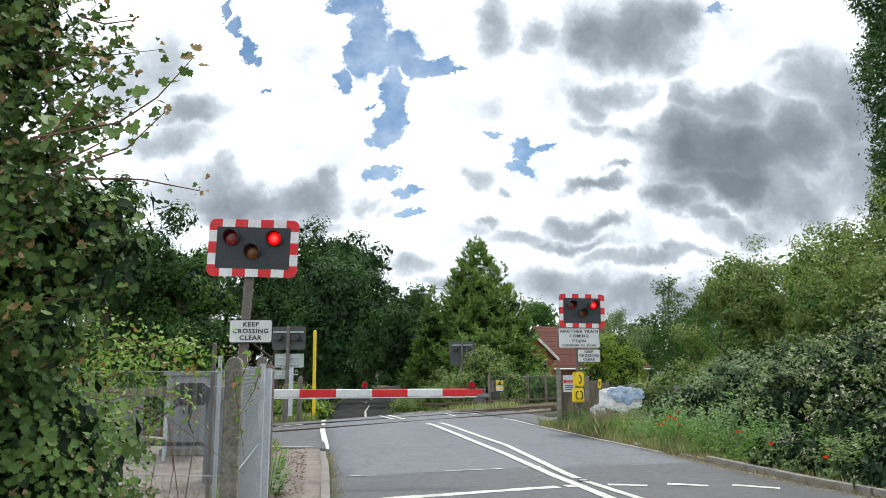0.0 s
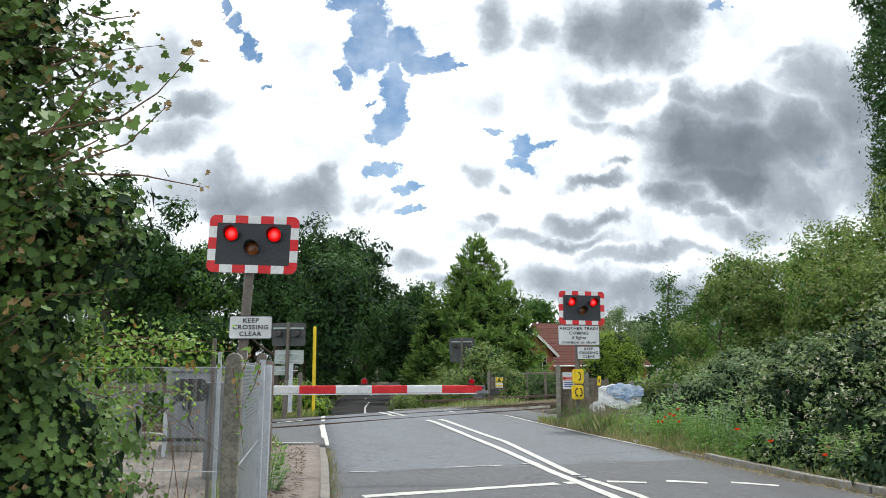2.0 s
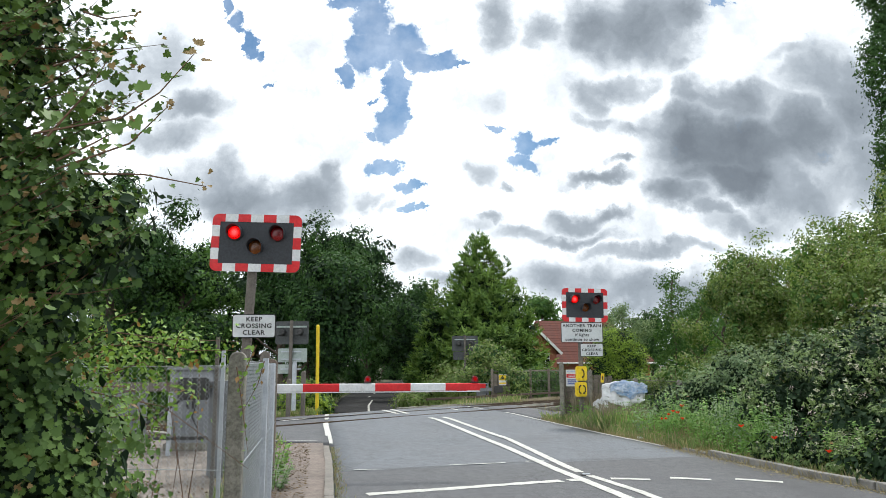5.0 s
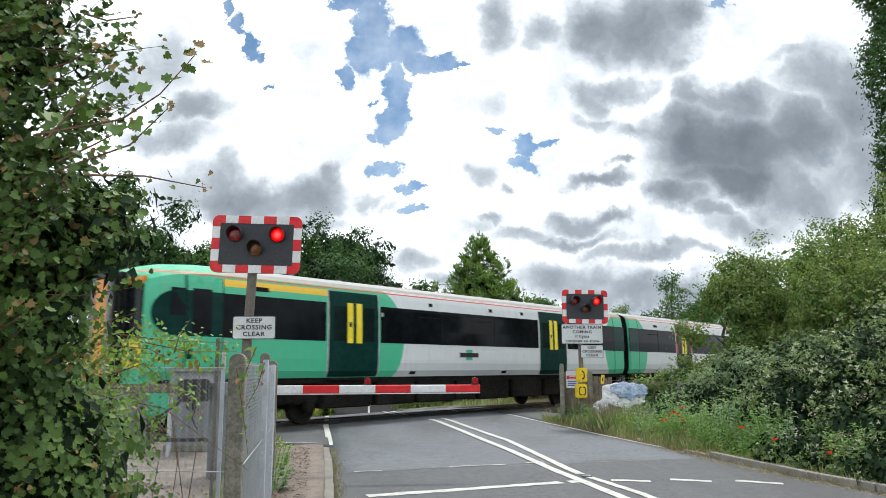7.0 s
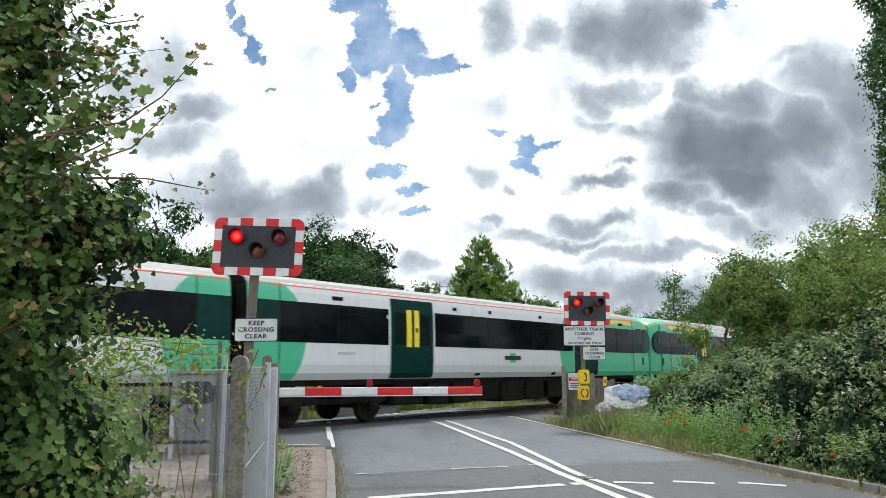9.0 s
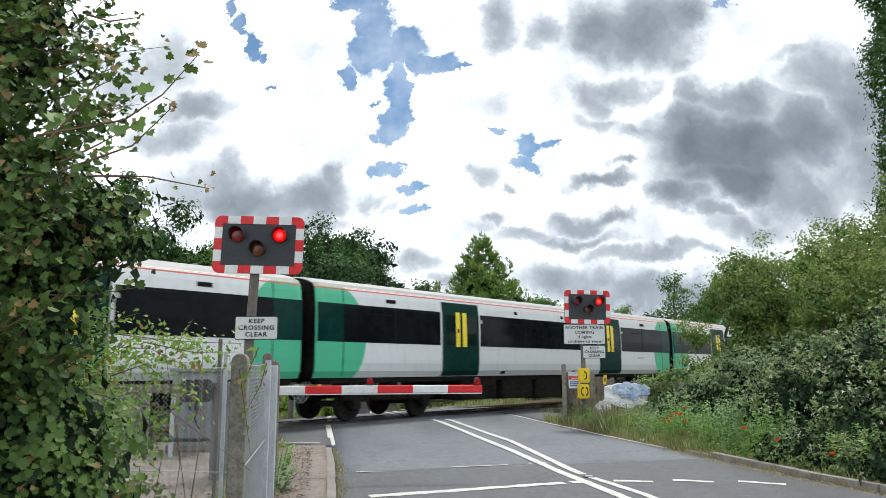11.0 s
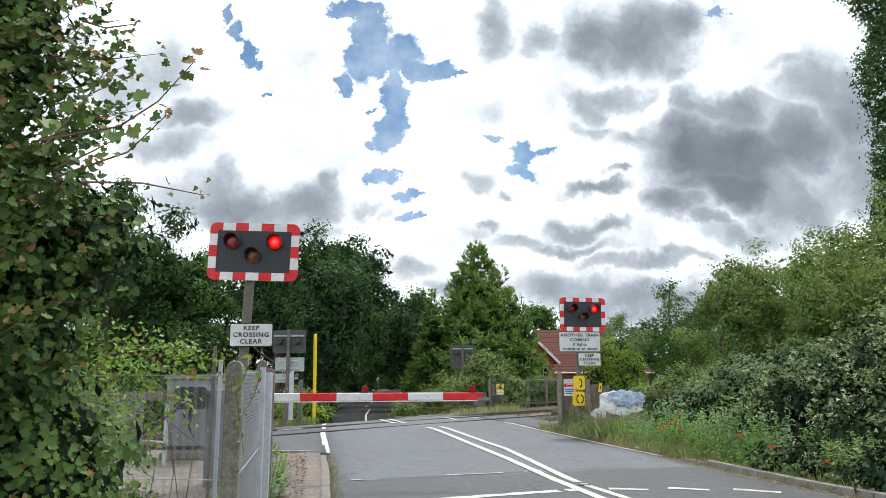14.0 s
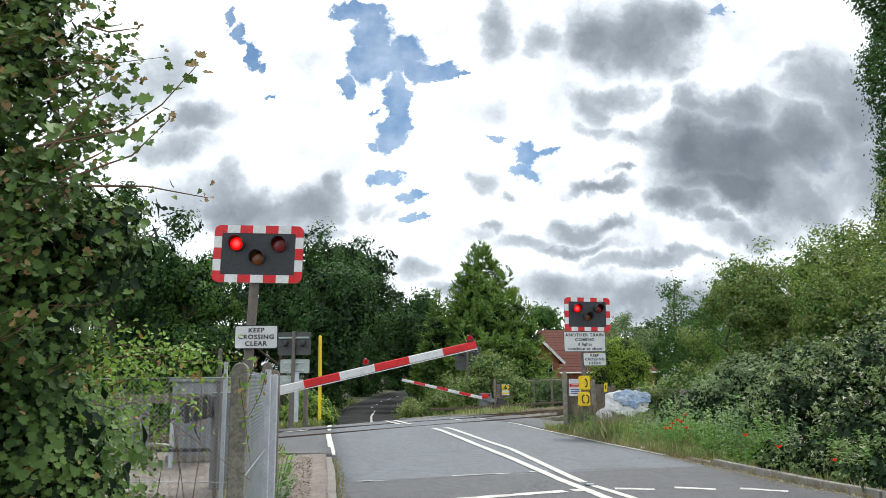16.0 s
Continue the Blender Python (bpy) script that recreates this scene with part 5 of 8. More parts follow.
def make_far_gates():
    # beyond the line, to the right of the road: timber gate and posts, then wire fence
    wire_fence("trackside_fence", "weathered timber posts with sagging wire along the railway", [(2.35, 35.2), (3.1, 36.1), (4.35, 37.0), (5.4, 37.9), (6.9, 40.2)], (1.65, 1.55, 1.6, 1.6, 1.6), WOOD, (0.5, 1.0, 1.45), True, top_rail=True)
    g = thing("timber_gate", "weathered grey close-boarded timber gate by the barrier", "gate", pose(2.75, 35.5, float(gz(2.75, 35.5)), 0, 0, 30))
    for k in range(6):
        part("board", box(0.16, 0.03, 1.3 + 0.03 * math.sin(k * 2.0), (-0.45 + k * 0.18, 0, 0.72), 0.006), WOOD, g)
    for z in (0.35, 1.1):
        part("rail", box(1.15, 0.05, 0.1, (0, 0.04, z), 0.008), WOOD, g)
    w = thing("warning_sign", "yellow and white warning sign with black triangle on the gate", "sign", pose(2.85, 35.35, float(gz(2.85, 35.35)) + 1.1, 0, 0, 8))
    part("plate", plate(round_rect(0.36, 0.5, 0.02), 0.006), WHITE, w)
    part("panel", plate(round_rect(0.34, 0.26, 0.02), 0.003, None, Matrix.Translation((0, -0.003, 0.1))), YELLOW, w)
    part("triangle", plate([(-0.1, 0.0), (0.1, 0.0), (0.0, 0.19)], 0.002, None, Matrix.Translation((0, -0.006, 0.02))), SIGN_BLACK, w)
    part("panel", plate(round_rect(0.34, 0.07, 0.01), 0.003, None, Matrix.Translation((0, -0.003, -0.16))), YELLOW, w)
    t = thing("post_tag", "small yellow tag on the wire fence", "sign", pose(4.05, 36.7, float(gz(4.05, 36.7)) + 1.05))
    part("plate", plate(round_rect(0.14, 0.3, 0.02), 0.006), YELLOW, t)
    # on this side, by the far signal
    wire_fence("trackside_fence", "weathered concrete posts with wire by the telephone", [(3.18, 19.9), (3.90, 19.75), (4.95, 19.2), (5.8, 18.3), (7.0, 17.3)], (1.56, 1.38, 1.2, 1.2, 1.2), CONCRETE, (0.4, 0.8, 1.15), True)
    p = thing("notice", "white notice with red band and blue lines tied to a post", "sign", pose(3.40, 19.62, 1.018, 0, 0, -4))
    part("board", plate(round_rect(0.30, 0.43, 0.01), 0.008), WHITE, p)
    part("band", plate(round_rect(0.28, 0.095, 0.008), 0.003, None, Matrix.Translation((0, -0.003, 0.055))), RED, p)
    for z, mat in ((0.17, BLUE_PLASTIC), (-0.05, BLUE_INK), (-0.10, BLUE_INK), (-0.15, BLUE_INK)):
        part("text_bar", box(0.23, 0.004, 0.03, (0, -0.003, z)), mat, p)
    for z in (0.075, 0.035):
        part("text_bar", box(0.17, 0.004, 0.012, (0, -0.006, z)), WHITE, p)
    t = thing("post_tag", "small yellow tag on a concrete post", "sign", pose(4.16, 19.42, 1.02, 0, 6, 0))
    part("plate", plate(round_rect(0.085, 0.24, 0.015), 0.006), YELLOW, t)
    part("mark", plate(round_rect(0.03, 0.1, 0.01), 0.002, None, Matrix.Translation((0, -0.003, 0))), SIGN_BLACK, t)
    b = thing("timber_fence", "weathered grey brown close-boarded fence behind the telephone", "fence", group="crossing fences")
    for k in range(11):
        x, y = 3.26 + 0.12 * k, 20.05 - 0.012 * k
        h = 1.36 - 0.014 * k + 0.03 * math.sin(k * 2.7)
        part("board", box(0.113, 0.022, h, (x, y, float(gz(x, y)) + h / 2 - 0.02), 0.004), WOOD, b)
    for z in (0.35, 1.05):
        part("rail", box(1.31, 0.05, 0.08, (3.86, 20.03, float(gz(3.86, 20.0)) + z), 0.006, None, pose(0, 0, 0, 0, 0, -6)), WOOD, b)
    # left beyond the line: short posts round the signal's foot
    wire_fence("trackside_fence", "grey posts with mesh at the end of the footway", [(-7.2, 24.0), (-5.9, 24.4), (-4.95, 24.2), (-4.55, 24.6)], (1.15, 1.15, 1.2, 1.45), POST_BROWN, (0.5, 1.0), True)
    part_post = thing("gate_post", "galvanised steel gate post beside the footway", "post", pose(-4.62, 23.4, 0))
    part("post", box(0.12, 0.1, 1.48, (0, 0, 0.74), 0.01), GALV, part_post)
    part("cap", box(0.14, 0.12, 0.03, (0, 0, 1.49), 0.006), GALV, part_post)
    n = thing("notice", "small white notice with red mark on the mesh", "sign", pose(-5.5, 23.9, 1.0))
    part("board", plate(round_rect(0.4, 0.35, 0.01), 0.006), WHITE, n)
    part("mark", plate(round_rect(0.14, 0.2, 0.02), 0.002, None, Matrix.Translation((-0.1, -0.003, -0.02))), RED, n)
    # far telegraph pole
    tp = thing("utility_pole", "slim dark timber utility pole at the wood's edge", "pole", pose(-1.35, 48, float(gz(-1.35, 48))))
    part("pole", rod((0, 0, 0), (0, 0, 4.4), 0.09, 0.07, 10), POST_BROWN, tp)


def make_wrapped_sheet():
    """Torn white sheeting with a blue print, snagged on the fence among the weeds."""
    rng = np.random.default_rng(3)
    s = thing("plastic_sheet", "torn blue and white plastic sheeting caught on the fence", "plastic sheet", pose(4.40, 18.34, float(gz(4.40, 18.34))))
    for name, mat, x0, x1, z0, z1, y, torn in (("white_sheet", WHITE_PLASTIC, -0.50, 0.55, 0.58, 1.16, 0.0, 0.02), ("white_tail", WHITE_PLASTIC, -0.72, -0.34, 0.45, 0.90, 0.05, 0.06), ("blue_print", BLUE_PLASTIC, -0.30, 0.60, 0.80, 1.18, -0.05, 0.02)):
        verts, faces = [], []
        w, h = 34, 22
        for j in range(h):
            for i in range(w):
                u, v = i / (w - 1), j / (h - 1)
                top = z1 - (0.26 * abs(u - 0.45) if name != "white_tail" else 0.30 * (1 - u)) + 0.02 * math.sin(u * 9) + 0.012 * math.sin(u * 23)
                low = z0 + 0.07 * math.sin(u * 7 + 1) + 0.03 * math.sin(u * 19)
                fold = 0.035 * noise.noise(Vector((u * 5, v * 2.2, y * 9))) + 0.022 * noise.noise(Vector((u * 23, v * 12, 4.0)))
                verts.append((x0 + (x1 - x0) * u + 0.004 * rng.normal(), y + fold, low + (top - low) * v + 0.004 * rng.normal()))
        for j in range(h - 1):
            for i in range(w - 1):
                if rng.random() > torn and noise.noise(Vector((i * 0.4, j * 0.22, y * 30))) > -0.62:
                    a = j * w + i
                    faces.append((a, a + 1, a + 1 + w, a + w))
        sheet = mesh_object(name, fast_mesh(name, np.array(verts), np.array(faces)), mat, s)
        m = sheet.modifiers.new("thick", "SOLIDIFY")
        m.thickness = 0.004


def make_house():
    x, y = 11.3, 60.0
    g = -1.2
    h = thing("house", "red brick house with red tiled hipped roof behind the trees", "house", pose(x, y, g, 0, 0, 14))
    part("wall", box(9.0, 7.0, 2.9, (1.5, 3.5, 1.45)), BRICK, h)
    own = bmesh.new()
    a = [own.verts.new(p) for p in ((-3.4, -0.4, 2.85), (6.4, -0.4, 2.85), (6.4, 7.4, 2.85), (-3.4, 7.4, 2.85), (-2.6, 3.5, 6.4), (4.0, 3.5, 6.4))]
    for f in ((0, 1, 5, 4), (1, 2, 5), (2, 3, 4, 5), (3, 0, 4), (3, 2, 1, 0)):
        own.faces.new([a[i] for i in f])
    roof = part("roof", own, ROOF_TILE, h)
    # courses of tiles on the slope that faces the road
    data = bpy.data.meshes.new("tile_course")
    b = box(9.6, 0.30, 0.035)
    b.to_mesh(data)
    b.free()
    data.materials.append(ROOF_TILE)
    for k in range(16):
        t = k / 16
        c = new("tile_course", data)
        c.parent = roof
        c.matrix_basis = Matrix.Translation((1.5 - 0.55 * t, -0.4 + 3.9 * t + 0.1, 2.85 + 3.55 * t + 0.10)) @ pose(0, 0, 0, 42.3) @ Matrix.Diagonal((1 - 0.33 * t, 1, 1, 1))
    part("gutter", rod((-3.4, -0.45, 2.8), (6.4, -0.45, 2.8), 0.06, sides=8), WINDOW_WHITE, h)
    for sx, z, w, hh in ((-2.2, 1.6, 1.3, 1.3), (0.8, 1.5, 1.6, 1.4)):
        win = part("window", box(w, 0.08, hh, (sx, -0.02, z), 0.01), WINDOW_WHITE, h)
        for i in range(3):
            for j in range(3):
                part("pane", box(w / 3 - 0.07, 0.02, hh / 3 - 0.07, (sx - w / 3 + i * w / 3, -0.06, z - hh / 3 + j * hh / 3)), DARK_GLASS, win)
    # gabled porch wing with its white barge board
    own = bmesh.new()
    v = [own.verts.new((x - 4.6, yy, zz)) for yy in (-1.6, 3.4) for x, zz in ((-1.7, 0), (1.7, 0), (1.7, 3.7), (0, 5.3), (-1.7, 3.7))]
    for f in ((0, 1, 2, 3, 4), (9, 8, 7, 6, 5), (1, 6, 7, 2), (4, 9, 5, 0), (2, 7, 8, 3), (3, 8, 9, 4)):
        own.faces.new([v[i] for i in f])
    part("porch", own, BRICK, h)
    for sx in (-1, 1):
        part("porch_roof", box(2.75, 5.5, 0.12, (-4.6 + sx * 0.98, 0.75, 4.46), 0.02, None, pose(0, 0, 0, 0, sx * 43.3, 0)), ROOF_TILE, h)
        part("barge_board", box(2.75, 0.08, 0.2, (-4.6 + sx * 0.98, -2.03, 4.44), 0.01, None, pose(0, 0, 0, 0, sx * 43.3, 0)), WINDOW_WHITE, h)
    win = part("window", box(1.0, 0.08, 1.1, (-4.0, -1.63, 3.0), 0.01), WINDOW_WHITE, h)
    for i in range(3):
        for j in range(3):
            part("pane", box(0.27, 0.02, 0.3, (-4.33 + i * 0.33, -1.68, 2.65 + j * 0.35)), DARK_GLASS, win)
    ch = part("chimney", box(0.9, 0.6, 1.6, (3.4, 3.5, 6.6), 0.02), BRICK, h)
    part("chimney_pot", rod((3.4, 3.5, 7.4), (3.4, 3.5, 7.8), 0.15, 0.12, 10), ROOF_TILE, ch)


def make_litter():
    x, y = 4.15, 15.9
    c = thing("drink_can", "crushed white and blue drink can on the verge", "can", pose(x, y, float(gz(x, y)) + 0.045, 0, 90, 30))
    part("body", rod((0, 0, -0.07), (0, 0, 0.07), 0.034, 0.03, 14), SIGN_WHITE, c)
    part("band", rod((0, 0, -0.03), (0, 0, 0.02), 0.0355, sides=14), BLUE_PLASTIC, c)
    part("lid", rod((0, 0, 0.07), (0, 0, 0.078), 0.027, sides=14), GALV, c)


LAMP_GLOW_SMALL = glow_material("lit small red lens", (1.0, 0.015, 0.02), 0.85)
make_near_signal()
make_far_signal()
make_sign_backs()
make_barriers()
make_near_fence()
make_yard_equipment()
make_yellow_pole()
make_far_gates()
make_wrapped_sheet()
make_house()
make_litter()


# ---------------------------------------------------------------- the train
CAR, BODY = 20.23, 19.80     # from coupling to coupling; length of a body


def livery(name, front_green, rear_green, cab):
    """Paint of one carriage: white with green swooping ends, grey skirt, a red line below the roof."""
    m = bpy.data.materials.new(name)
    m.use_nodes = True
    n = Nodes(m.node_tree)
    where = n.add("ShaderNodeTexCoord").outputs["Object"]
    xyz = n.add("ShaderNodeSeparateXYZ")
    n.put(xyz.inputs[0], where)
    x, z = xyz.outputs[0], xyz.outputs[2]
    white = n.mix(n.noise(where, 6.0, 4.0, 0.6), (0.59, 0.615, 0.63), (0.69, 0.705, 0.71))
    skirt = n.math("LESS_THAN", z, 1.42)
    colour = n.mix(n.math("MULTIPLY", skirt, 0.55), white, (0.42, 0.45, 0.46))

    def swoop(at, sign, flat=0.0):
        # inside a half ellipse that bulges towards the middle of the carriage
        h = n.math("DIVIDE", n.math("SUBTRACT", z, 2.05), 1.35)
        bulge = n.math("MULTIPLY", n.math("SQRT", n.math("MAXIMUM", n.math("SUBTRACT", 1.0, n.math("MULTIPLY", h, h)), 0.0)), 1.15)
        d = n.math("MULTIPLY", n.math("SUBTRACT", x, at), sign)
        return n.math("GREATER_THAN", n.math("ADD", d, bulge), 0.0)

    green = n.mix(n.noise(where, 5.0, 4.0, 0.6), (0.045, 0.40, 0.22), (0.065, 0.47, 0.27))
    mask = swoop(front_green, 1.0)
    mask = n.math("MAXIMUM", mask, swoop(-rear_green, -1.0))
    colour = n.mix(mask, colour, green)
    if cab:
        band = n.math("MULTIPLY", n.math("GREATER_THAN", z, 3.03), n.math("LESS_THAN", z, 3.19))
        band = n.math("MULTIPLY", band, n.math("MULTIPLY", n.math("GREATER_THAN", x, 5.42), n.math("LESS_THAN", x, 8.36)))
        colour = n.mix(band, colour, (0.80, 0.48, 0.03))
    line = n.math("MULTIPLY", n.math("GREATER_THAN", z, 3.225), n.math("LESS_THAN", z, 3.255))
    line = n.math("MAXIMUM", line, n.math("MULTIPLY", n.math("GREATER_THAN", z, 3.275), n.math("LESS_THAN", z, 3.29)))
    colour = n.mix(line, colour, (0.62, 0.13, 0.08))
    roof = n.math("GREATER_THAN", z, 3.30)
    if cab:
        roof = n.math("MULTIPLY", roof, n.math("LESS_THAN", x, 8.45))
    colour = n.mix(roof, colour, n.mix(n.noise(where, 2.5, 6.0, 0.7), (0.21, 0.21, 0.20), (0.37, 0.365, 0.35)))
    grime = n.ramp(n.noise(n.vec("MULTIPLY", where, (3.0, 1.0, 0.6)), 2.0, 6.0, 0.7), 0.5, 0.8, 0.0, 0.3)
    colour = n.mix(grime, colour, (0.25, 0.24, 0.21))
    p = n.add("ShaderNodeBsdfPrincipled")
    n.put(p.inputs["Base Color"], colour)
    p.inputs["Roughness"].default_value = 0.45
    out = n.add("ShaderNodeOutputMaterial")
    n.put(out.inputs[0], p.outputs[0])
    return m


TRAIN_END = livery("carriage paint with cab", 3.95, 9.45, True)
TRAIN_MID = livery("carriage paint", 9.45, 9.45, False)
TRAIN_GREEN = material("green cab paint", (0.045, 0.40, 0.22), (0.065, 0.47, 0.27), 0.35, 0, 8, 1, 0.02, dirt=(0.1, 0.25, 0.17), dirt_amount=0.35)
TRAIN_DOOR = material("dark green door", (0.004, 0.028, 0.023), (0.008, 0.042, 0.034), 0.4, 0, 8, 1, 0.02, spec=0.04)
TRAIN_DOOR_GLASS = material("door glass", (0.006, 0.014, 0.013), (0.012, 0.022, 0.020), 0.08, 0, 4, 1, 0.0, spec=0.08)
TRAIN_END_GLASS = material("green tinted end glass", (0.003, 0.026, 0.022), (0.006, 0.040, 0.034), 0.15, 0, 4, 1, 0.0, spec=0.06)
TRAIN_YELLOW = material("yellow door edge", (0.78, 0.62, 0.02), (0.88, 0.70, 0.05), 0.4, 0, 10, 3, 0.02)
TRAIN_ORANGE = material("orange yellow end door", (0.58, 0.22, 0.018), (0.70, 0.29, 0.03), 0.45, 0, 10, 3, 0.05, dirt=(0.4, 0.2, 0.06), dirt_amount=0.5)
TRAIN_GANGWAY = material("black gangway rubber", (0.008, 0.009, 0.010), (0.026, 0.027, 0.028), 0.7, 0, 20, 3, 0.3, spec=0.12)
TRAIN_UNDER = material("grimy underframe", (0.006, 0.0056, 0.0052), (0.022, 0.0195, 0.0175), 0.85, 0.0, 15, 2, 0.3, spec=0.06)
TRAIN_WHEEL = material("dull wheel steel", (0.008, 0.0075, 0.007), (0.030, 0.027, 0.024), 0.7, 0.1, 15, 4, 0.15, spec=0.1)
TRAIN_ROOF = material("dusty pale roof", (0.20, 0.20, 0.19), (0.33, 0.325, 0.31), 0.6, 0, 10, 2, 0.05)
TRAIN_GREY = material("pale grey fitting", (0.35, 0.36, 0.36), (0.5, 0.51, 0.5), 0.5, 0, 10, 3, 0.02)
HEADLIGHT = glow_material("headlight", (1.0, 0.96, 0.9), 0.85)

SECTION = [(1.30, 1.06), (1.385, 1.22), (1.40, 1.50), (1.40, 2.30), (1.385, 2.80), (1.35, 3.10), (1.315, 3.27), (1.23, 3.375), (1.0, 3.465), (0.7, 3.53), (0.35, 3.565)]
PROFILE_RING = SECTION + [(0.0, 3.58)] + [(-a, b) for a, b in SECTION[::-1]]


def body_shell(x_rear, x_front, nose):
    """The carriage's shell; with a nose the front end is drawn in and rounded."""
    own = bmesh.new()
    stations = [(x_rear, 0.965, 0.99), (x_rear + 0.12, 1.0, 1.0)]
    if nose:
        stations += [(x_front - 1.9, 1.0, 1.0), (x_front - 1.3, 0.995, 0.995), (x_front - 0.7, 0.975, 0.975), (x_front - 0.3, 0.945, 0.94), (x_front - 0.08, 0.91, 0.905), (x_front, 0.87, 0.88)]
    else:
        stations += [(x_front - 0.12, 1.0, 1.0), (x_front, 0.965, 0.99)]
    rings = []
    for x, wy, wz in stations:
        rings.append([own.verts.new((x, y * wy, 1.06 + (z - 1.06) * wz)) for y, z in PROFILE_RING])
    for a, b in zip(rings, rings[1:]):
        for j in range(len(a)):
            k = (j + 1) % len(a)
            own.faces.new((a[j], a[k], b[k], b[j]))
    own.faces.new(rings[0])
    own.faces.new(rings[-1][::-1])
    bmesh.ops.recalc_face_normals(own, faces=own.faces)
    return own


def side_panel(x0, x1, z0, z1, side, out, slant=0.0, thick=0.02):
    """A panel that follows the body side, its face 'out' proud of it."""
    zs = sorted({z0, z1} | {z for _, z in SECTION if z0 < z < z1})
    own = bmesh.new()
    front, back = [], []
    for z in zs:
        y = float(np.interp(z, [b for _, b in SECTION[:7]], [a for a, _ in SECTION[:7]]))
        s = slant * (z - z0) / (z1 - z0)
        front.append([own.verts.new((x, side * (y + out), z)) for x in (x0 + s, x1 + s)])
        back.append([own.verts.new((x, side * (y + out - thick), z)) for x in (x0 + s, x1 + s)])
    for grid in (front, back):
        for a, b in zip(grid, grid[1:]):
            own.faces.new((a[0], a[1], b[1], b[0]))
    for i in range(len(zs) - 1):
        for e in (0, 1):
            own.faces.new((front[i][e], front[i + 1][e], back[i + 1][e], back[i][e]))
    for i in (0, -1):
        own.faces.new((front[i][0], front[i][1], back[i][1], back[i][0]))
    bmesh.ops.recalc_face_normals(own, faces=own.faces)
    return own


def bogie(car, x):
    b = part("bogie", box(3.5, 0.16, 0.22, (x, 1.02, 0.62), 0.04, box(3.5, 0.16, 0.22, (x, -1.02, 0.62), 0.04)), TRAIN_UNDER, car)
    b.location.z = -0.05
    part("bolster", box(0.7, 2.2, 0.25, (x, 0, 0.72), 0.04), TRAIN_UNDER, b)
    for dx in (-1.3, 1.3):
        for s in (-1, 1):
            part("wheel", rod((x + dx, s * 0.70, 0.43), (x + dx, s * 0.84, 0.43), 0.42, 0.40, 24), TRAIN_WHEEL, b)
            part("axle_box", box(0.34, 0.22, 0.34, (x + dx, s * 1.05, 0.46), 0.05), TRAIN_UNDER, b)
            part("spring", rod((x + dx * 0.72, s * 1.05, 0.5), (x + dx * 0.72, s * 1.05, 0.88), 0.11, sides=10), TRAIN_UNDER, b)
        part("axle", rod((x + dx, -0.75, 0.43), (x + dx, 0.75, 0.43), 0.08, sides=10), TRAIN_WHEEL, b)
    for s in (-1, 1):
        part("damper", tube([(x - 0.5, s * 1.2, 0.72), (x + 0.4, s * 1.2, 0.76)], 0.045, 8), TRAIN_UNDER, b)
        part("air_spring", rod((x, s * 0.95, 0.74), (x, s * 0.95, 1.02), 0.26, sides=14), TRAIN_UNDER, b)


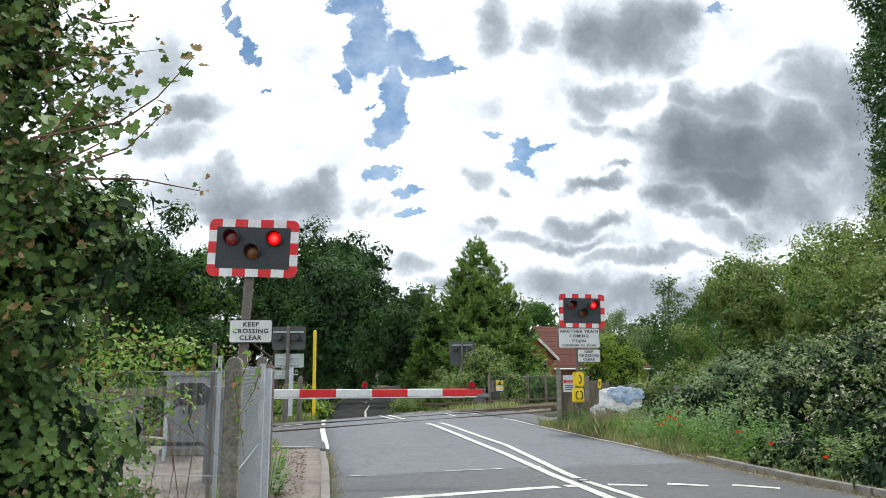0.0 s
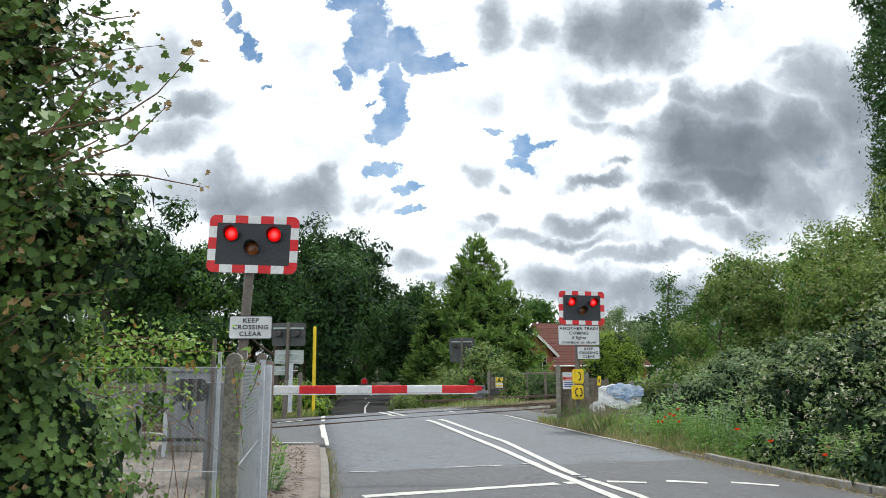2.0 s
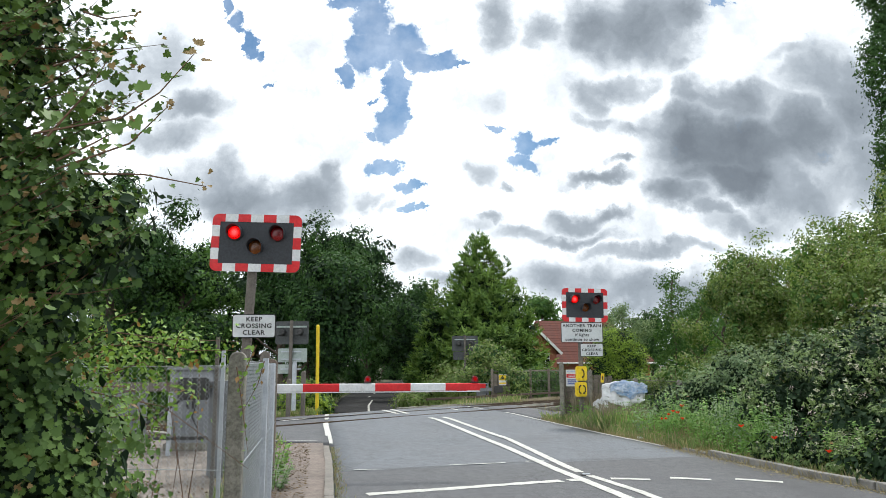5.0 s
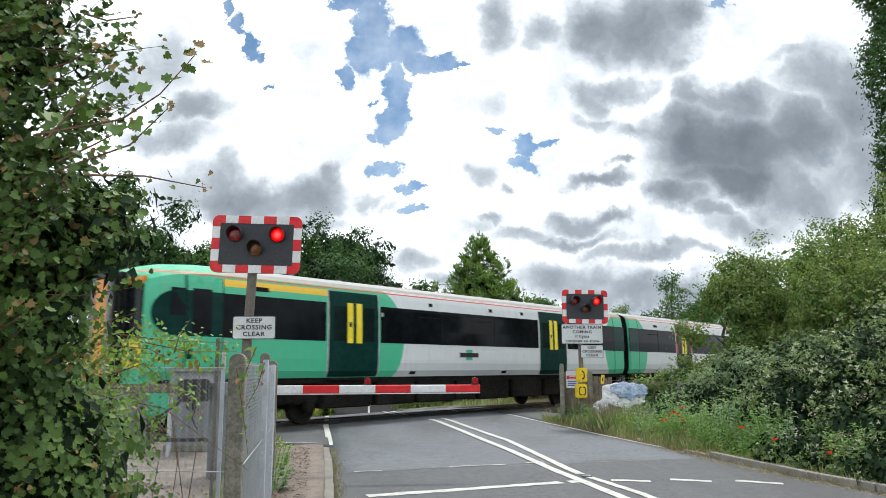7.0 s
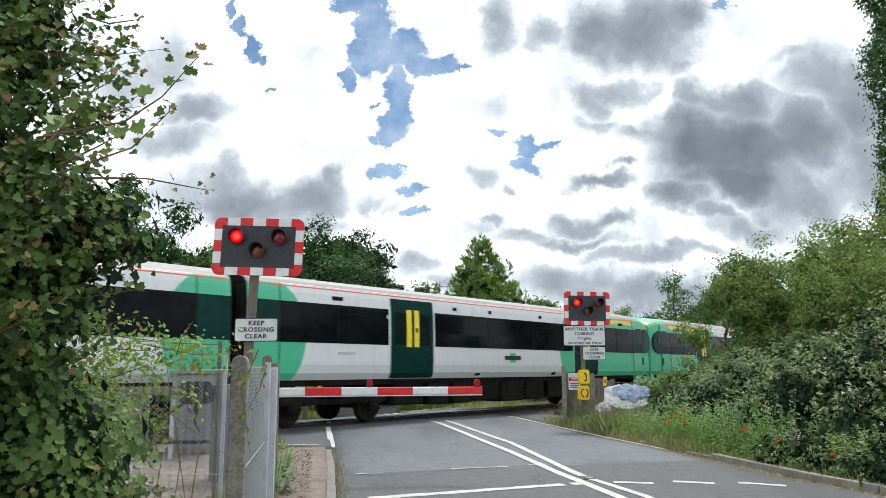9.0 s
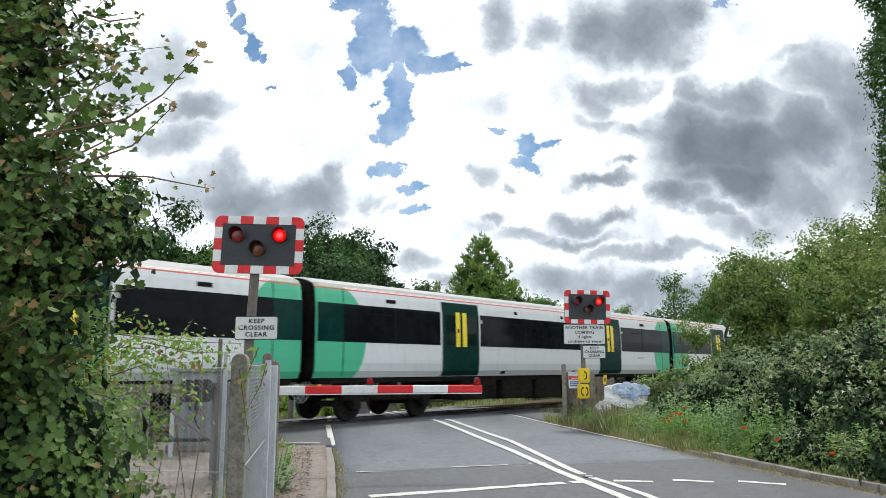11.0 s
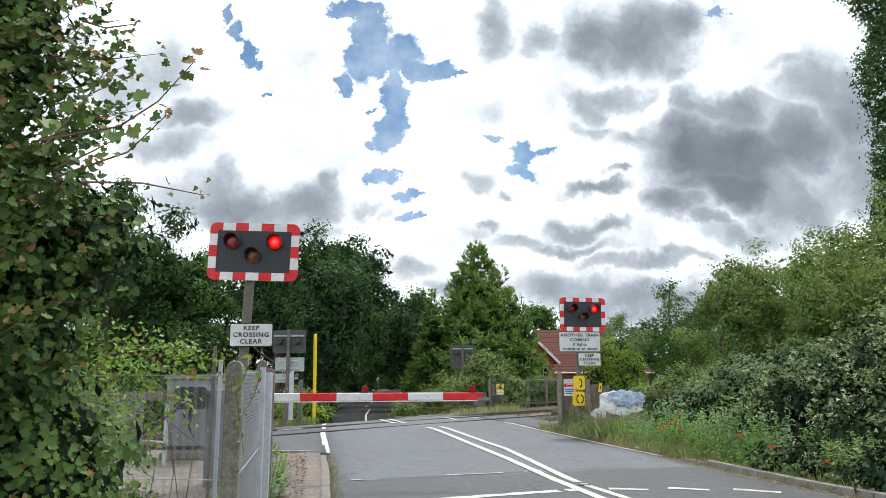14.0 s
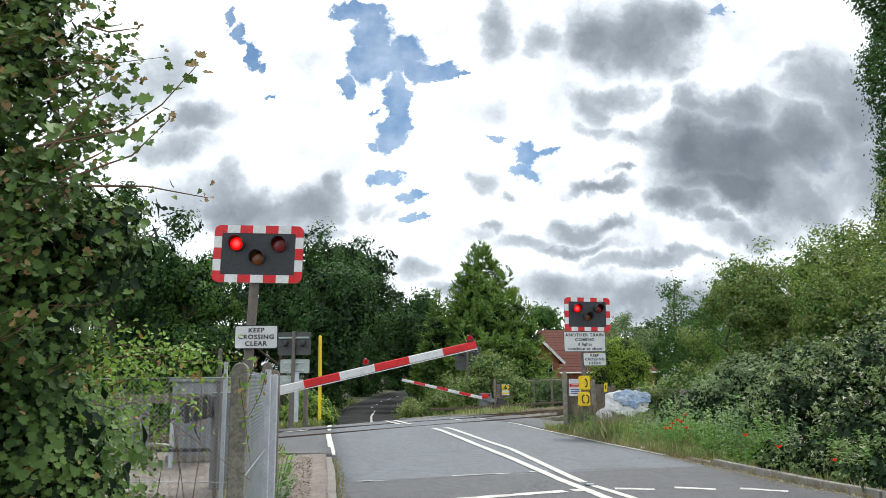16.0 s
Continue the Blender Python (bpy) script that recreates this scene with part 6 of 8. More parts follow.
def carriage(kind, label):
    """kind: 'end' has a cab at +x, 'mid' has none, 'access' is a mid car with red-edged doors."""
    cab = kind == "end"
    x1, x0 = BODY / 2 + (0.15 if cab else 0), -BODY / 2
    car = thing("train_carriage", label, "train carriage", group="carriages of the passing train")
    part("body", body_shell(x0, x1, cab), TRAIN_END if cab else TRAIN_MID, car, smooth=False)
    doors = (4.6, -4.65) if cab else (4.5, -4.5)
    glass = [(-9.05, doors[1] - 0.92), (doors[1] + 0.92, doors[0] - 0.92), (doors[0] + 0.92, 8.36 if cab else 9.05)]
    for side in (1, -1):
        for a, b in glass:
            w = part("window_band", side_panel(a, b, 1.935, 2.875, side, 0.006), DARK_GLASS, car, "dark tinted window band")
            for x in np.linspace(a, b, 3 if b - a < 4.6 else 4)[1:-1]:
                part("mullion", side_panel(x - 0.018, x + 0.018, 1.935, 2.875, side, 0.009, 0.0, 0.012), TRAIN_UNDER, w)
                part("top_light", side_panel(x + 0.1, x + 1.0, 2.66, 2.68, side, 0.009, 0.0, 0.012), TRAIN_UNDER, w)
        for e in (-1,) if cab else (-1, 1):
            lo, hi = sorted((e * 9.07, e * 9.87))
            part("end_window", side_panel(lo, hi, 1.935, 2.875, side, 0.005), TRAIN_END_GLASS, car, "dark green end window")
            part("seam", side_panel(e * 9.06 - 0.012, e * 9.06 + 0.012, 1.10, 3.24, side, 0.004, 0.0, 0.01), TRAIN_UNDER, car)
        for d in doors:
            door = part("door", side_panel(d - 0.83, d + 0.83, 1.08, 3.17, side, 0.014, 0.0, 0.03), TRAIN_DOOR, car, "dark green double sliding doors with yellow edges")
            part("door_frame", side_panel(d - 0.87, d - 0.83, 1.08, 3.18, side, 0.006), TRAIN_GREY, car)
            part("door_frame", side_panel(d + 0.83, d + 0.87, 1.08, 3.18, side, 0.006), TRAIN_GREY, car)
            for s in (-1, 1):
                part("door_pane", side_panel(d + s * 0.47 - 0.22, d + s * 0.47 + 0.22, 1.95, 2.80, side, 0.018, 0.0, 0.012), TRAIN_DOOR_GLASS, door)
                part("yellow_edge", side_panel(d + s * 0.15 - 0.095, d + s * 0.15 + 0.095, 1.90, 2.90, side, 0.022, 0.0, 0.012), TRAIN_YELLOW, door)
                if kind == "access" and d > 0:
                    part("red_edge", side_panel(d + s * 0.77 - 0.06, d + s * 0.77 + 0.06, 1.9, 2.84, side, 0.02, 0.0, 0.012), RED, door)
            part("door_button", side_panel(d + 0.10, d + 0.19, 2.3, 2.42, side, 0.027, 0.0, 0.01), SIGN_BLACK, door)
            part("step", box(1.6, 0.10, 0.06, (d, side * 1.42, 1.03), 0.01), TRAIN_UNDER, car)
            part("door_light", side_panel(d - 1.0, d - 0.93, 2.62, 2.72, side, 0.02, 0.0, 0.03), TRAIN_GREY, car)
        for x in (-7.5, -2.9, -1.2, 1.6, 7.2):
            part("vent_grille", side_panel(x, x + (0.36 if abs(x) > 3 else 0.16), 2.985, 3.085, side, 0.008), TRAIN_UNDER, car)
        for x in (-1.9, 2.3):
            part("jacking_pocket", side_panel(x, x + 0.24, 1.12, 1.2, side, 0.007), TRAIN_UNDER, car)
        number = part("number_bar", side_panel(-7.3, -6.75, 1.66, 1.73, side, 0.006), TRAIN_GREY, car)
        if cab:
            logo = part("emblem", side_panel(-0.43, 0.43, 1.60, 1.725, side, 0.014), SIGN_BLACK, car, "dark green emblem bar on a green disc")
            part("emblem_disc", side_panel(-0.15, 0.15, 1.51, 1.815, side, 0.006), TRAIN_GREEN, logo)
    # underframe equipment between the bogies
    rng = random.Random(7 if cab else 3)
    for s in (-1, 1):
        x = -5.2
        while x < 4.4:
            w = rng.uniform(0.8, 1.9)
            part("equipment_box", box(w, 0.8, rng.uniform(0.60, 0.76), (x + w / 2, s * 0.85, 0.68), 0.03), TRAIN_UNDER, car)
            x += w + rng.uniform(0.08, 0.3)
    part("solebar", box(BODY - 0.3, 2.5, 0.16, (0, 0, 1.0), 0.02), TRAIN_UNDER, car)
    bogie(car, -7.05)
    bogie(car, 7.05)
    # raised ribs across the roof
    for x in np.arange(-9, 8.6, 1.5):
        part("roof_rib", box(0.05, 1.4, 0.05, (float(x), 0, 3.545), 0.01), TRAIN_ROOF, car)
    # dark car ends
    for x, s in ((x0, -1),) if cab else ((x0, -1), (x1, 1)):
        ring = bmesh.new()
        a = [ring.verts.new((x + s * 0.005, y * 0.955, 1.06 + (z - 1.06) * 0.985)) for y, z in PROFILE_RING]
        b = [ring.verts.new((x + s * 0.035, y * 0.955, 1.06 + (z - 1.06) * 0.985)) for y, z in PROFILE_RING]
        ring.faces.new(a)
        ring.faces.new(b[::-1])
        for i in range(len(a)):
            ring.faces.new((a[i], a[(i + 1) % len(a)], b[(i + 1) % len(a)], b[i]))
        bmesh.ops.recalc_face_normals(ring, faces=ring.faces)
        part("car_end", ring, TRAIN_UNDER, car)
    # corridor connection
    ends = [(x0, -1)] + ([] if cab else [(x1, 1)])
    for x, s in ends:
        part("corridor_end", box(0.22, 1.35, 2.3, (x + s * 0.11, 0, 2.2), 0.05), TRAIN_GANGWAY, car)
        part("coupler", box(0.35, 0.3, 0.3, (x + s * 0.1, 0, 0.85), 0.05), TRAIN_UNDER, car)
        for sy in (-1, 1):
            for drop in (0.0, 0.10):
                part("hose", tube([(x - s * 0.05, sy * (1.0 + drop), 0.98), (x + s * 0.02, sy * (1.02 + drop), 0.70 - drop), (x + s * 0.16, sy * (1.02 + drop), 0.58 - drop), (x + s * 0.30, sy * (1.02 + drop), 0.70 - drop), (x + s * 0.36, sy * (1.0 + drop), 0.98)], 0.011, 6), GREY_STEEL, car)
    for s in (-1, 1):
        part("end_panel", box(0.05, 0.3, 2.2, (x0 - 0.05, s * 1.1, 2.1), 0.02), TRAIN_GANGWAY, car)
    if cab:
        cab_front(car, x1)
    return car


def cab_front(car, x):
    """Front end: middle gangway with its orange door, two windscreens, lamp panels, valance and coupler."""
    for side in (1, -1):
        # tinted quarter panel with a round front edge, then the crew door in the same dark band
        arc = bmesh.new()
        pts = [(x - 0.66 + 0.56 * math.cos(radians(a)), 2.41 + 0.47 * math.sin(radians(a))) for a in range(-90, 91, 15)] + [(x - 0.81, 2.88), (x - 0.81, 1.94)]
        f = [arc.verts.new((px, side * (1.403 - 0.055 * max(0.0, px - x + 0.7)), pz)) for px, pz in pts]
        b = [arc.verts.new((px, side * 1.30, pz)) for px, pz in pts]
        arc.faces.new(f)
        arc.faces.new(b[::-1])
        for i in range(len(f)):
            arc.faces.new((f[i], f[(i + 1) % len(f)], b[(i + 1) % len(f)], b[i]))
        bmesh.ops.recalc_face_normals(arc, faces=arc.faces)
        quarter = part("cab_window", arc, TRAIN_END_GLASS, car, "dark tinted cab side window with round front edge")
        part("droplight", side_panel(x - 0.79, x - 0.47, 2.36, 2.92, side, 0.011, 0.0, 0.012), DARK_GLASS, quarter)
        door = part("cab_door", side_panel(x - 1.66, x - 0.83, 1.12, 3.19, side, 0.006), TRAIN_GREEN, car, "green crew door with dark window")
        part("tint", side_panel(x - 1.66, x - 0.83, 1.94, 2.88, side, 0.009, 0.0, 0.012), TRAIN_END_GLASS, door)
        part("door_pane", side_panel(x - 1.40, x - 0.95, 1.98, 2.93, side, 0.013, 0.0, 0.012), DARK_GLASS, door)
        for sx in (x - 1.675, x - 0.82):
            part("seam", side_panel(sx - 0.012, sx + 0.012, 1.12, 3.19, side, 0.004, 0.0, 0.01), TRAIN_UNDER, car)
        part("handrail", tube([(x - 1.72, side * 1.44, 1.3), (x - 1.72, side * 1.44, 1.9)], 0.02, 6), TRAIN_GREY, car)
        part("cab_step", box(0.16, 0.05, 0.3, (x - 0.92, side * 1.385, 1.62), 0.01), TRAIN_DOOR, car)
        ym = side * 0.87
        screen = part("windscreen", box(0.05, 0.66, 1.02, (x + 0.012, ym - side * 0.03, 2.46), 0.02, None, pose(0, 0, 0, 0, 0, side * 2)), DARK_GLASS, car, "dark windscreen with wiper")
        part("wiper", tube([(x + 0.05, ym, 2.02), (x + 0.04, ym - side * 0.12, 2.4)], 0.012, 5), SIGN_BLACK, screen)
        part("screen_rim", box(0.04, 0.66, 0.12, (x + 0.016, ym - side * 0.02, 1.93), 0.02, None, pose(0, 0, 0, 0, 0, side * 2)), TRAIN_GANGWAY, car)
        lamp = part("lamp_panel", box(0.06, 0.66, 0.60, (x + 0.014, ym - side * 0.02, 1.58), 0.03, None, pose(0, 0, 0, 0, 0, side * 2)), YELLOW, car, "yellow panel with headlight cluster")
        part("lamp_case", rod((x - 0.02, ym + side * 0.06, 1.56), (x + 0.06, ym + side * 0.06, 1.56), 0.17, 0.15, 20), SIGN_BLACK, lamp)
        for dy in (-0.07, 0.08):
            part("headlight", rod((x + 0.02, ym + side * 0.06 + dy, 1.56), (x + 0.075, ym + side * 0.06 + dy, 1.56), 0.065, 0.055, 14), HEADLIGHT, lamp)
        part("brow", box(0.08, 0.66, 0.16, (x - 0.005, ym - side * 0.02, 3.06), 0.03, None, pose(0, 0, 0, 0, -8, side * 2)), TRAIN_ORANGE, car)
        # lower corner valance
        part("valance", box(1.5, 0.10, 0.78, (x - 0.75, side * 1.21, 0.74), 0.04, None, pose(0, 0, 0, 0, 0, -side * 4)), TRAIN_GREEN, car)
        part("front_valance", box(0.12, 0.66, 0.72, (x - 0.06, side * 0.85, 0.82), 0.04, None, pose(0, 0, 0, 0, 0, side * 9)), TRAIN_GREEN, car)
    g = part("gangway", box(0.32, 0.84, 2.22, (x + 0.13, 0, 2.10), 0.06), TRAIN_GANGWAY, car, "black rubber gangway round an orange end door")
    for k in range(5):
        part("fold", box(0.03, 0.92, 2.30, (x + 0.02 + k * 0.06, 0, 2.11), 0.012), TRAIN_GANGWAY if k % 2 else DARK_STEEL, g)
    d = part("end_door", box(0.06, 0.54, 1.98, (x + 0.29, 0, 2.12), 0.02), TRAIN_ORANGE, g)
    for s in (-1, 1):
        part("door_latch", box(0.03, 0.03, 0.06, (x + 0.33, s * 0.14, 2.3), 0.006), SIGN_BLACK, d)
        part("jamb", box(0.08, 0.12, 2.1, (x + 0.30, s * 0.34, 2.12), 0.015), GREY_STEEL, g)
    part("coupler", box(0.55, 0.5, 0.36, (x + 0.15, 0, 0.80), 0.06), TRAIN_UNDER, car)
    part("hose", tube([(x + 0.3, 0.35, 0.85), (x + 0.4, 0.4, 0.6), (x + 0.2, 0.45, 0.5)], 0.03, 6), TRAIN_UNDER, car)


CARS = []


def make_train():
    end = carriage("end", "green and white carriage with driver's cab and orange end door")
    mid = carriage("mid", "white carriage with green ends and dark window bands")
    access = carriage("access", "white carriage with green ends and red edged doors")
    # two units of four: cab outwards at both ends
    order = [(end, False), (access, False), (mid, False), (end, True), (end, False), (access, False), (mid, False), (end, True)]
    used = set()
    for i, (src, turned) in enumerate(order):
        car = src if src.name not in used else copy_thing(src, Matrix())
        used.add(src.name)
        CARS.append((car, i, turned))


make_train()


# ---------------------------------------------------------------- trees, hedges and grass
def trunk_mesh(base, height, radius, rng, limbs=6, spread=2.0, start=0.4):
    """A tapered trunk with limbs that reach into the crown."""
    base = Vector(base)
    pts = [base + Vector((0.15 * math.sin(k * 1.3) * k / 5, 0.15 * math.cos(k * 1.7) * k / 5, height * k / 5)) for k in range(6)]
    own = tube(pts, radius, 10, None, radius * 0.35)
    for k in range(limbs):
        t = start + (0.95 - start) * k / max(limbs - 1, 1)
        p = base + Vector((0, 0, height * t))
        a = k * 2.4 + rng.uniform(-0.4, 0.4)
        reach = spread * rng.uniform(0.6, 1.0)
        q = p + Vector((math.cos(a) * reach * 0.5, math.sin(a) * reach * 0.5, reach * 0.35))
        r = p + Vector((math.cos(a) * reach, math.sin(a) * reach, reach * 0.8))
        tube([p, q, r], radius * 0.4 * (1.1 - 0.5 * t), 6, own, radius * 0.08)
    return own


def tree(label, base,  height, lobes, leaf_mat, clumps, per_clump, clump_r, leaf, seed, category="tree", shape="spray", trunk_r=0.25, shell=0.4, group="", name="tree", start=0.4, limb=0.8, core=None, gaps=None):
    """A tree: trunk with limbs, crown of leaf clumps over lobes given relative to the base."""
    rng = np.random.default_rng(seed)
    x, y = base
    z = float(ground_height(np.array([x]), np.array([y]))[0])
    t = thing(name, label, category, pose(x, y, z), group)
    spread = max(max(abs(l[0]) + l[3] * 0.6, abs(l[1]) + l[4] * 0.6) for l in lobes)
    part("trunk", trunk_mesh((0, 0, -0.1), height * (0.85 if limb > 0.7 else 0.7 if limb > 0.4 else 0.45), trunk_r, random.Random(seed), 7, spread * limb, start), BARK, t)
    at, facing = crown(lobes, clumps, per_clump, clump_r, rng, shell, gaps=gaps)
    keep = at[:, 2] > 0.05
    at, facing = at[keep], facing[keep]
    mesh_object("crown", leaves("crown", at, leaf * rng.uniform(0.6, 1.3, len(at)), facing, shape, rng), leaf_mat, t)
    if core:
        # inner leaves carry the crown's shade as a dark colour
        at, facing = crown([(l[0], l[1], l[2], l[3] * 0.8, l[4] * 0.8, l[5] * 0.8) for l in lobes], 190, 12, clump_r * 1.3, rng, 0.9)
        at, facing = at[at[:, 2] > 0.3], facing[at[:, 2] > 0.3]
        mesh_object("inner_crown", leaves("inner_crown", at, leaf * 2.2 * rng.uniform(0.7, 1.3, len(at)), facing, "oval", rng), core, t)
    return t


def blob_lobes(rng, n, w, d, z0, z1, r, ragged=0):
    """Lobes heaped into an uneven crown of that width, depth and height."""
    out = []
    for _ in range(n):
        u = rng.uniform(0, 1)
        z = z0 + (z1 - z0) * u
        k = math.sqrt(max(0.08, 1 - (2 * u - 0.85) ** 2 * 0.8))
        a = rng.uniform(0, 2 * math.pi)
        q = rng.uniform(0.3, 1.0)
        s = r * rng.uniform(0.7, 1.25)
        out.append((math.cos(a) * w * k * q, math.sin(a) * d * k * q, z, s, s, s * 0.8))
    for i in range(ragged):
        x, y, z, s, _, _ = out[i % n]
        a = rng.uniform(0, 2 * math.pi)
        b = s * rng.uniform(0.22, 0.4)
        out.append((x + math.cos(a) * s * 0.95, y + math.sin(a) * s * 0.95, z + s * rng.uniform(0.2, 1.0), b, b, b * 1.4))
    return out


def make_woods():
    rng = random.Random(11)
    # the dark oaks over the road beyond the crossing
    lining = ((-9.9, 55, 12.6, 4.0, LEAF_OAK, 820, 1.8), (-10.8, 63, 13.6, 4.4, LEAF_OAK, 620, 3.2), (-12.5, 50, 11.0, 3.6, LEAF_OAK, 760, 0.6), (-15.5, 46, 10.2, 3.4, LEAF_OAK_LIGHT, 760, 0),
              (-19.0, 47, 12.6, 4.0, LEAF_OAK_LIGHT, 760, 0), (-23.5, 52, 13.6, 4.5, LEAF_OAK, 560, 0), (-16.6, 37, 13.5, 3.3, LEAF_OAK, 820, 0), (-13.4, 38, 9.0, 2.2, LEAF_OAK_LIGHT, 700, 0),
              (-8.8, 45, 11.6, 3.5, LEAF_OAK, 800, 0.5), (-2.0, 54, 7.6, 2.4, LEAF_OAK, 460, -0.4), (-8.6, 39.5, 9.0, 3.0, LEAF_OAK, 600, 2.8), (-1.2, 63, 9.8, 3.0, LEAF_OAK, 420, -1.0))
    behind = ((-11.0, 72, 13.8, 4.4, LEAF_OAK, 380, 3.6), (-1.2, 76, 11.0, 3.4, LEAF_OAK, 300, -1.0), (1.8, 84, 11.5, 3.5, LEAF_OAK_LIGHT, 300, 0), (-28, 50, 12, 4.5, LEAF_OAK, 300, 0), (-12.0, 84, 12.0, 4.5, LEAF_OAK, 320, 2.5),
              (-11.0, 96, 13.0, 5.0, LEAF_OAK, 300, 2.0), (-8.5, 108, 12.0, 5.0, LEAF_OAK, 280, 0), (2.5, 66, 9.5, 3.0, LEAF_OAK, 300, 0), (3.5, 104, 12.0, 4.5, LEAF_OAK, 260, 0), (-9.0, 88, 11.0, 4.0, LEAF_OAK, 260, 4.0))
    for x, y, h, w, mat, n, over in lining + behind:
        near = (x, y, h, w, mat, n, over) in lining
        lobes = [(a + over * min(1.0, c / (0.5 * h)), b, c, d, e, f) for a, b, c, d, e, f in blob_lobes(rng, 20, w * 0.78, w * 0.7, h * (0.3 if over else 0.2), h * 0.88, w * 0.40, 18)]
        tree("broad dark green oak at the wood's edge" if mat is LEAF_OAK else "broad green oak with lit leaves", (x, y), h, lobes, mat, int(n * (1.1 if near else 0.65)), 36 if near else 22, 0.55 if near else 0.8, 0.185 if near else 0.42, rng.randrange(9999), trunk_r=0.32, group="oaks", shape="oval", limb=0.4 if over > 2 else 0.7, core=LEAF_INNER_SHADE if near else None, gaps=(-0.32, 0.75) if near else None)
    # undergrowth below them, on both sides of the road
    for x, y, w, h, mat in ((-10.2, 40, 2.6, 2.6, LEAF_OAK), (-13.5, 36, 3.0, 2.6, LEAF_OAK_LIGHT), (-11.2, 49, 2.4, 3.2, LEAF_OAK), (-17.5, 32, 3.0, 2.8, LEAF_OAK_LIGHT), (-0.4, 58, 2.2, 3.6, LEAF_OAK), (-1.6, 68, 2.0, 3.5, LEAF_OAK),
                            (0.3, 50, 1.6, 3.2, LEAF_OAK_LIGHT), (0.6, 43, 1.2, 2.6, LEAF_HEDGE), (-12.5, 62, 3.0, 4.0, LEAF_OAK), (-11.5, 76, 3.0, 4.5, LEAF_OAK), (1.5, 96, 4.0, 5.0, LEAF_OAK), (-13, 114, 4.5, 6.5, LEAF_OAK), (-8.5, 118, 4.5, 6.5, LEAF_OAK), (-17.5, 106, 4.5, 6.0, LEAF_OAK), (-10.4, 66, 2.0, 3.0, LEAF_OAK), (-9.6, 57, 1.8, 2.6, LEAF_OAK), (-9.6, 84, 1.8, 2.6, LEAF_OAK), (-9.2, 92, 1.8, 2.6, LEAF_OAK), (-6.6, 104, 2.0, 2.6, LEAF_OAK), (-1.6, 84, 2.0, 3.0, LEAF_OAK)):
        lobes = blob_lobes(rng, 9, w * 0.7, w * 0.6, 0.3, h * 0.8, w * 0.4)
        tree("dense dark green shrub at the roadside", (x, y), h * 0.8, lobes, mat, 150, 24, 0.5, 0.28, rng.randrange(9999), "shrub", "oval", trunk_r=0.08, group="roadside shrubs", name="shrub", start=0.1)
    # the low trees that close the view beyond the house
    for x, y, h, w, mat in ((6.5, 78, 11.0, 3.0, LEAF_OAK_LIGHT), (10.4, 76, 11.4, 1.9, LEAF_OAK_LIGHT), (14.5, 78, 8.6, 3.0, LEAF_GREY), (18, 84, 9.0, 3.6, LEAF_OAK_LIGHT), (22.5, 80, 8.6, 3.8, LEAF_OAK), (27, 76, 9.0, 4.2, LEAF_OAK_LIGHT),
                            (33, 74, 10.0, 4.5, LEAF_OAK), (38, 80, 11.0, 4.4, LEAF_OAK_LIGHT), (-36, 60, 13, 5.5, LEAF_OAK), (-44, 50, 13, 5.5, LEAF_OAK_LIGHT), (48, 62, 12, 5.5, LEAF_OAK)):
        lobes = blob_lobes(rng, 12, w * 0.75, w * 0.7, h * 0.25, h * 0.85, w * 0.42)
        tree("distant green tree beyond the houses", (x, y), h, lobes, mat, 230, 28, 0.9, 0.42, rng.randrange(9999), trunk_r=0.25, group="distant trees", shape="oval")


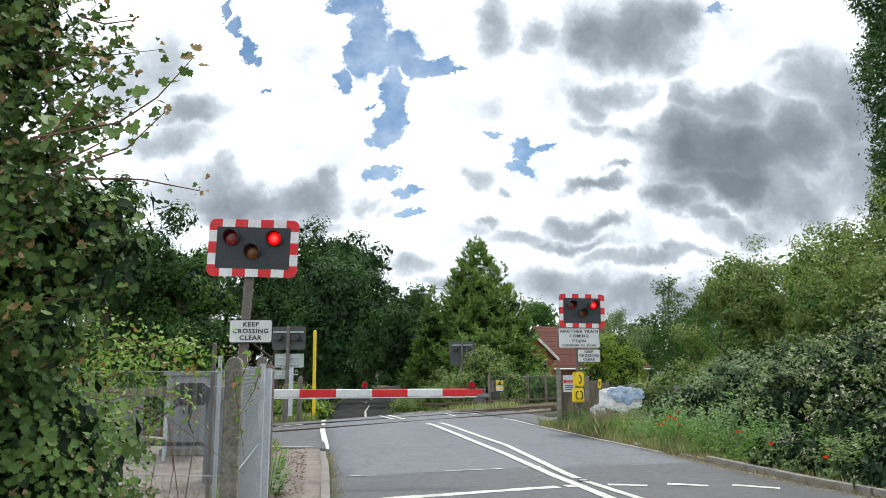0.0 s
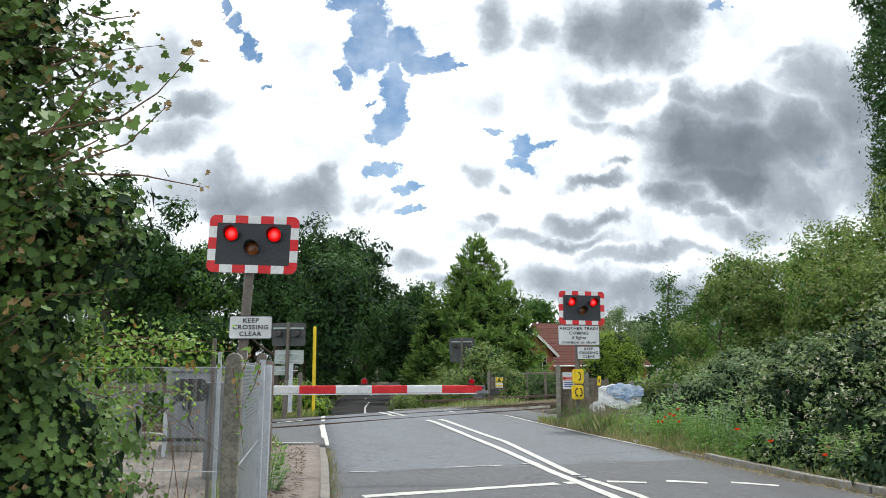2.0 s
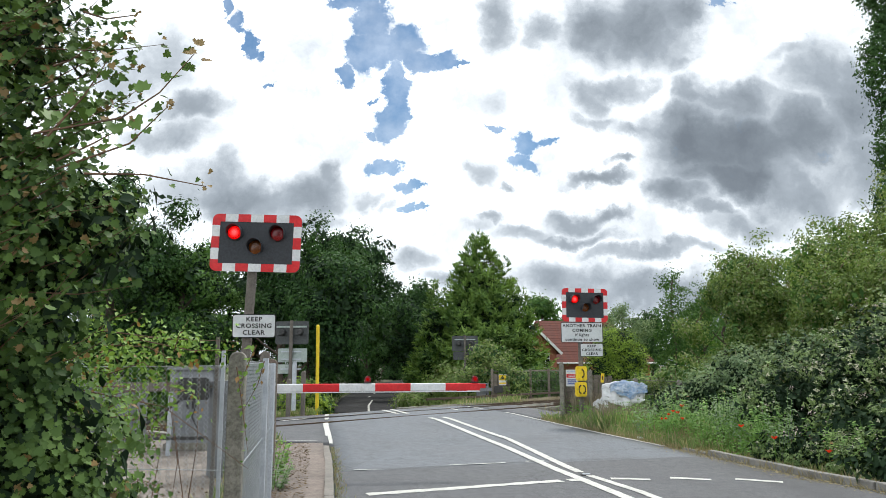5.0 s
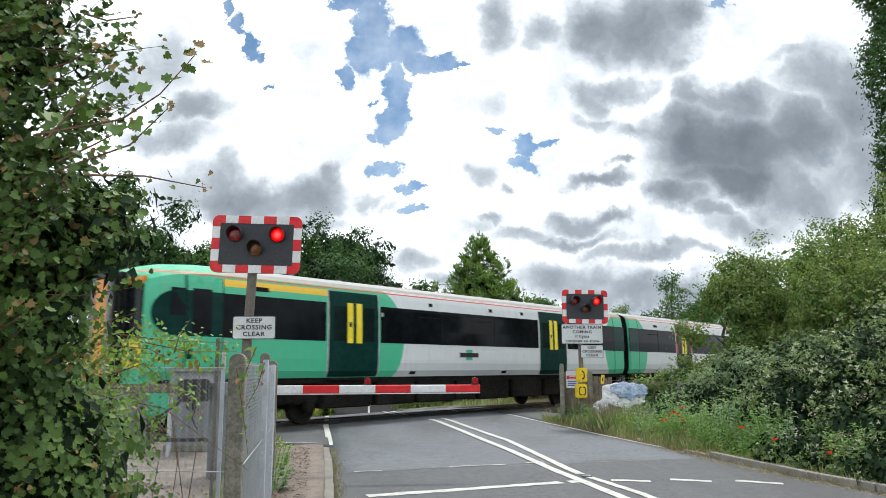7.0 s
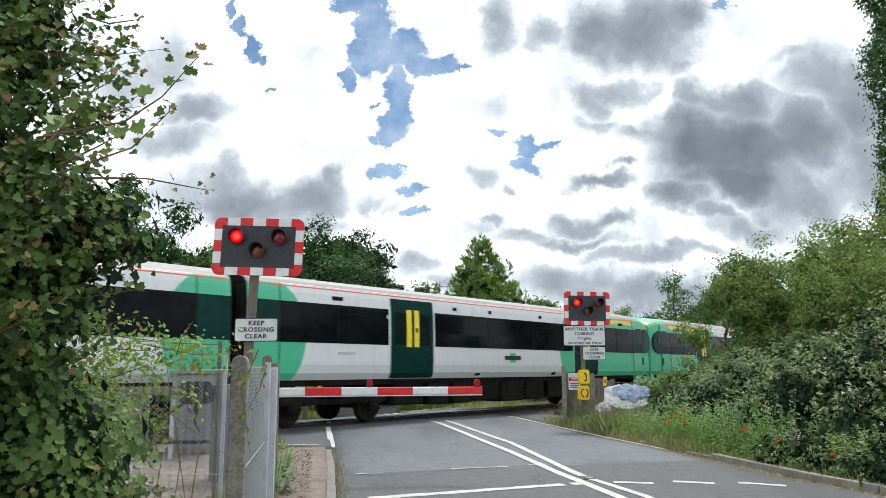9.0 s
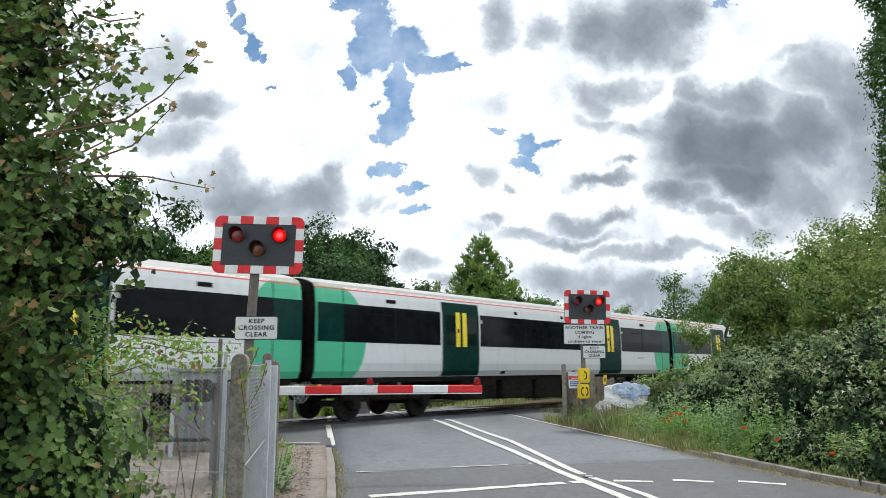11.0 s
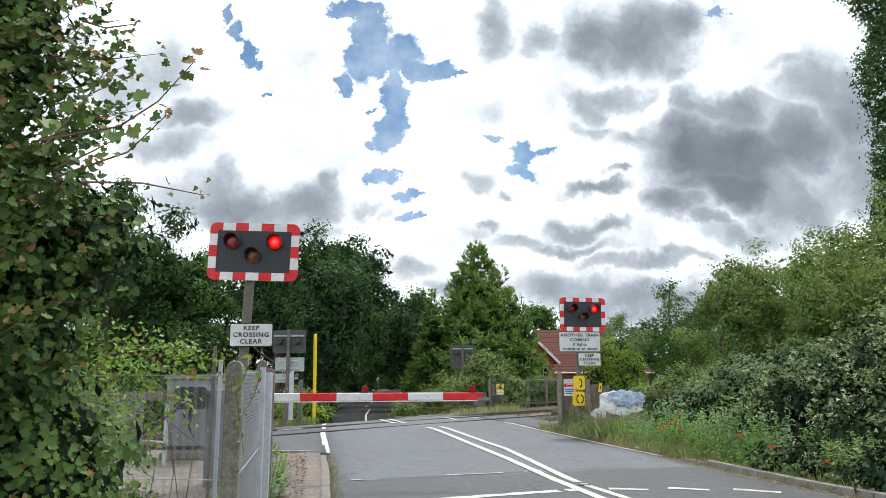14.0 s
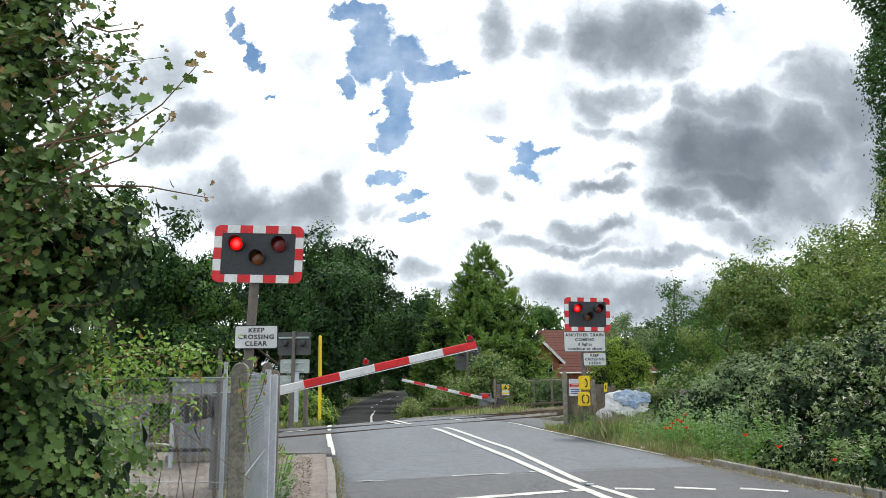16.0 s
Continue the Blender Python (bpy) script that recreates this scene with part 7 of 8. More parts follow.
def make_conifer():
    """The pale green cypress: sprays on drooping tiers with several leading shoots."""
    rng = np.random.default_rng(21)
    x, y = 2.2, 46.0
    z = float(gz(x, y))
    t = thing("conifer", "tall yellow green conifer with feathery drooping sprays", "conifer", pose(x, y, z))
    own = tube([(0, 0, -0.1), (0.05, 0, 5), (0, 0.05, 10.3)], 0.28, 10, None, 0.03)
    tips, ways, sizes, inner = [], [], [], []
    # leading shoots: place, height, reach at the foot, number of boughs
    leaders = ((0.15, 0.0, 10.65, 4.5, 680), (1.6, -0.5, 9.2, 2.9, 200), (-1.0, 0.1, 9.4, 2.5, 150), (-2.6, -0.4, 7.7, 2.0, 250), (2.7, -0.3, 7.2, 2.4, 190), (0.9, -1.1, 9.0, 2.2, 150), (-0.7, -1.2, 8.0, 2.0, 140))
    for lx, ly, top, width, boughs in leaders:
        for k in range(boughs):
            u = rng.random() ** 0.75
            zz = top - u * (top - 0.5)
            reach = width * (0.05 + 0.98 * u ** 0.8) * rng.uniform(0.72, 1.12)
            a = rng.uniform(0, 2 * math.pi)
            out = np.array((math.cos(a), math.sin(a), 0.0))
            cross = np.array((-math.sin(a), math.cos(a), 0.0))
            p0 = np.array((lx, ly, zz))
            n = int(13 + 15 * min(reach, 2.0))
            s = rng.uniform(0.35, 1.0, n) ** 0.6
            pos = p0 + out[None] * (reach * s)[:, None] + cross[None] * (rng.normal(size=n) * (0.07 + 0.15 * reach) * (1.08 - s))[:, None]
            # boughs dip and then turn up at their tips
            pos[:, 2] += reach * (0.55 * (s - 0.5) ** 2 * 2 - 0.26 * s) + rng.normal(size=n) * 0.05
            tips.append(pos)
            ways.append(out + np.array((0, 0, 0.55 + 1.4 * (1 - u) ** 3)) + rng.normal(size=(n, 3)) * 0.22)
            sizes.append(0.36 * rng.uniform(0.5, 1.2, n) * (0.55 + 0.45 * min(1.0, reach)))
            if u > 0.3:
                inner.append(p0 + out[None] * (reach * rng.uniform(0.1, 0.45, 5))[:, None] + cross[None] * (rng.normal(size=5) * 0.25 * reach)[:, None])
            if k % 8 == 0:
                tube([tuple(p0 * np.array((0.2, 0.2, 1))), tuple(p0 + out * reach * 0.8 - np.array((0, 0, 0.15 * reach)))], 0.03, 5, own, 0.008)
    part("trunk", own, BARK, t)
    at, way = np.concatenate(tips), np.concatenate(ways)
    facing = rng.normal(size=at.shape) * 0.5 + unit(at * np.array((1, 1, 0))) * 0.6 + np.array((0, 0, 0.5))
    mesh_object("crown", leaves("crown", at, np.concatenate(sizes), facing, "frond", rng, way * 2), LEAF_CONIFER, t)
    # shade near the stem is painted: sparse sprays in a dark leaf colour
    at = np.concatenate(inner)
    mesh_object("inner_sprays", leaves("inner_sprays", at, rng.uniform(0.3, 0.6, len(at)), rng.normal(size=at.shape) + np.array((0, -0.6, 0.3)), "oval", rng), LEAF_INNER_SHADE, t)


def leafy_shoot(parent, points, pairs, size, mat, shape, rng, tip=None):
    """A bending shoot with its leaves in pairs; the last ones may be young and brown."""
    pts = [Vector(p) for p in points]
    shoot = part("shoot", tube(pts, 0.0045, 5, None, 0.0015), TWIG, parent, "long reddish shoot with young leaves")
    run = (pts[-1] - pts[0]).normalized()
    pos, sizes, way = [], [], []
    for i in range(pairs):
        u = (i + 0.6) / pairs * (len(pts) - 1)
        k = min(int(u), len(pts) - 2)
        c = pts[k].lerp(pts[k + 1], u - k)
        for s in (-1, 1):
            if rng.random() < 0.85:
                stalk = Vector((rng.normal() * 0.3, rng.normal() * 0.4, s * 0.7)).normalized() * size * 0.45
                pos.append(c + stalk)
                way.append(stalk.normalized() + run * 0.7 + Vector((0, 0, -0.35)))
                sizes.append(size * (1.2 - 0.65 * i / pairs) * rng.uniform(0.6, 1.25))
    facing = np.tile(np.array((0.1, -0.75, 0.6)), (len(pos), 1)) + rng.normal(size=(len(pos), 3)) * 0.45
    mesh_object("shoot_leaves", leaves("shoot_leaves", np.array(pos), np.array(sizes), facing, shape, rng, np.array(way)), mat, shoot)
    if tip:
        pos = np.tile(np.array(pts[-1]), (5, 1)) + rng.normal(size=(5, 3)) * size * 0.35
        mesh_object("tip_leaves", leaves("tip_leaves", pos, size * rng.uniform(0.35, 0.7, 5), np.tile(np.array((0, -0.8, 0.5)), (5, 1)) + rng.normal(size=(5, 3)) * 0.4, shape, rng, np.tile(np.array(run), (5, 1)) + rng.normal(size=(5, 3)) * 0.6), tip, shoot)
    return shoot


def make_left_hedge():
    """The hedge that overhangs the footway close to the camera, with ivy and maple leaves and long shoots."""
    rng = np.random.default_rng(31)
    g = float(gz(-2.66, 3.35))
    base = Vector((-2.66, 3.35, g))
    h = thing("hedge", "overgrown maple and ivy hedge beside the footway", "hedge", pose(*base))
    # lobes relative to the base: a wall of leaves, broad below and drawn back above
    lobes = [(0.08 + 0.10 * math.sin(z * 2.3), 0.1 * math.sin(z * 1.7), z, 0.95 + 0.08 * math.sin(z * 3.1), 0.6, 0.5) for z in np.arange(0.4, 2.3, 0.45)]
    lobes += [(0.0 + 0.10 * math.sin(z * 2.3), 0.1 * math.sin(z * 1.7), z, 0.90 + 0.10 * math.sin(z * 3.1), 0.6, 0.5) for z in np.arange(2.4, 4.9, 0.4)]
    lobes += [(0.45, 0.3, 1.2, 0.72, 0.5, 0.5), (0.5, 0.4, 0.7, 0.75, 0.5, 0.6), (0.35, -0.9, 1.0, 0.4, 0.7, 0.9), (0.15, -0.9, 2.2, 0.35, 0.6, 0.8), (0.9, 0.2, 2.25, 0.3, 0.3, 0.22), (0.6, 0.2, 1.8, 0.4, 0.4, 0.4), (0.65, 0.15, 2.2, 0.36, 0.35, 0.3)]
    at, facing = crown(lobes, 2800, 18, 0.15, rng, 0.45, 0.3, gaps=(-0.42, 2.2))
    facing = facing + np.array((0.35, -0.5, 0.2))
    own = bmesh.new()
    for k in range(46):
        p = Vector((rng.uniform(-0.9, 0.4), rng.uniform(-0.8, 0.7), 0.0))
        top = rng.uniform(1.6, 4.2)
        tube([p, p + Vector((0.1 * math.sin(k), 0.1 * math.cos(k), top * 0.5)), p + Vector((0.25 * math.sin(k * 2) + 0.1, 0.2 * math.cos(k * 3), top))], 0.014, 5, own, 0.004)
    # thin side twigs with loose leaves, which let the sky through
    pos, way, tips = [], [], []
    for k in range(150):
        z = rng.uniform(1.5, 4.0)
        p = Vector((rng.uniform(0.4, 0.75), rng.uniform(-0.7, 0.25), z))
        d = Vector((1.0, rng.normal() * 0.25, rng.normal() * 0.25 + 0.42)).normalized()
        reach = rng.uniform(0.25, 0.62)
        q, r = p + d * reach * 0.55, p + d * reach + Vector((0, 0, 0.05))
        tube([p, q, r], 0.004, 4, own, 0.0012)
        for i in range(int(reach / 0.018)):
            u = rng.uniform(0.15, 1.0)
            c = p.lerp(r, u) + Vector(rng.normal(size=3)) * 0.022
            pos.append(c)
            way.append(d + Vector((rng.normal() * 0.7, rng.normal() * 0.5, rng.normal() * 0.6 - 0.3)))
        for i in range(4):
            if k % 3 == 0:
                tips.append(r + Vector(rng.normal(size=3)) * 0.012)
    tagged(part("stem", own, TWIG, h), kind="stuff")
    mesh_object("foliage", leaves("foliage", at, rng.uniform(0.016, 0.056, len(at)), facing, "maple", rng), LEAF_IVY, h)
    pos = np.array(pos)
    mesh_object("twig_leaves", leaves("twig_leaves", pos, rng.uniform(0.022, 0.052, len(pos)), np.tile(np.array((0.1, -0.7, 0.5)), (len(pos), 1)) + rng.normal(size=pos.shape) * 0.6, "maple", rng, np.array(way)), LEAF_IVY, h)
    # young brown leaves at the shoots' ends, on the hedge's face too
    face, _ = crown(lobes, 60, 5, 0.03, rng, 0.02)
    tips = np.concatenate((np.array(tips), face + np.array((0.04, -0.06, 0.0))))
    mesh_object("young_leaves", leaves("young_leaves", tips, rng.uniform(0.018, 0.042, len(tips)), np.tile(np.array((0.1, -0.8, 0.4)), (len(tips), 1)) + rng.normal(size=tips.shape) * 0.5, "maple", rng), LEAF_TIP, h)
    # inner leaves that hide what lies behind; the hedge's shade is in their colour
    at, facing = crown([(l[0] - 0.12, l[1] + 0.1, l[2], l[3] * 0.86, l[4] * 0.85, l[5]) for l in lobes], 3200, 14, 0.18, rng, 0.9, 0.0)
    mesh_object("inner_foliage", leaves("inner_foliage", at, rng.uniform(0.07, 0.14, len(at)), facing, "oval", rng), LEAF_INNER_SHADE, h)
    for points, pairs, size in SKY_SHOOTS:
        leafy_shoot(h, [Vector(p) - base for p in points], pairs, size, LEAF_IVY, "maple", rng, LEAF_TIP)
    for points, pairs, size in FENCE_SHOOTS:
        leafy_shoot(h, [Vector(p) - base for p in points], pairs, size * 1.1, LEAF_LIME, "oval", rng)
    # more shoots that scramble out of the hedge over the yard fence
    for k in range(26):
        p = Vector((rng.uniform(-2.5, -1.95), rng.uniform(4.1, 5.2), rng.uniform(0.35, 1.55)))
        d = Vector((1.0, rng.uniform(-0.1, 0.1), rng.uniform(-0.35, 0.5)))
        reach = rng.uniform(0.25, 0.6) * (1.0 if p.z > 0.9 else 0.7)
        reach = min(reach, -1.60 - p.x)
        q = p + d * reach * 0.5 + Vector((0, 0, 0.06))
        leafy_shoot(h, [p - base, q - base, p + d * reach - base + Vector((0, 0, rng.uniform(-0.15, 0.05)))], int(5 + reach * 11), rng.uniform(0.034, 0.052), LEAF_LIME if k % 3 else LEAF_IVY, "oval" if k % 3 else "maple", rng, LEAF_TIP if k % 4 == 0 else None)


# shoots against the sky: points along the stem, pairs of leaves, leaf length
SKY_SHOOTS = [
    (((-1.378, 2.4, 2.086), (-1.086, 2.4, 2.14), (-0.96, 2.4, 2.23), (-0.849, 2.4, 2.369)), 8, 0.062),
    (((-1.291, 2.4, 1.962), (-1.051, 2.4, 2.05), (-0.929, 2.4, 2.18)), 9, 0.040),
    (((-1.195, 2.4, 1.946), (-0.996, 2.4, 1.942), (-0.786, 2.4, 1.9)), 5, 0.036),
    (((-1.346, 2.4, 2.056), (-1.216, 2.4, 2.22), (-1.148, 2.4, 2.342)), 8, 0.052),
    (((-1.293, 2.4, 1.991), (-1.175, 2.4, 2.05), (-1.059, 2.4, 2.116)), 5, 0.034),
    (((-1.331, 2.4, 2.326), (-1.275, 2.4, 2.346), (-1.201, 2.4, 2.40)), 6, 0.048),
    (((-1.24, 2.4, 2.525), (-1.16, 2.4, 2.498), (-1.053, 2.4, 2.513)), 7, 0.044),
]
# shoots over the fence and round the concrete post
FENCE_SHOOTS = [
    (((-2.2, 4.6, 1.17), (-1.7, 4.6, 1.07), (-1.17, 4.6, 0.7)), 9, 0.045),
    (((-2.35, 5.1, 1.56), (-1.88, 5.1, 1.5), (-1.39, 5.1, 1.48)), 15, 0.048),
    (((-1.8, 5.0, 1.41), (-1.77, 5.0, 1.53), (-1.70, 5.0, 1.64)), 8, 0.036),
    (((-1.31, 5.25, 1.46), (-1.37, 5.25, 1.31), (-1.42, 5.25, 1.15)), 7, 0.045),
    (((-1.25, 5.25, 1.35), (-1.29, 5.25, 1.19), (-1.39, 5.25, 1.0)), 7, 0.045),
    (((-1.43, 5.2, 1.31), (-1.38, 5.2, 1.04), (-1.33, 5.2, 0.73)), 7, 0.042),
    (((-2.03, 5.0, 1.49), (-1.69, 5.0, 1.42), (-1.38, 5.0, 1.42)), 9, 0.048),
]


def leafy_mass(name, label, category, base, lobes, mat, clumps, per, clump_r, leaf, seed, shape="oval", extra=None, facing_bias=(0, -0.5, 0.4), stems=10, shell=0.45, core=None, stem_r=0.02, gaps=None):
    """A shrub or bramble: stems and foliage, with blossom or an inside coloured dark for shade where it has them."""
    rng = np.random.default_rng(seed)
    x, y = base
    t = thing(name, label, category, pose(x, y, float(gz(x, y))))
    own = bmesh.new()
    for k in range(stems):
        l = lobes[k % len(lobes)]
        p = Vector((l[0] + rng.uniform(-0.5, 0.5) * l[3], l[1] + rng.uniform(-0.4, 0.4) * l[4], 0))
        tube([p, p + Vector((0.1, 0.05, l[2] * 0.6)), Vector((l[0], l[1], l[2])) + Vector((rng.uniform(-0.5, 0.5) * l[3], rng.uniform(-0.5, 0.5) * l[4], l[5] * 0.8))], stem_r, 6, own, stem_r * 0.3)
    tagged(part("stem", own, TWIG, t), kind="stuff")
    at, facing = crown(lobes, clumps, per, clump_r, rng, shell, gaps=gaps)
    keep = at[:, 2] > 0.03
    at, facing = at[keep], facing[keep] + np.array(facing_bias) * 0.6
    mesh_object("foliage", leaves("foliage", at, leaf * rng.uniform(0.6, 1.35, len(at)), facing, shape, rng), mat, t)
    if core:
        # the shade within is put into the darker colour of these leaves
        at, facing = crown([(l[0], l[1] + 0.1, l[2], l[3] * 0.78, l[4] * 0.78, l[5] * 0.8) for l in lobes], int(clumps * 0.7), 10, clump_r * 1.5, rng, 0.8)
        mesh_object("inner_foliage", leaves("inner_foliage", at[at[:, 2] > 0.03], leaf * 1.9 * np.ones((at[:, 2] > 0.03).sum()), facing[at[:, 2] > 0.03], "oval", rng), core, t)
    if extra:
        emat, n, size = extra
        at, facing = crown(lobes, n, 14, 0.075, rng, 0.05)
        sel = (facing[:, 1] < 0.3) & (at[:, 2] > 0.3)
        mesh_object("blossom", leaves("blossom", at[sel] + np.array((0, -0.05, 0.04)), size * rng.uniform(0.7, 1.3, sel.sum()), facing[sel], "oval", rng), emat, t)
    return t


def make_right_side():
    # the bramble bank behind the right kerb
    leafy_mass("bramble", "dense bramble bank with pale pink blossom behind the kerb", "bramble", (8.0, 13.0),
               [(-1.7, 0.3, 0.9, 1.0, 0.9, 0.9), (-0.9, -0.3, 1.25, 1.2, 1.0, 1.15), (0.2, -0.8, 1.5, 1.3, 1.0, 1.25), (1.2, -1.2, 1.4, 1.3, 1.1, 1.3), (-0.2, -1.6, 0.6, 1.0, 0.8, 0.7), (-1.4, -0.7, 0.5, 0.8, 0.7, 0.6),
                (2.2, -2.0, 1.4, 1.4, 1.3, 1.3), (0.5, 0.6, 1.9, 1.4, 1.0, 1.1), (0.7, -2.1, 0.6, 0.9, 0.7, 0.7), (1.6, -3.0, 0.9, 1.0, 0.9, 0.95), (2.6, -3.6, 1.2, 1.2, 1.0, 1.2),
                (-2.1, -0.6, 0.35, 0.6, 0.7, 0.5), (-1.75, -1.5, 0.35, 0.6, 0.7, 0.5), (-1.3, -2.4, 0.4, 0.6, 0.7, 0.5), (-0.6, -3.3, 0.4, 0.7, 0.7, 0.5), (0.2, -4.2, 0.45, 0.7, 0.7, 0.55)]
               + [(right_edge(yy) + 0.72 + 0.12 * math.sin(yy * 3) - 8.0, yy - 13.0, 0.22, 0.5, 0.5, 0.42 + 0.1 * math.sin(yy * 5)) for yy in (7.2, 8.0, 8.7, 9.4, 10.1, 10.8, 11.5, 12.2)]
               + [(right_edge(yy) + 1.5 - 8.0, yy - 13.0, 0.6, 0.8, 0.7, 0.75) for yy in (7.0, 8.2, 9.4, 10.6, 11.7)],
               LEAF_BRAMBLE, 4500, 14, 0.14, 0.072, 41, "trio", (BLOSSOM, 420, 0.028), core=LEAF_INNER_SHADE, gaps=(0.0, 1.6), shell=0.3, stems=24, stem_r=0.012)
    leafy_mass("bramble", "grey green bramble thicket trailing down to the verge", "bramble", (6.6, 17.6),
               [(-1.2, 0.0, 0.5, 0.7, 0.6, 0.55), (-0.4, 0.1, 0.75, 0.8, 0.7, 0.75), (0.6, 0.0, 1.1, 1.0, 0.8, 1.0), (1.6, -0.6, 1.25, 1.0, 0.9, 1.1), (0.2, -1.0, 0.45, 0.8, 0.6, 0.5), (1.2, -1.6, 0.7, 0.8, 0.7, 0.7)],
               LEAF_GREY, 1500, 14, 0.15, 0.07, 42, "trio", (BLOSSOM, 20, 0.026), core=LEAF_INNER_SHADE, gaps=(-0.3, 1.9))
    # hawthorn and other trees that rise behind it
    rng = random.Random(51)
    for x, y, h, w, n in ((8.7, 22.6, 4.7, 1.25, 520), (8.9, 21.6, 5.3, 1.6, 620), (9.9, 21.0, 5.7, 1.7, 680), (10.9, 20.6, 5.9, 1.7, 680), (11.8, 20.0, 6.3, 1.8, 680),
                          (12.7, 19.6, 6.9, 1.9, 640), (9.7, 18.2, 4.2, 1.7, 640), (11.2, 17.4, 4.7, 1.8, 640), (13.4, 17.0, 5.4, 2.0, 560)):
        lobes = blob_lobes(rng, 15, w * 0.95, w * 0.75, h * 0.12, h * 0.84, w * 0.42, 26)
        t = tree("yellowish green hawthorn with an uneven twiggy top", (x, y), h, lobes, LEAF_HEDGE, n, 25, 0.25, 0.086, rng.randrange(9999), trunk_r=0.10, group="hawthorns", start=0.15, limb=0.5, shape="oval", shell=0.55)
        inner = np.random.default_rng(rng.randrange(9999))
        at, facing = crown([(a, b + 0.2, c, d * 0.8, e * 0.8, f * 0.85) for a, b, c, d, e, f in lobes[:15]], 130, 12, 0.35, inner, 0.9)
        mesh_object("inner_foliage", leaves("inner_foliage", at[at[:, 2] > 0.05], inner.uniform(0.15, 0.26, int((at[:, 2] > 0.05).sum())), facing[at[:, 2] > 0.05], "oval", inner), LEAF_OAK_LIGHT, t)
        # bare leading twigs with a few leaves, above the crown
        own = bmesh.new()
        pos = []
        for k in range(14):
            l = lobes[k % len(lobes)]
            p = Vector((l[0], l[1], l[2] + l[5] * 0.8))
            q = p + Vector((rng.uniform(-0.35, 0.35), rng.uniform(-0.2, 0.2), rng.uniform(0.25, 0.6)))
            tube([p, (p + q) / 2 + Vector((0.04, 0, 0)), q], 0.012, 4, own, 0.004)
            pos += [p.lerp(q, rng.uniform(0.3, 1.05)) + Vector((rng.gauss(0, 0.05), rng.gauss(0, 0.05), rng.gauss(0, 0.03))) for _ in range(22)]
        tagged(part("twigs", own, TWIG, t), kind="stuff")
        pos = np.array(pos)
        mesh_object("twig_leaves", leaves("twig_leaves", pos, inner.uniform(0.05, 0.11, len(pos)), np.tile(np.array((0, -0.4, 0.8)), (len(pos), 1)) + inner.normal(size=pos.shape) * 0.6, "oval", inner), LEAF_HEDGE, t)
    leafy_mass("shrub", "bright green rounded shrub beyond the railway fence", "shrub", (11.1, 48.0),
               [(-0.7, 0, 1.7, 1.4, 1.2, 1.7), (0.6, 0, 2.0, 1.5, 1.2, 1.8), (0.1, 0, 3.3, 1.3, 1.1, 1.2), (1.2, 0, 2.4, 1.0, 0.9, 1.2), (-0.6, 0, 2.9, 1.0, 0.9, 1.0)], LEAF_SUNNY, 900, 26, 0.28, 0.11, 43, core=LEAF_INNER_SHADE)
    leafy_mass("shrub", "fresh green shrubs along the near side of the railway", "shrub", (6.5, 20.9),
               [(-0.75, 0.1, 0.7, 0.6, 0.6, 0.65), (0.0, 0.0, 0.85, 0.7, 0.6, 0.75), (0.8, -0.2, 0.8, 0.75, 0.6, 0.75), (1.6, 0.2, 0.95, 0.8, 0.7, 0.85), (0.4, -0.6, 0.45, 0.8, 0.5, 0.5), (-0.5, -0.5, 0.35, 0.6, 0.5, 0.45), (2.4, 0.5, 1.1, 0.8, 0.7, 0.9)],
               LEAF_HEDGE, 620, 16, 0.17, 0.075, 52, "oval", core=LEAF_OAK_LIGHT)
    leafy_mass("shrub", "clipped dark green evergreen mound by the barrier", "shrub", (2.0, 36.3),
               [(-0.3, 0, 1.1, 1.0, 0.9, 1.1), (0.5, 0, 1.4, 1.0, 0.9, 1.4), (0.05, 0, 2.3, 0.8, 0.8, 0.8), (1.3, 0, 0.9, 0.9, 0.8, 0.9)], LEAF_HEDGE, 520, 26, 0.28, 0.12, 44, "oval", core=LEAF_OAK)
    leafy_mass("shrub", "low grey green scrub along the far fence", "shrub", (4.6, 40.5),
               [(-1.2, 0, 0.6, 1.2, 0.8, 0.9), (0.3, 0, 0.8, 1.2, 0.8, 1.1), (1.6, 0, 0.7, 1.2, 0.8, 1.0), (2.8, 0, 0.6, 1.2, 0.8, 0.8)], LEAF_OAK_LIGHT, 420, 22, 0.35, 0.15, 45, "oval", core=LEAF_OAK)
    leafy_mass("shrub", "grassy green shrub on the far road bank", "shrub", (-0.6, 38.5),
               [(-1.0, 0, 0.4, 0.9, 0.8, 0.6), (0.2, 0, 0.6, 0.9, 0.8, 0.8), (1.2, 0, 0.9, 0.9, 0.8, 1.2)], LEAF_HEDGE, 320, 22, 0.3, 0.13, 46)
    leafy_mass("shrub", "low bright green shrub at the end of the footway", "shrub", (-4.9, 26.8),
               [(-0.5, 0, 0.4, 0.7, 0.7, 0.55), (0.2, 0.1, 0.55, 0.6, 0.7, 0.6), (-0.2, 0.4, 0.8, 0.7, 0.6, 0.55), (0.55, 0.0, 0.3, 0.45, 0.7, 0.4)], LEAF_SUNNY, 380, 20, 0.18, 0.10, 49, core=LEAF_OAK)
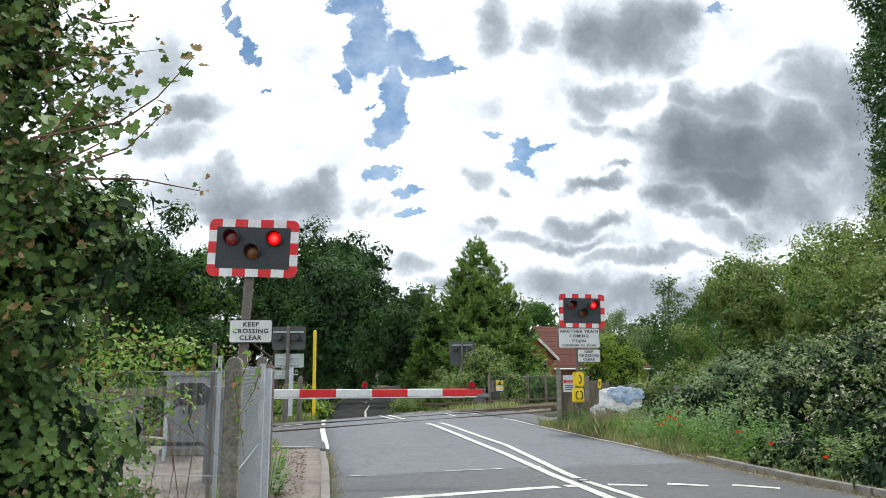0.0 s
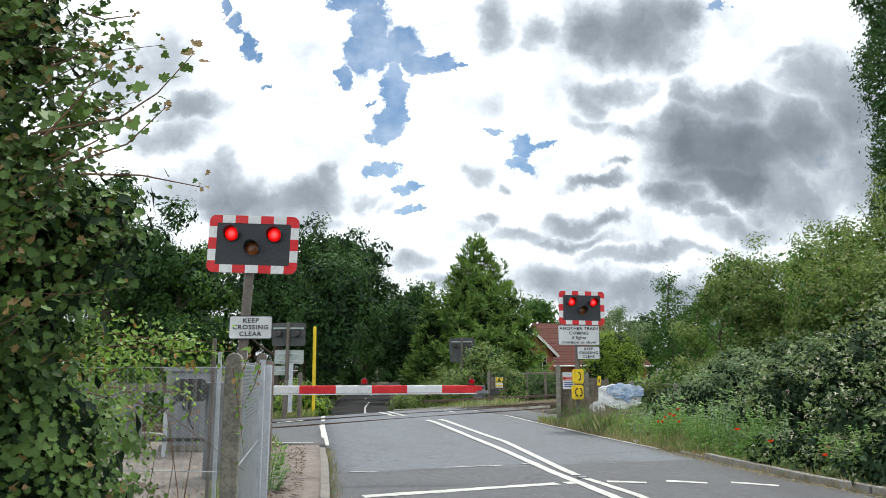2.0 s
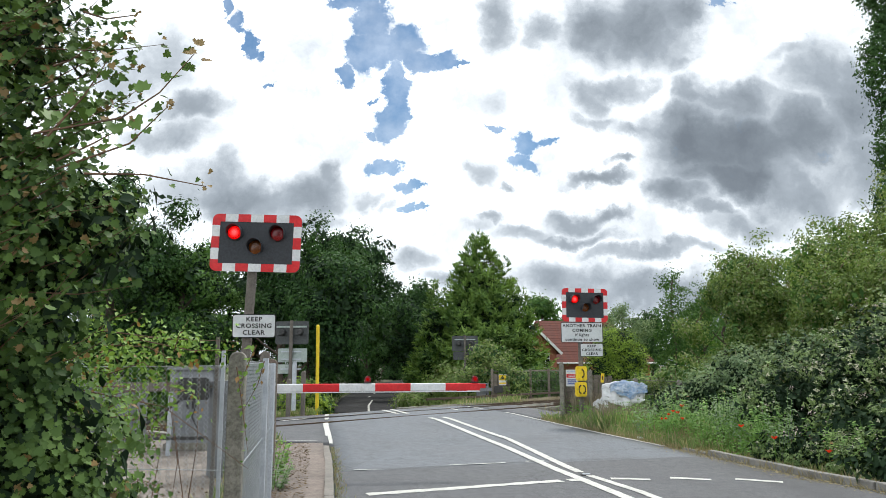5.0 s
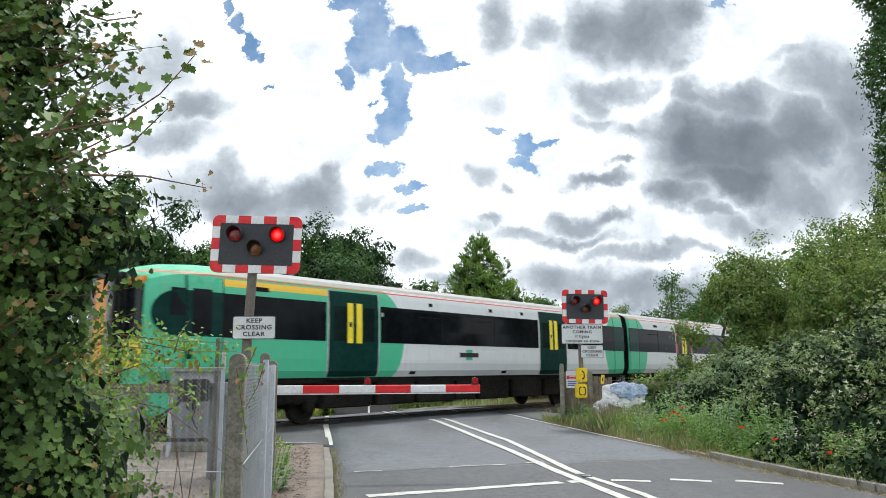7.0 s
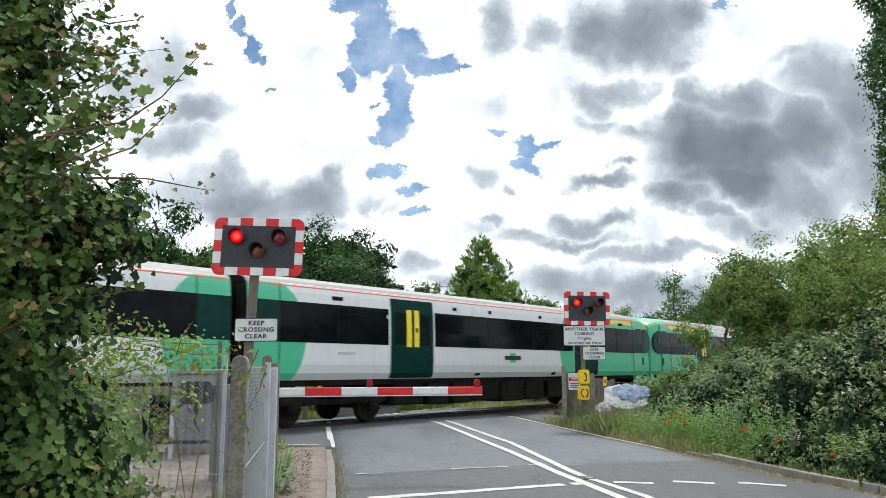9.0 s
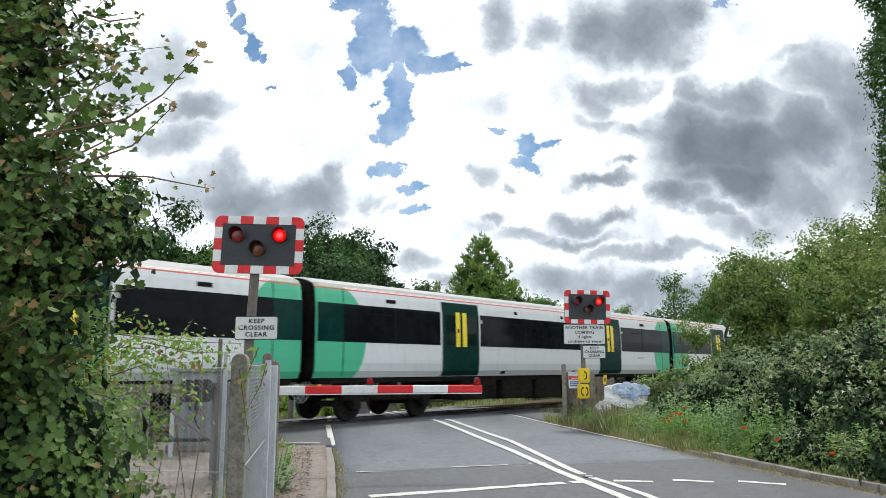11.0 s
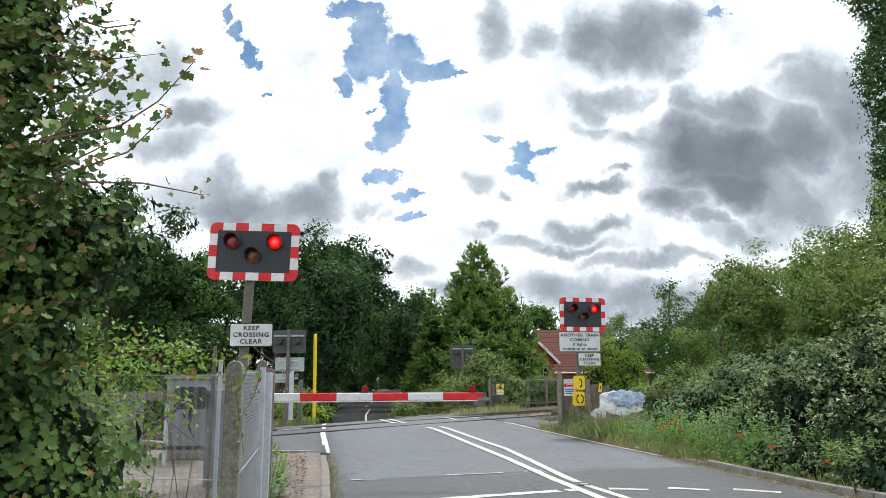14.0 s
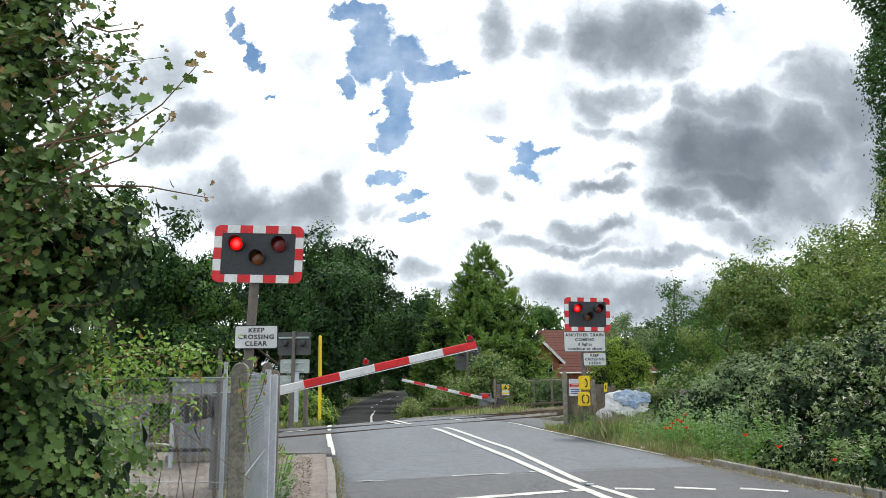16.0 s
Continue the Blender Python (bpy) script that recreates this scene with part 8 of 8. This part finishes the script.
    leafy_mass("bramble", "bright green trailing shoots in front of the yard fence", "shrub", (-1.95, 4.5),
               [(-0.15, 0, 1.72, 0.4, 0.2, 0.22), (0.18, 0.1, 1.66, 0.26, 0.15, 0.16), (-0.25, 0, 1.3, 0.35, 0.2, 0.3), (-0.1, 0, 0.9, 0.3, 0.2, 0.35), (0.2, 0.2, 1.3, 0.2, 0.15, 0.22), (-0.15, 0.1, 0.4, 0.35, 0.2, 0.35)],
               LEAF_LIME, 190, 9, 0.12, 0.036, 48, "oval", stems=5, stem_r=0.004)
    # dark grey green trees behind, and the pale birch-like top
    for x, y, h, w, mat in ((16.0, 51, 9.4, 1.7, LEAF_OAK_LIGHT), (18.0, 51, 7.8, 2.0, LEAF_OAK_LIGHT), (13.2, 54, 6.8, 2.0, LEAF_GREY), (26.3, 66, 10.4, 3.6, LEAF_OAK_LIGHT), (14.2, 28.4, 6.0, 2.0, LEAF_OAK_LIGHT)):
        lobes = blob_lobes(rng, 18, w * 0.85, w * 0.7, h * 0.08, h * 0.9, w * 0.38, 16)
        if h > 9 and x < 20:
            lobes = [(0.35 * math.sin(k * 2.1), 0.3 * math.cos(k * 1.7), 0.8 + 0.62 * k, 1.75 - 0.10 * k, 1.4 - 0.08 * k, 0.6) for k in range(13)]
        tree("grey green tree with thin feathery twigs", (x, y), h, lobes, mat, 460, 22, 0.4, 0.15, rng.randrange(9999), trunk_r=0.14, group="trees beyond the railway", start=0.2, shape="oval")
    # the tall ivy-clad tree at the edge of view
    lobes = [(0.25 * math.sin(z * 1.3), 0, z, 1.15 + 0.3 * math.sin(z * 1.9), 1.1, 0.9) for z in np.arange(2.5, 19.5, 0.8)]
    tree("tall narrow poplar with dense small leaves", (18.6, 28.5), 19.0, lobes, LEAF_OAK, 1500, 26, 0.32, 0.15, 77, trunk_r=0.25, shape="oval", shell=0.3, start=0.1)
    leafy_mass("bramble", "bright green climbing shoots over the yard fence", "shrub", (-3.4, 5.6),
               [(0.6, -0.1, 1.35, 0.5, 0.2, 0.33), (1.05, -0.1, 1.55, 0.42, 0.18, 0.2), (1.5, -0.06, 1.68, 0.35, 0.12, 0.11), (0.4, -0.1, 1.0, 0.5, 0.25, 0.5), (0.25, 0, 0.5, 0.4, 0.25, 0.5), (0.9, -0.15, 1.1, 0.3, 0.12, 0.3), (-0.2, 0, 1.2, 0.6, 0.3, 0.6)],
               LEAF_LIME, 640, 10, 0.12, 0.044, 47, "oval", stems=5, stem_r=0.005)


def make_grass():
    """Verge grass, weeds, litter and poppies."""
    rng = np.random.default_rng(61)

    def blades(name, label, spots, heights, mat, category="grass", lean=0.3, shape="blade", stiff=3.0):
        at = np.array([(x, y, float(gz(x, y)) - 0.02) for x, y in spots])
        up = np.tile(np.array((0, 0, 1.0)), (len(at), 1)) + rng.normal(size=at.shape) * lean
        facing = rng.normal(size=at.shape) * np.array((1, 1, 0.1))
        data = leaves(name, at, np.asarray(heights), facing, shape, rng, up * stiff)
        tagged(mesh_object(name, data, mat), label, category, kind="stuff")

    def verge(n, y0, y1, d0, d1):
        out = []
        for _ in range(n):
            y = rng.uniform(y0, y1)
            out.append((right_edge(y) + rng.uniform(d0, d1) ** 1.0, y))
        return out

    def patchy(spots, scale, low, high):
        """Heights that come and go in patches."""
        return np.array([(low + (high - low) * rng.random() ** 1.6) * (0.6 + 0.7 * max(0.0, 0.5 + noise.noise(Vector((x * scale, y * scale, 3.0))))) for x, y in spots])

    s = verge(28000, 14.0, 20.4, 0.05, 2.4)
    blades("verge_grass", "long seeding verge grass beside the road", s, patchy(s, 1.6, 0.07, 0.30), GRASS, lean=0.16, stiff=5.0)
    s = verge(4200, 14.0, 20.4, 0.1, 2.4)
    blades("verge_grass", "pale dry seed stems in the verge", s, patchy(s, 1.1, 0.18, 0.45), DEAD_GRASS, lean=0.1, shape="stalk", stiff=6.0)
    s = verge(3600, 6.0, 14.5, 0.14, 0.55)
    blades("verge_grass", "green verge grass behind the kerb", s, patchy(s, 2.0, 0.04, 0.2), GRASS, lean=0.8)
    # low broad-leaved plants between the grass
    s = np.array(verge(14000, 12.5, 20.0, 0.15, 2.4))
    at = np.array([(x, y, float(gz(x, y)) + rng.uniform(0.05, 0.5) * (0.4 + max(0.0, 0.6 + noise.noise(Vector((x * 1.3, y * 1.3, 9.0)))))) for x, y in s])
    tagged(mesh_object("verge_plants", leaves("verge_plants", at, rng.uniform(0.025, 0.065, len(at)), np.tile(np.array((0, -0.5, 1.0)), (len(at), 1)) + rng.normal(size=at.shape) * 0.5, "oval", rng), LEAF_WEED), "low leafy weeds among the verge grass", "weeds", kind="stuff")
    s = verge(8000, 6.0, 20.4, -0.04, 0.35)
    blades("dry_grass", "dry straw grass along the road edge", s, rng.uniform(0.05, 0.18, len(s)), DEAD_GRASS, lean=0.9)
    # weeds in the left gutter and along the footway
    s = [(left_edge(y) + abs(rng.normal()) * 0.07 + 0.01, y) for y in rng.uniform(6, 13.8, 2600)]
    blades("gutter_weeds", "dry weeds in the gutter", s[:1600], rng.uniform(0.03, 0.09, 1600), DEAD_GRASS, lean=0.8)
    blades("gutter_weeds", "green weeds in the gutter", s[1600:], rng.uniform(0.03, 0.08, len(s) - 1600), GRASS, lean=0.8)
    s = [(left_edge(y) - 1.15 + rng.normal() * 0.12, y) for y in rng.uniform(5, 14.5, 3500)]
    blades("footway_weeds", "weeds at the foot of the fence", s, rng.uniform(0.05, 0.28, len(s)), GRASS, lean=0.5)
    s = [(rng.uniform(-6.0, -4.2) , rng.uniform(24.8, 29)) for _ in range(3000)]
    blades("verge_grass", "bright grass beside the road beyond the line", s, rng.uniform(0.1, 0.35, len(s)), GRASS)
    s = [(rng.uniform(1.0, 7.5), rng.uniform(31.5, 38)) for _ in range(9000)]
    blades("verge_grass", "dry pale grass along the far trackside", s, rng.uniform(0.06, 0.2, len(s)), DRY_STEM)
    s = [(rng.uniform(3.45, 4.7), rng.uniform(19.6, 19.9)) for _ in range(1800)]
    blades("dry_stems", "dry grey brown stems behind the signal post", s, rng.uniform(0.3, 0.9, len(s)), DRY_STEM, lean=0.08, shape="stalk", stiff=8.0)
    s = [(rng.uniform(3.6, 6.0), rng.uniform(17.5, 18.25)) for _ in range(2600)]
    blades("dry_stems", "tall dry stems round the torn sheeting", s, rng.uniform(0.3, 0.72, len(s)), DRY_STEM, lean=0.15, shape="stalk", stiff=6.0)
    s = [(rng.uniform(3.6, 6.0), rng.uniform(17.3, 18.2)) for _ in range(4000)]
    blades("verge_grass", "tall green stems round the torn sheeting", s, rng.uniform(0.2, 0.55, len(s)), GRASS, lean=0.2, stiff=5.0)
    s = [(left_edge(y) - rng.uniform(0.2, 3.0), y) for y in rng.uniform(30, 75, 9000)] + [(right_edge(y) + rng.uniform(0.2, 3.0), y) for y in rng.uniform(30, 75, 9000)]
    blades("verge_grass", "grass on both banks of the far road", s, rng.uniform(0.1, 0.4, len(s)), GRASS)
    # leaf litter on the footway
    at = np.array([(left_edge(y) - rng.uniform(0.35, 1.2), y, float(gz(left_edge(y), y)) + 0.112) for y in rng.uniform(4, 13.6, 4200)])
    tagged(mesh_object("leaf_litter", leaves("leaf_litter", at, rng.uniform(0.015, 0.05, len(at)), np.tile(np.array((0, 0, 1.0)), (len(at), 1)) + rng.normal(size=at.shape) * 0.25, "oval", rng), LITTER), "brown dead leaves and twigs beside the fence", "leaf litter", kind="stuff")
    at = np.array([(x, y, float(gz(x, y)) + 0.02) for x, y in zip(rng.uniform(-6, -2.3, 2600), rng.uniform(5, 10, 2600))])
    tagged(mesh_object("leaf_litter", leaves("leaf_litter", at, rng.uniform(0.02, 0.07, len(at)), np.tile(np.array((0, 0, 1.0)), (len(at), 1)) + rng.normal(size=at.shape) * 0.25, "oval", rng), LITTER), "brown dead leaves on the gravel", "leaf litter", kind="stuff")
    spots = [(right_edge(y) - abs(rng.normal()) * 0.13 - 0.01, y) for y in rng.uniform(7, 14.8, 2600)]
    at = np.array([(x, y, float(gz(x, y)) + 0.014) for x, y in spots])
    tagged(mesh_object("gutter_litter", leaves("gutter_litter", at, rng.uniform(0.012, 0.04, len(at)), np.tile(np.array((0, 0, 1.0)), (len(at), 1)) + rng.normal(size=at.shape) * 0.3, "oval", rng), DEAD_GRASS), "straw coloured litter in the gutter below the kerb", "leaf litter", kind="stuff")
    # tall leafy weeds behind the right kerb and before the yard fence
    spots = [(-2.75, 5.1, 0.95, LEAF_WEED), (-2.6, 4.95, 0.8, LEAF_GREY), (-2.9, 5.2, 0.85, LEAF_WEED), (-2.05, 9.2, 0.45, LEAF_GREY), (-2.3, 10.3, 0.5, LEAF_WEED), (-2.2, 4.85, 0.62, LEAF_WEED)]
    for k in range(36):
        yy = 10.3 + 6.4 * (k + rng.uniform(0, 0.8)) / 36
        spots.append((right_edge(yy) + rng.uniform(0.45, 1.35), yy, rng.uniform(0.6, 1.25) * (0.75 if yy < 12 else 1.0), (LEAF_WEED, LEAF_WEED, LEAF_GREY, LEAF_LIME)[k % 4]))
    for x, y, h, mat in spots:
        w = thing("weed", "tall green leafy weed growing in the verge", "weed", pose(x, y, float(gz(x, y))), "tall weeds")
        own = bmesh.new()
        pos, way = [], []
        for k in range(14):
            a = k * 2.4
            top = Vector((0.24 * math.cos(a), 0.24 * math.sin(a), h * rng.uniform(0.55, 1.0)))
            foot = Vector((0.06 * math.cos(a), 0.06 * math.sin(a), -0.02))
            tube([foot, foot.lerp(top, 0.5), top], 0.006, 4, own, 0.002)
            for i in range(26):
                u = rng.uniform(0.1, 1.0)
                pos.append(foot.lerp(top, u))
                b = rng.uniform(0, 2 * math.pi)
                way.append((math.cos(b), math.sin(b), 0.5))
        tagged(part("stem", own, LEAF_WEED, w), kind="stuff")
        pos, way = np.array(pos), np.array(way)
        mesh_object("foliage", leaves("foliage", pos, rng.uniform(0.035, 0.085, len(pos)), np.tile(np.array((0, -0.3, 1.0)), (len(pos), 1)), "oval", rng, way), mat, w)
    # poppies
    for x, y, z in POPPIES:
        f = thing("poppy", "single red poppy on a thin stalk in the verge", "poppy", pose(x, y, float(gz(x, y))), "poppies")
        h = z - float(gz(x, y))
        part("stalk", tube([(0.03, 0, -0.02), (0.0, 0.01, h * 0.6), (0, 0, h)], 0.004, 4), LEAF_WEED, f)
        for k in range(4):
            a = k * math.pi / 2 + x
            own = bmesh.new()
            c = own.verts.new((0, 0, h - 0.01))
            ring = [own.verts.new((0.042 * math.cos(a + q) * r, 0.042 * math.sin(a + q) * r, h + dz)) for q, r, dz in ((-0.8, 0.8, 0.012), (-0.4, 1.1, 0.03), (0, 1.2, 0.036), (0.4, 1.1, 0.03), (0.8, 0.8, 0.012))]
            for p, q in zip(ring, ring[1:]):
                own.faces.new((c, p, q))
            part("petal", own, PETAL, f)
        part("seed_head", rod((0, 0, h), (0, 0, h + 0.02), 0.008, 0.01, 8), SIGN_BLACK, f)


POPPIES = [
    (4.56, 15.20, 0.34),
    (4.44, 15.00, 0.27),
    (4.90, 15.40, 0.50),
    (4.71, 15.40, 0.39),
    (4.78, 15.00, 0.27),
    (4.45, 15.30, 0.25),
    (4.98, 12.60, 0.31),
    (5.17, 11.80, 0.19),
    (5.55, 10.90, 0.08),
    (4.71, 15.10, 0.38),
]
make_woods()
make_conifer()
make_left_hedge()
make_right_side()
make_grass()
make_kerbs()


# ---------------------------------------------------------------- what moves
SPEED = 29.35         # metres a second
GAP_AT = 7.6057        # when the first coupling passes the foot of TRACK_AT


def motions():
    heading = math.degrees(math.atan2(-ALONG[1], -ALONG[0]))
    for car, i, turned in CARS:
        rows = []
        for k in range(33):
            t = k * 0.5
            d = -SPEED * (t - GAP_AT) + (i - 0.5) * CAR + float(np.interp(t, (6.5, 7.0, 8.0, 9.0, 11.5, 12.0, 12.5), (0.35, 0.0, 0.05, 0.12, 0.03, -0.4, -0.9)))
            rows.append((t, Matrix.Translation(on_track(d, 0.0, 0.045)) @ pose(0, 0, 0, 0, 0, heading + (180 if turned else 0))))
        walk(car, rows)
    # the red lamps light in turn, each a moment before the other goes out
    for optic, at, first in OPTICS:
        rows, turned, lit = [(0.0, 180 if first else 0)], 180 if first else 0, not first
        t = 0.07
        while t < 15.95:
            lit = not lit
            start = t - 0.1 if lit else t + 0.0333
            rows += [(max(start + k * 0.03334, 0.001 + 0.034 * (k + 1)), turned + 60 * (k + 1)) for k in range(-1, 3)]
            turned += 180
            t += 0.395
        rows.append((16.1, turned))
        walk(optic, [(t, Matrix.Translation(at) @ pose(0, 0, 0, 0, 0, a)) for t, a in rows])
    # both arms rise at the end
    for (arm, pivot, turn), lift in zip(ARMS, (NEAR_LIFT, FAR_LIFT)):
        rows = [(0.0, 0.0), (8.0, 0.0), (15.0, 0.0)] + list(lift)
        walk(arm, [(t, Matrix.Translation(pivot) @ pose(0, 0, 0, 0, 0, turn) @ pose(0, 0, 0, 0, -a, 0)) for t, a in rows])


NEAR_LIFT = ((15.3, 0.0), (15.4, 0.3), (15.5, 2.0), (15.6, 4.2), (15.7, 6.4), (15.8, 8.6), (15.9, 10.8), (16.0, 12.6))
FAR_LIFT = ((15.3, 0.0), (15.4, 0.5), (15.5, 2.4), (15.6, 4.8), (15.7, 7.2), (15.8, 9.6), (15.9, 11.6), (16.0, 13.2))
motions()
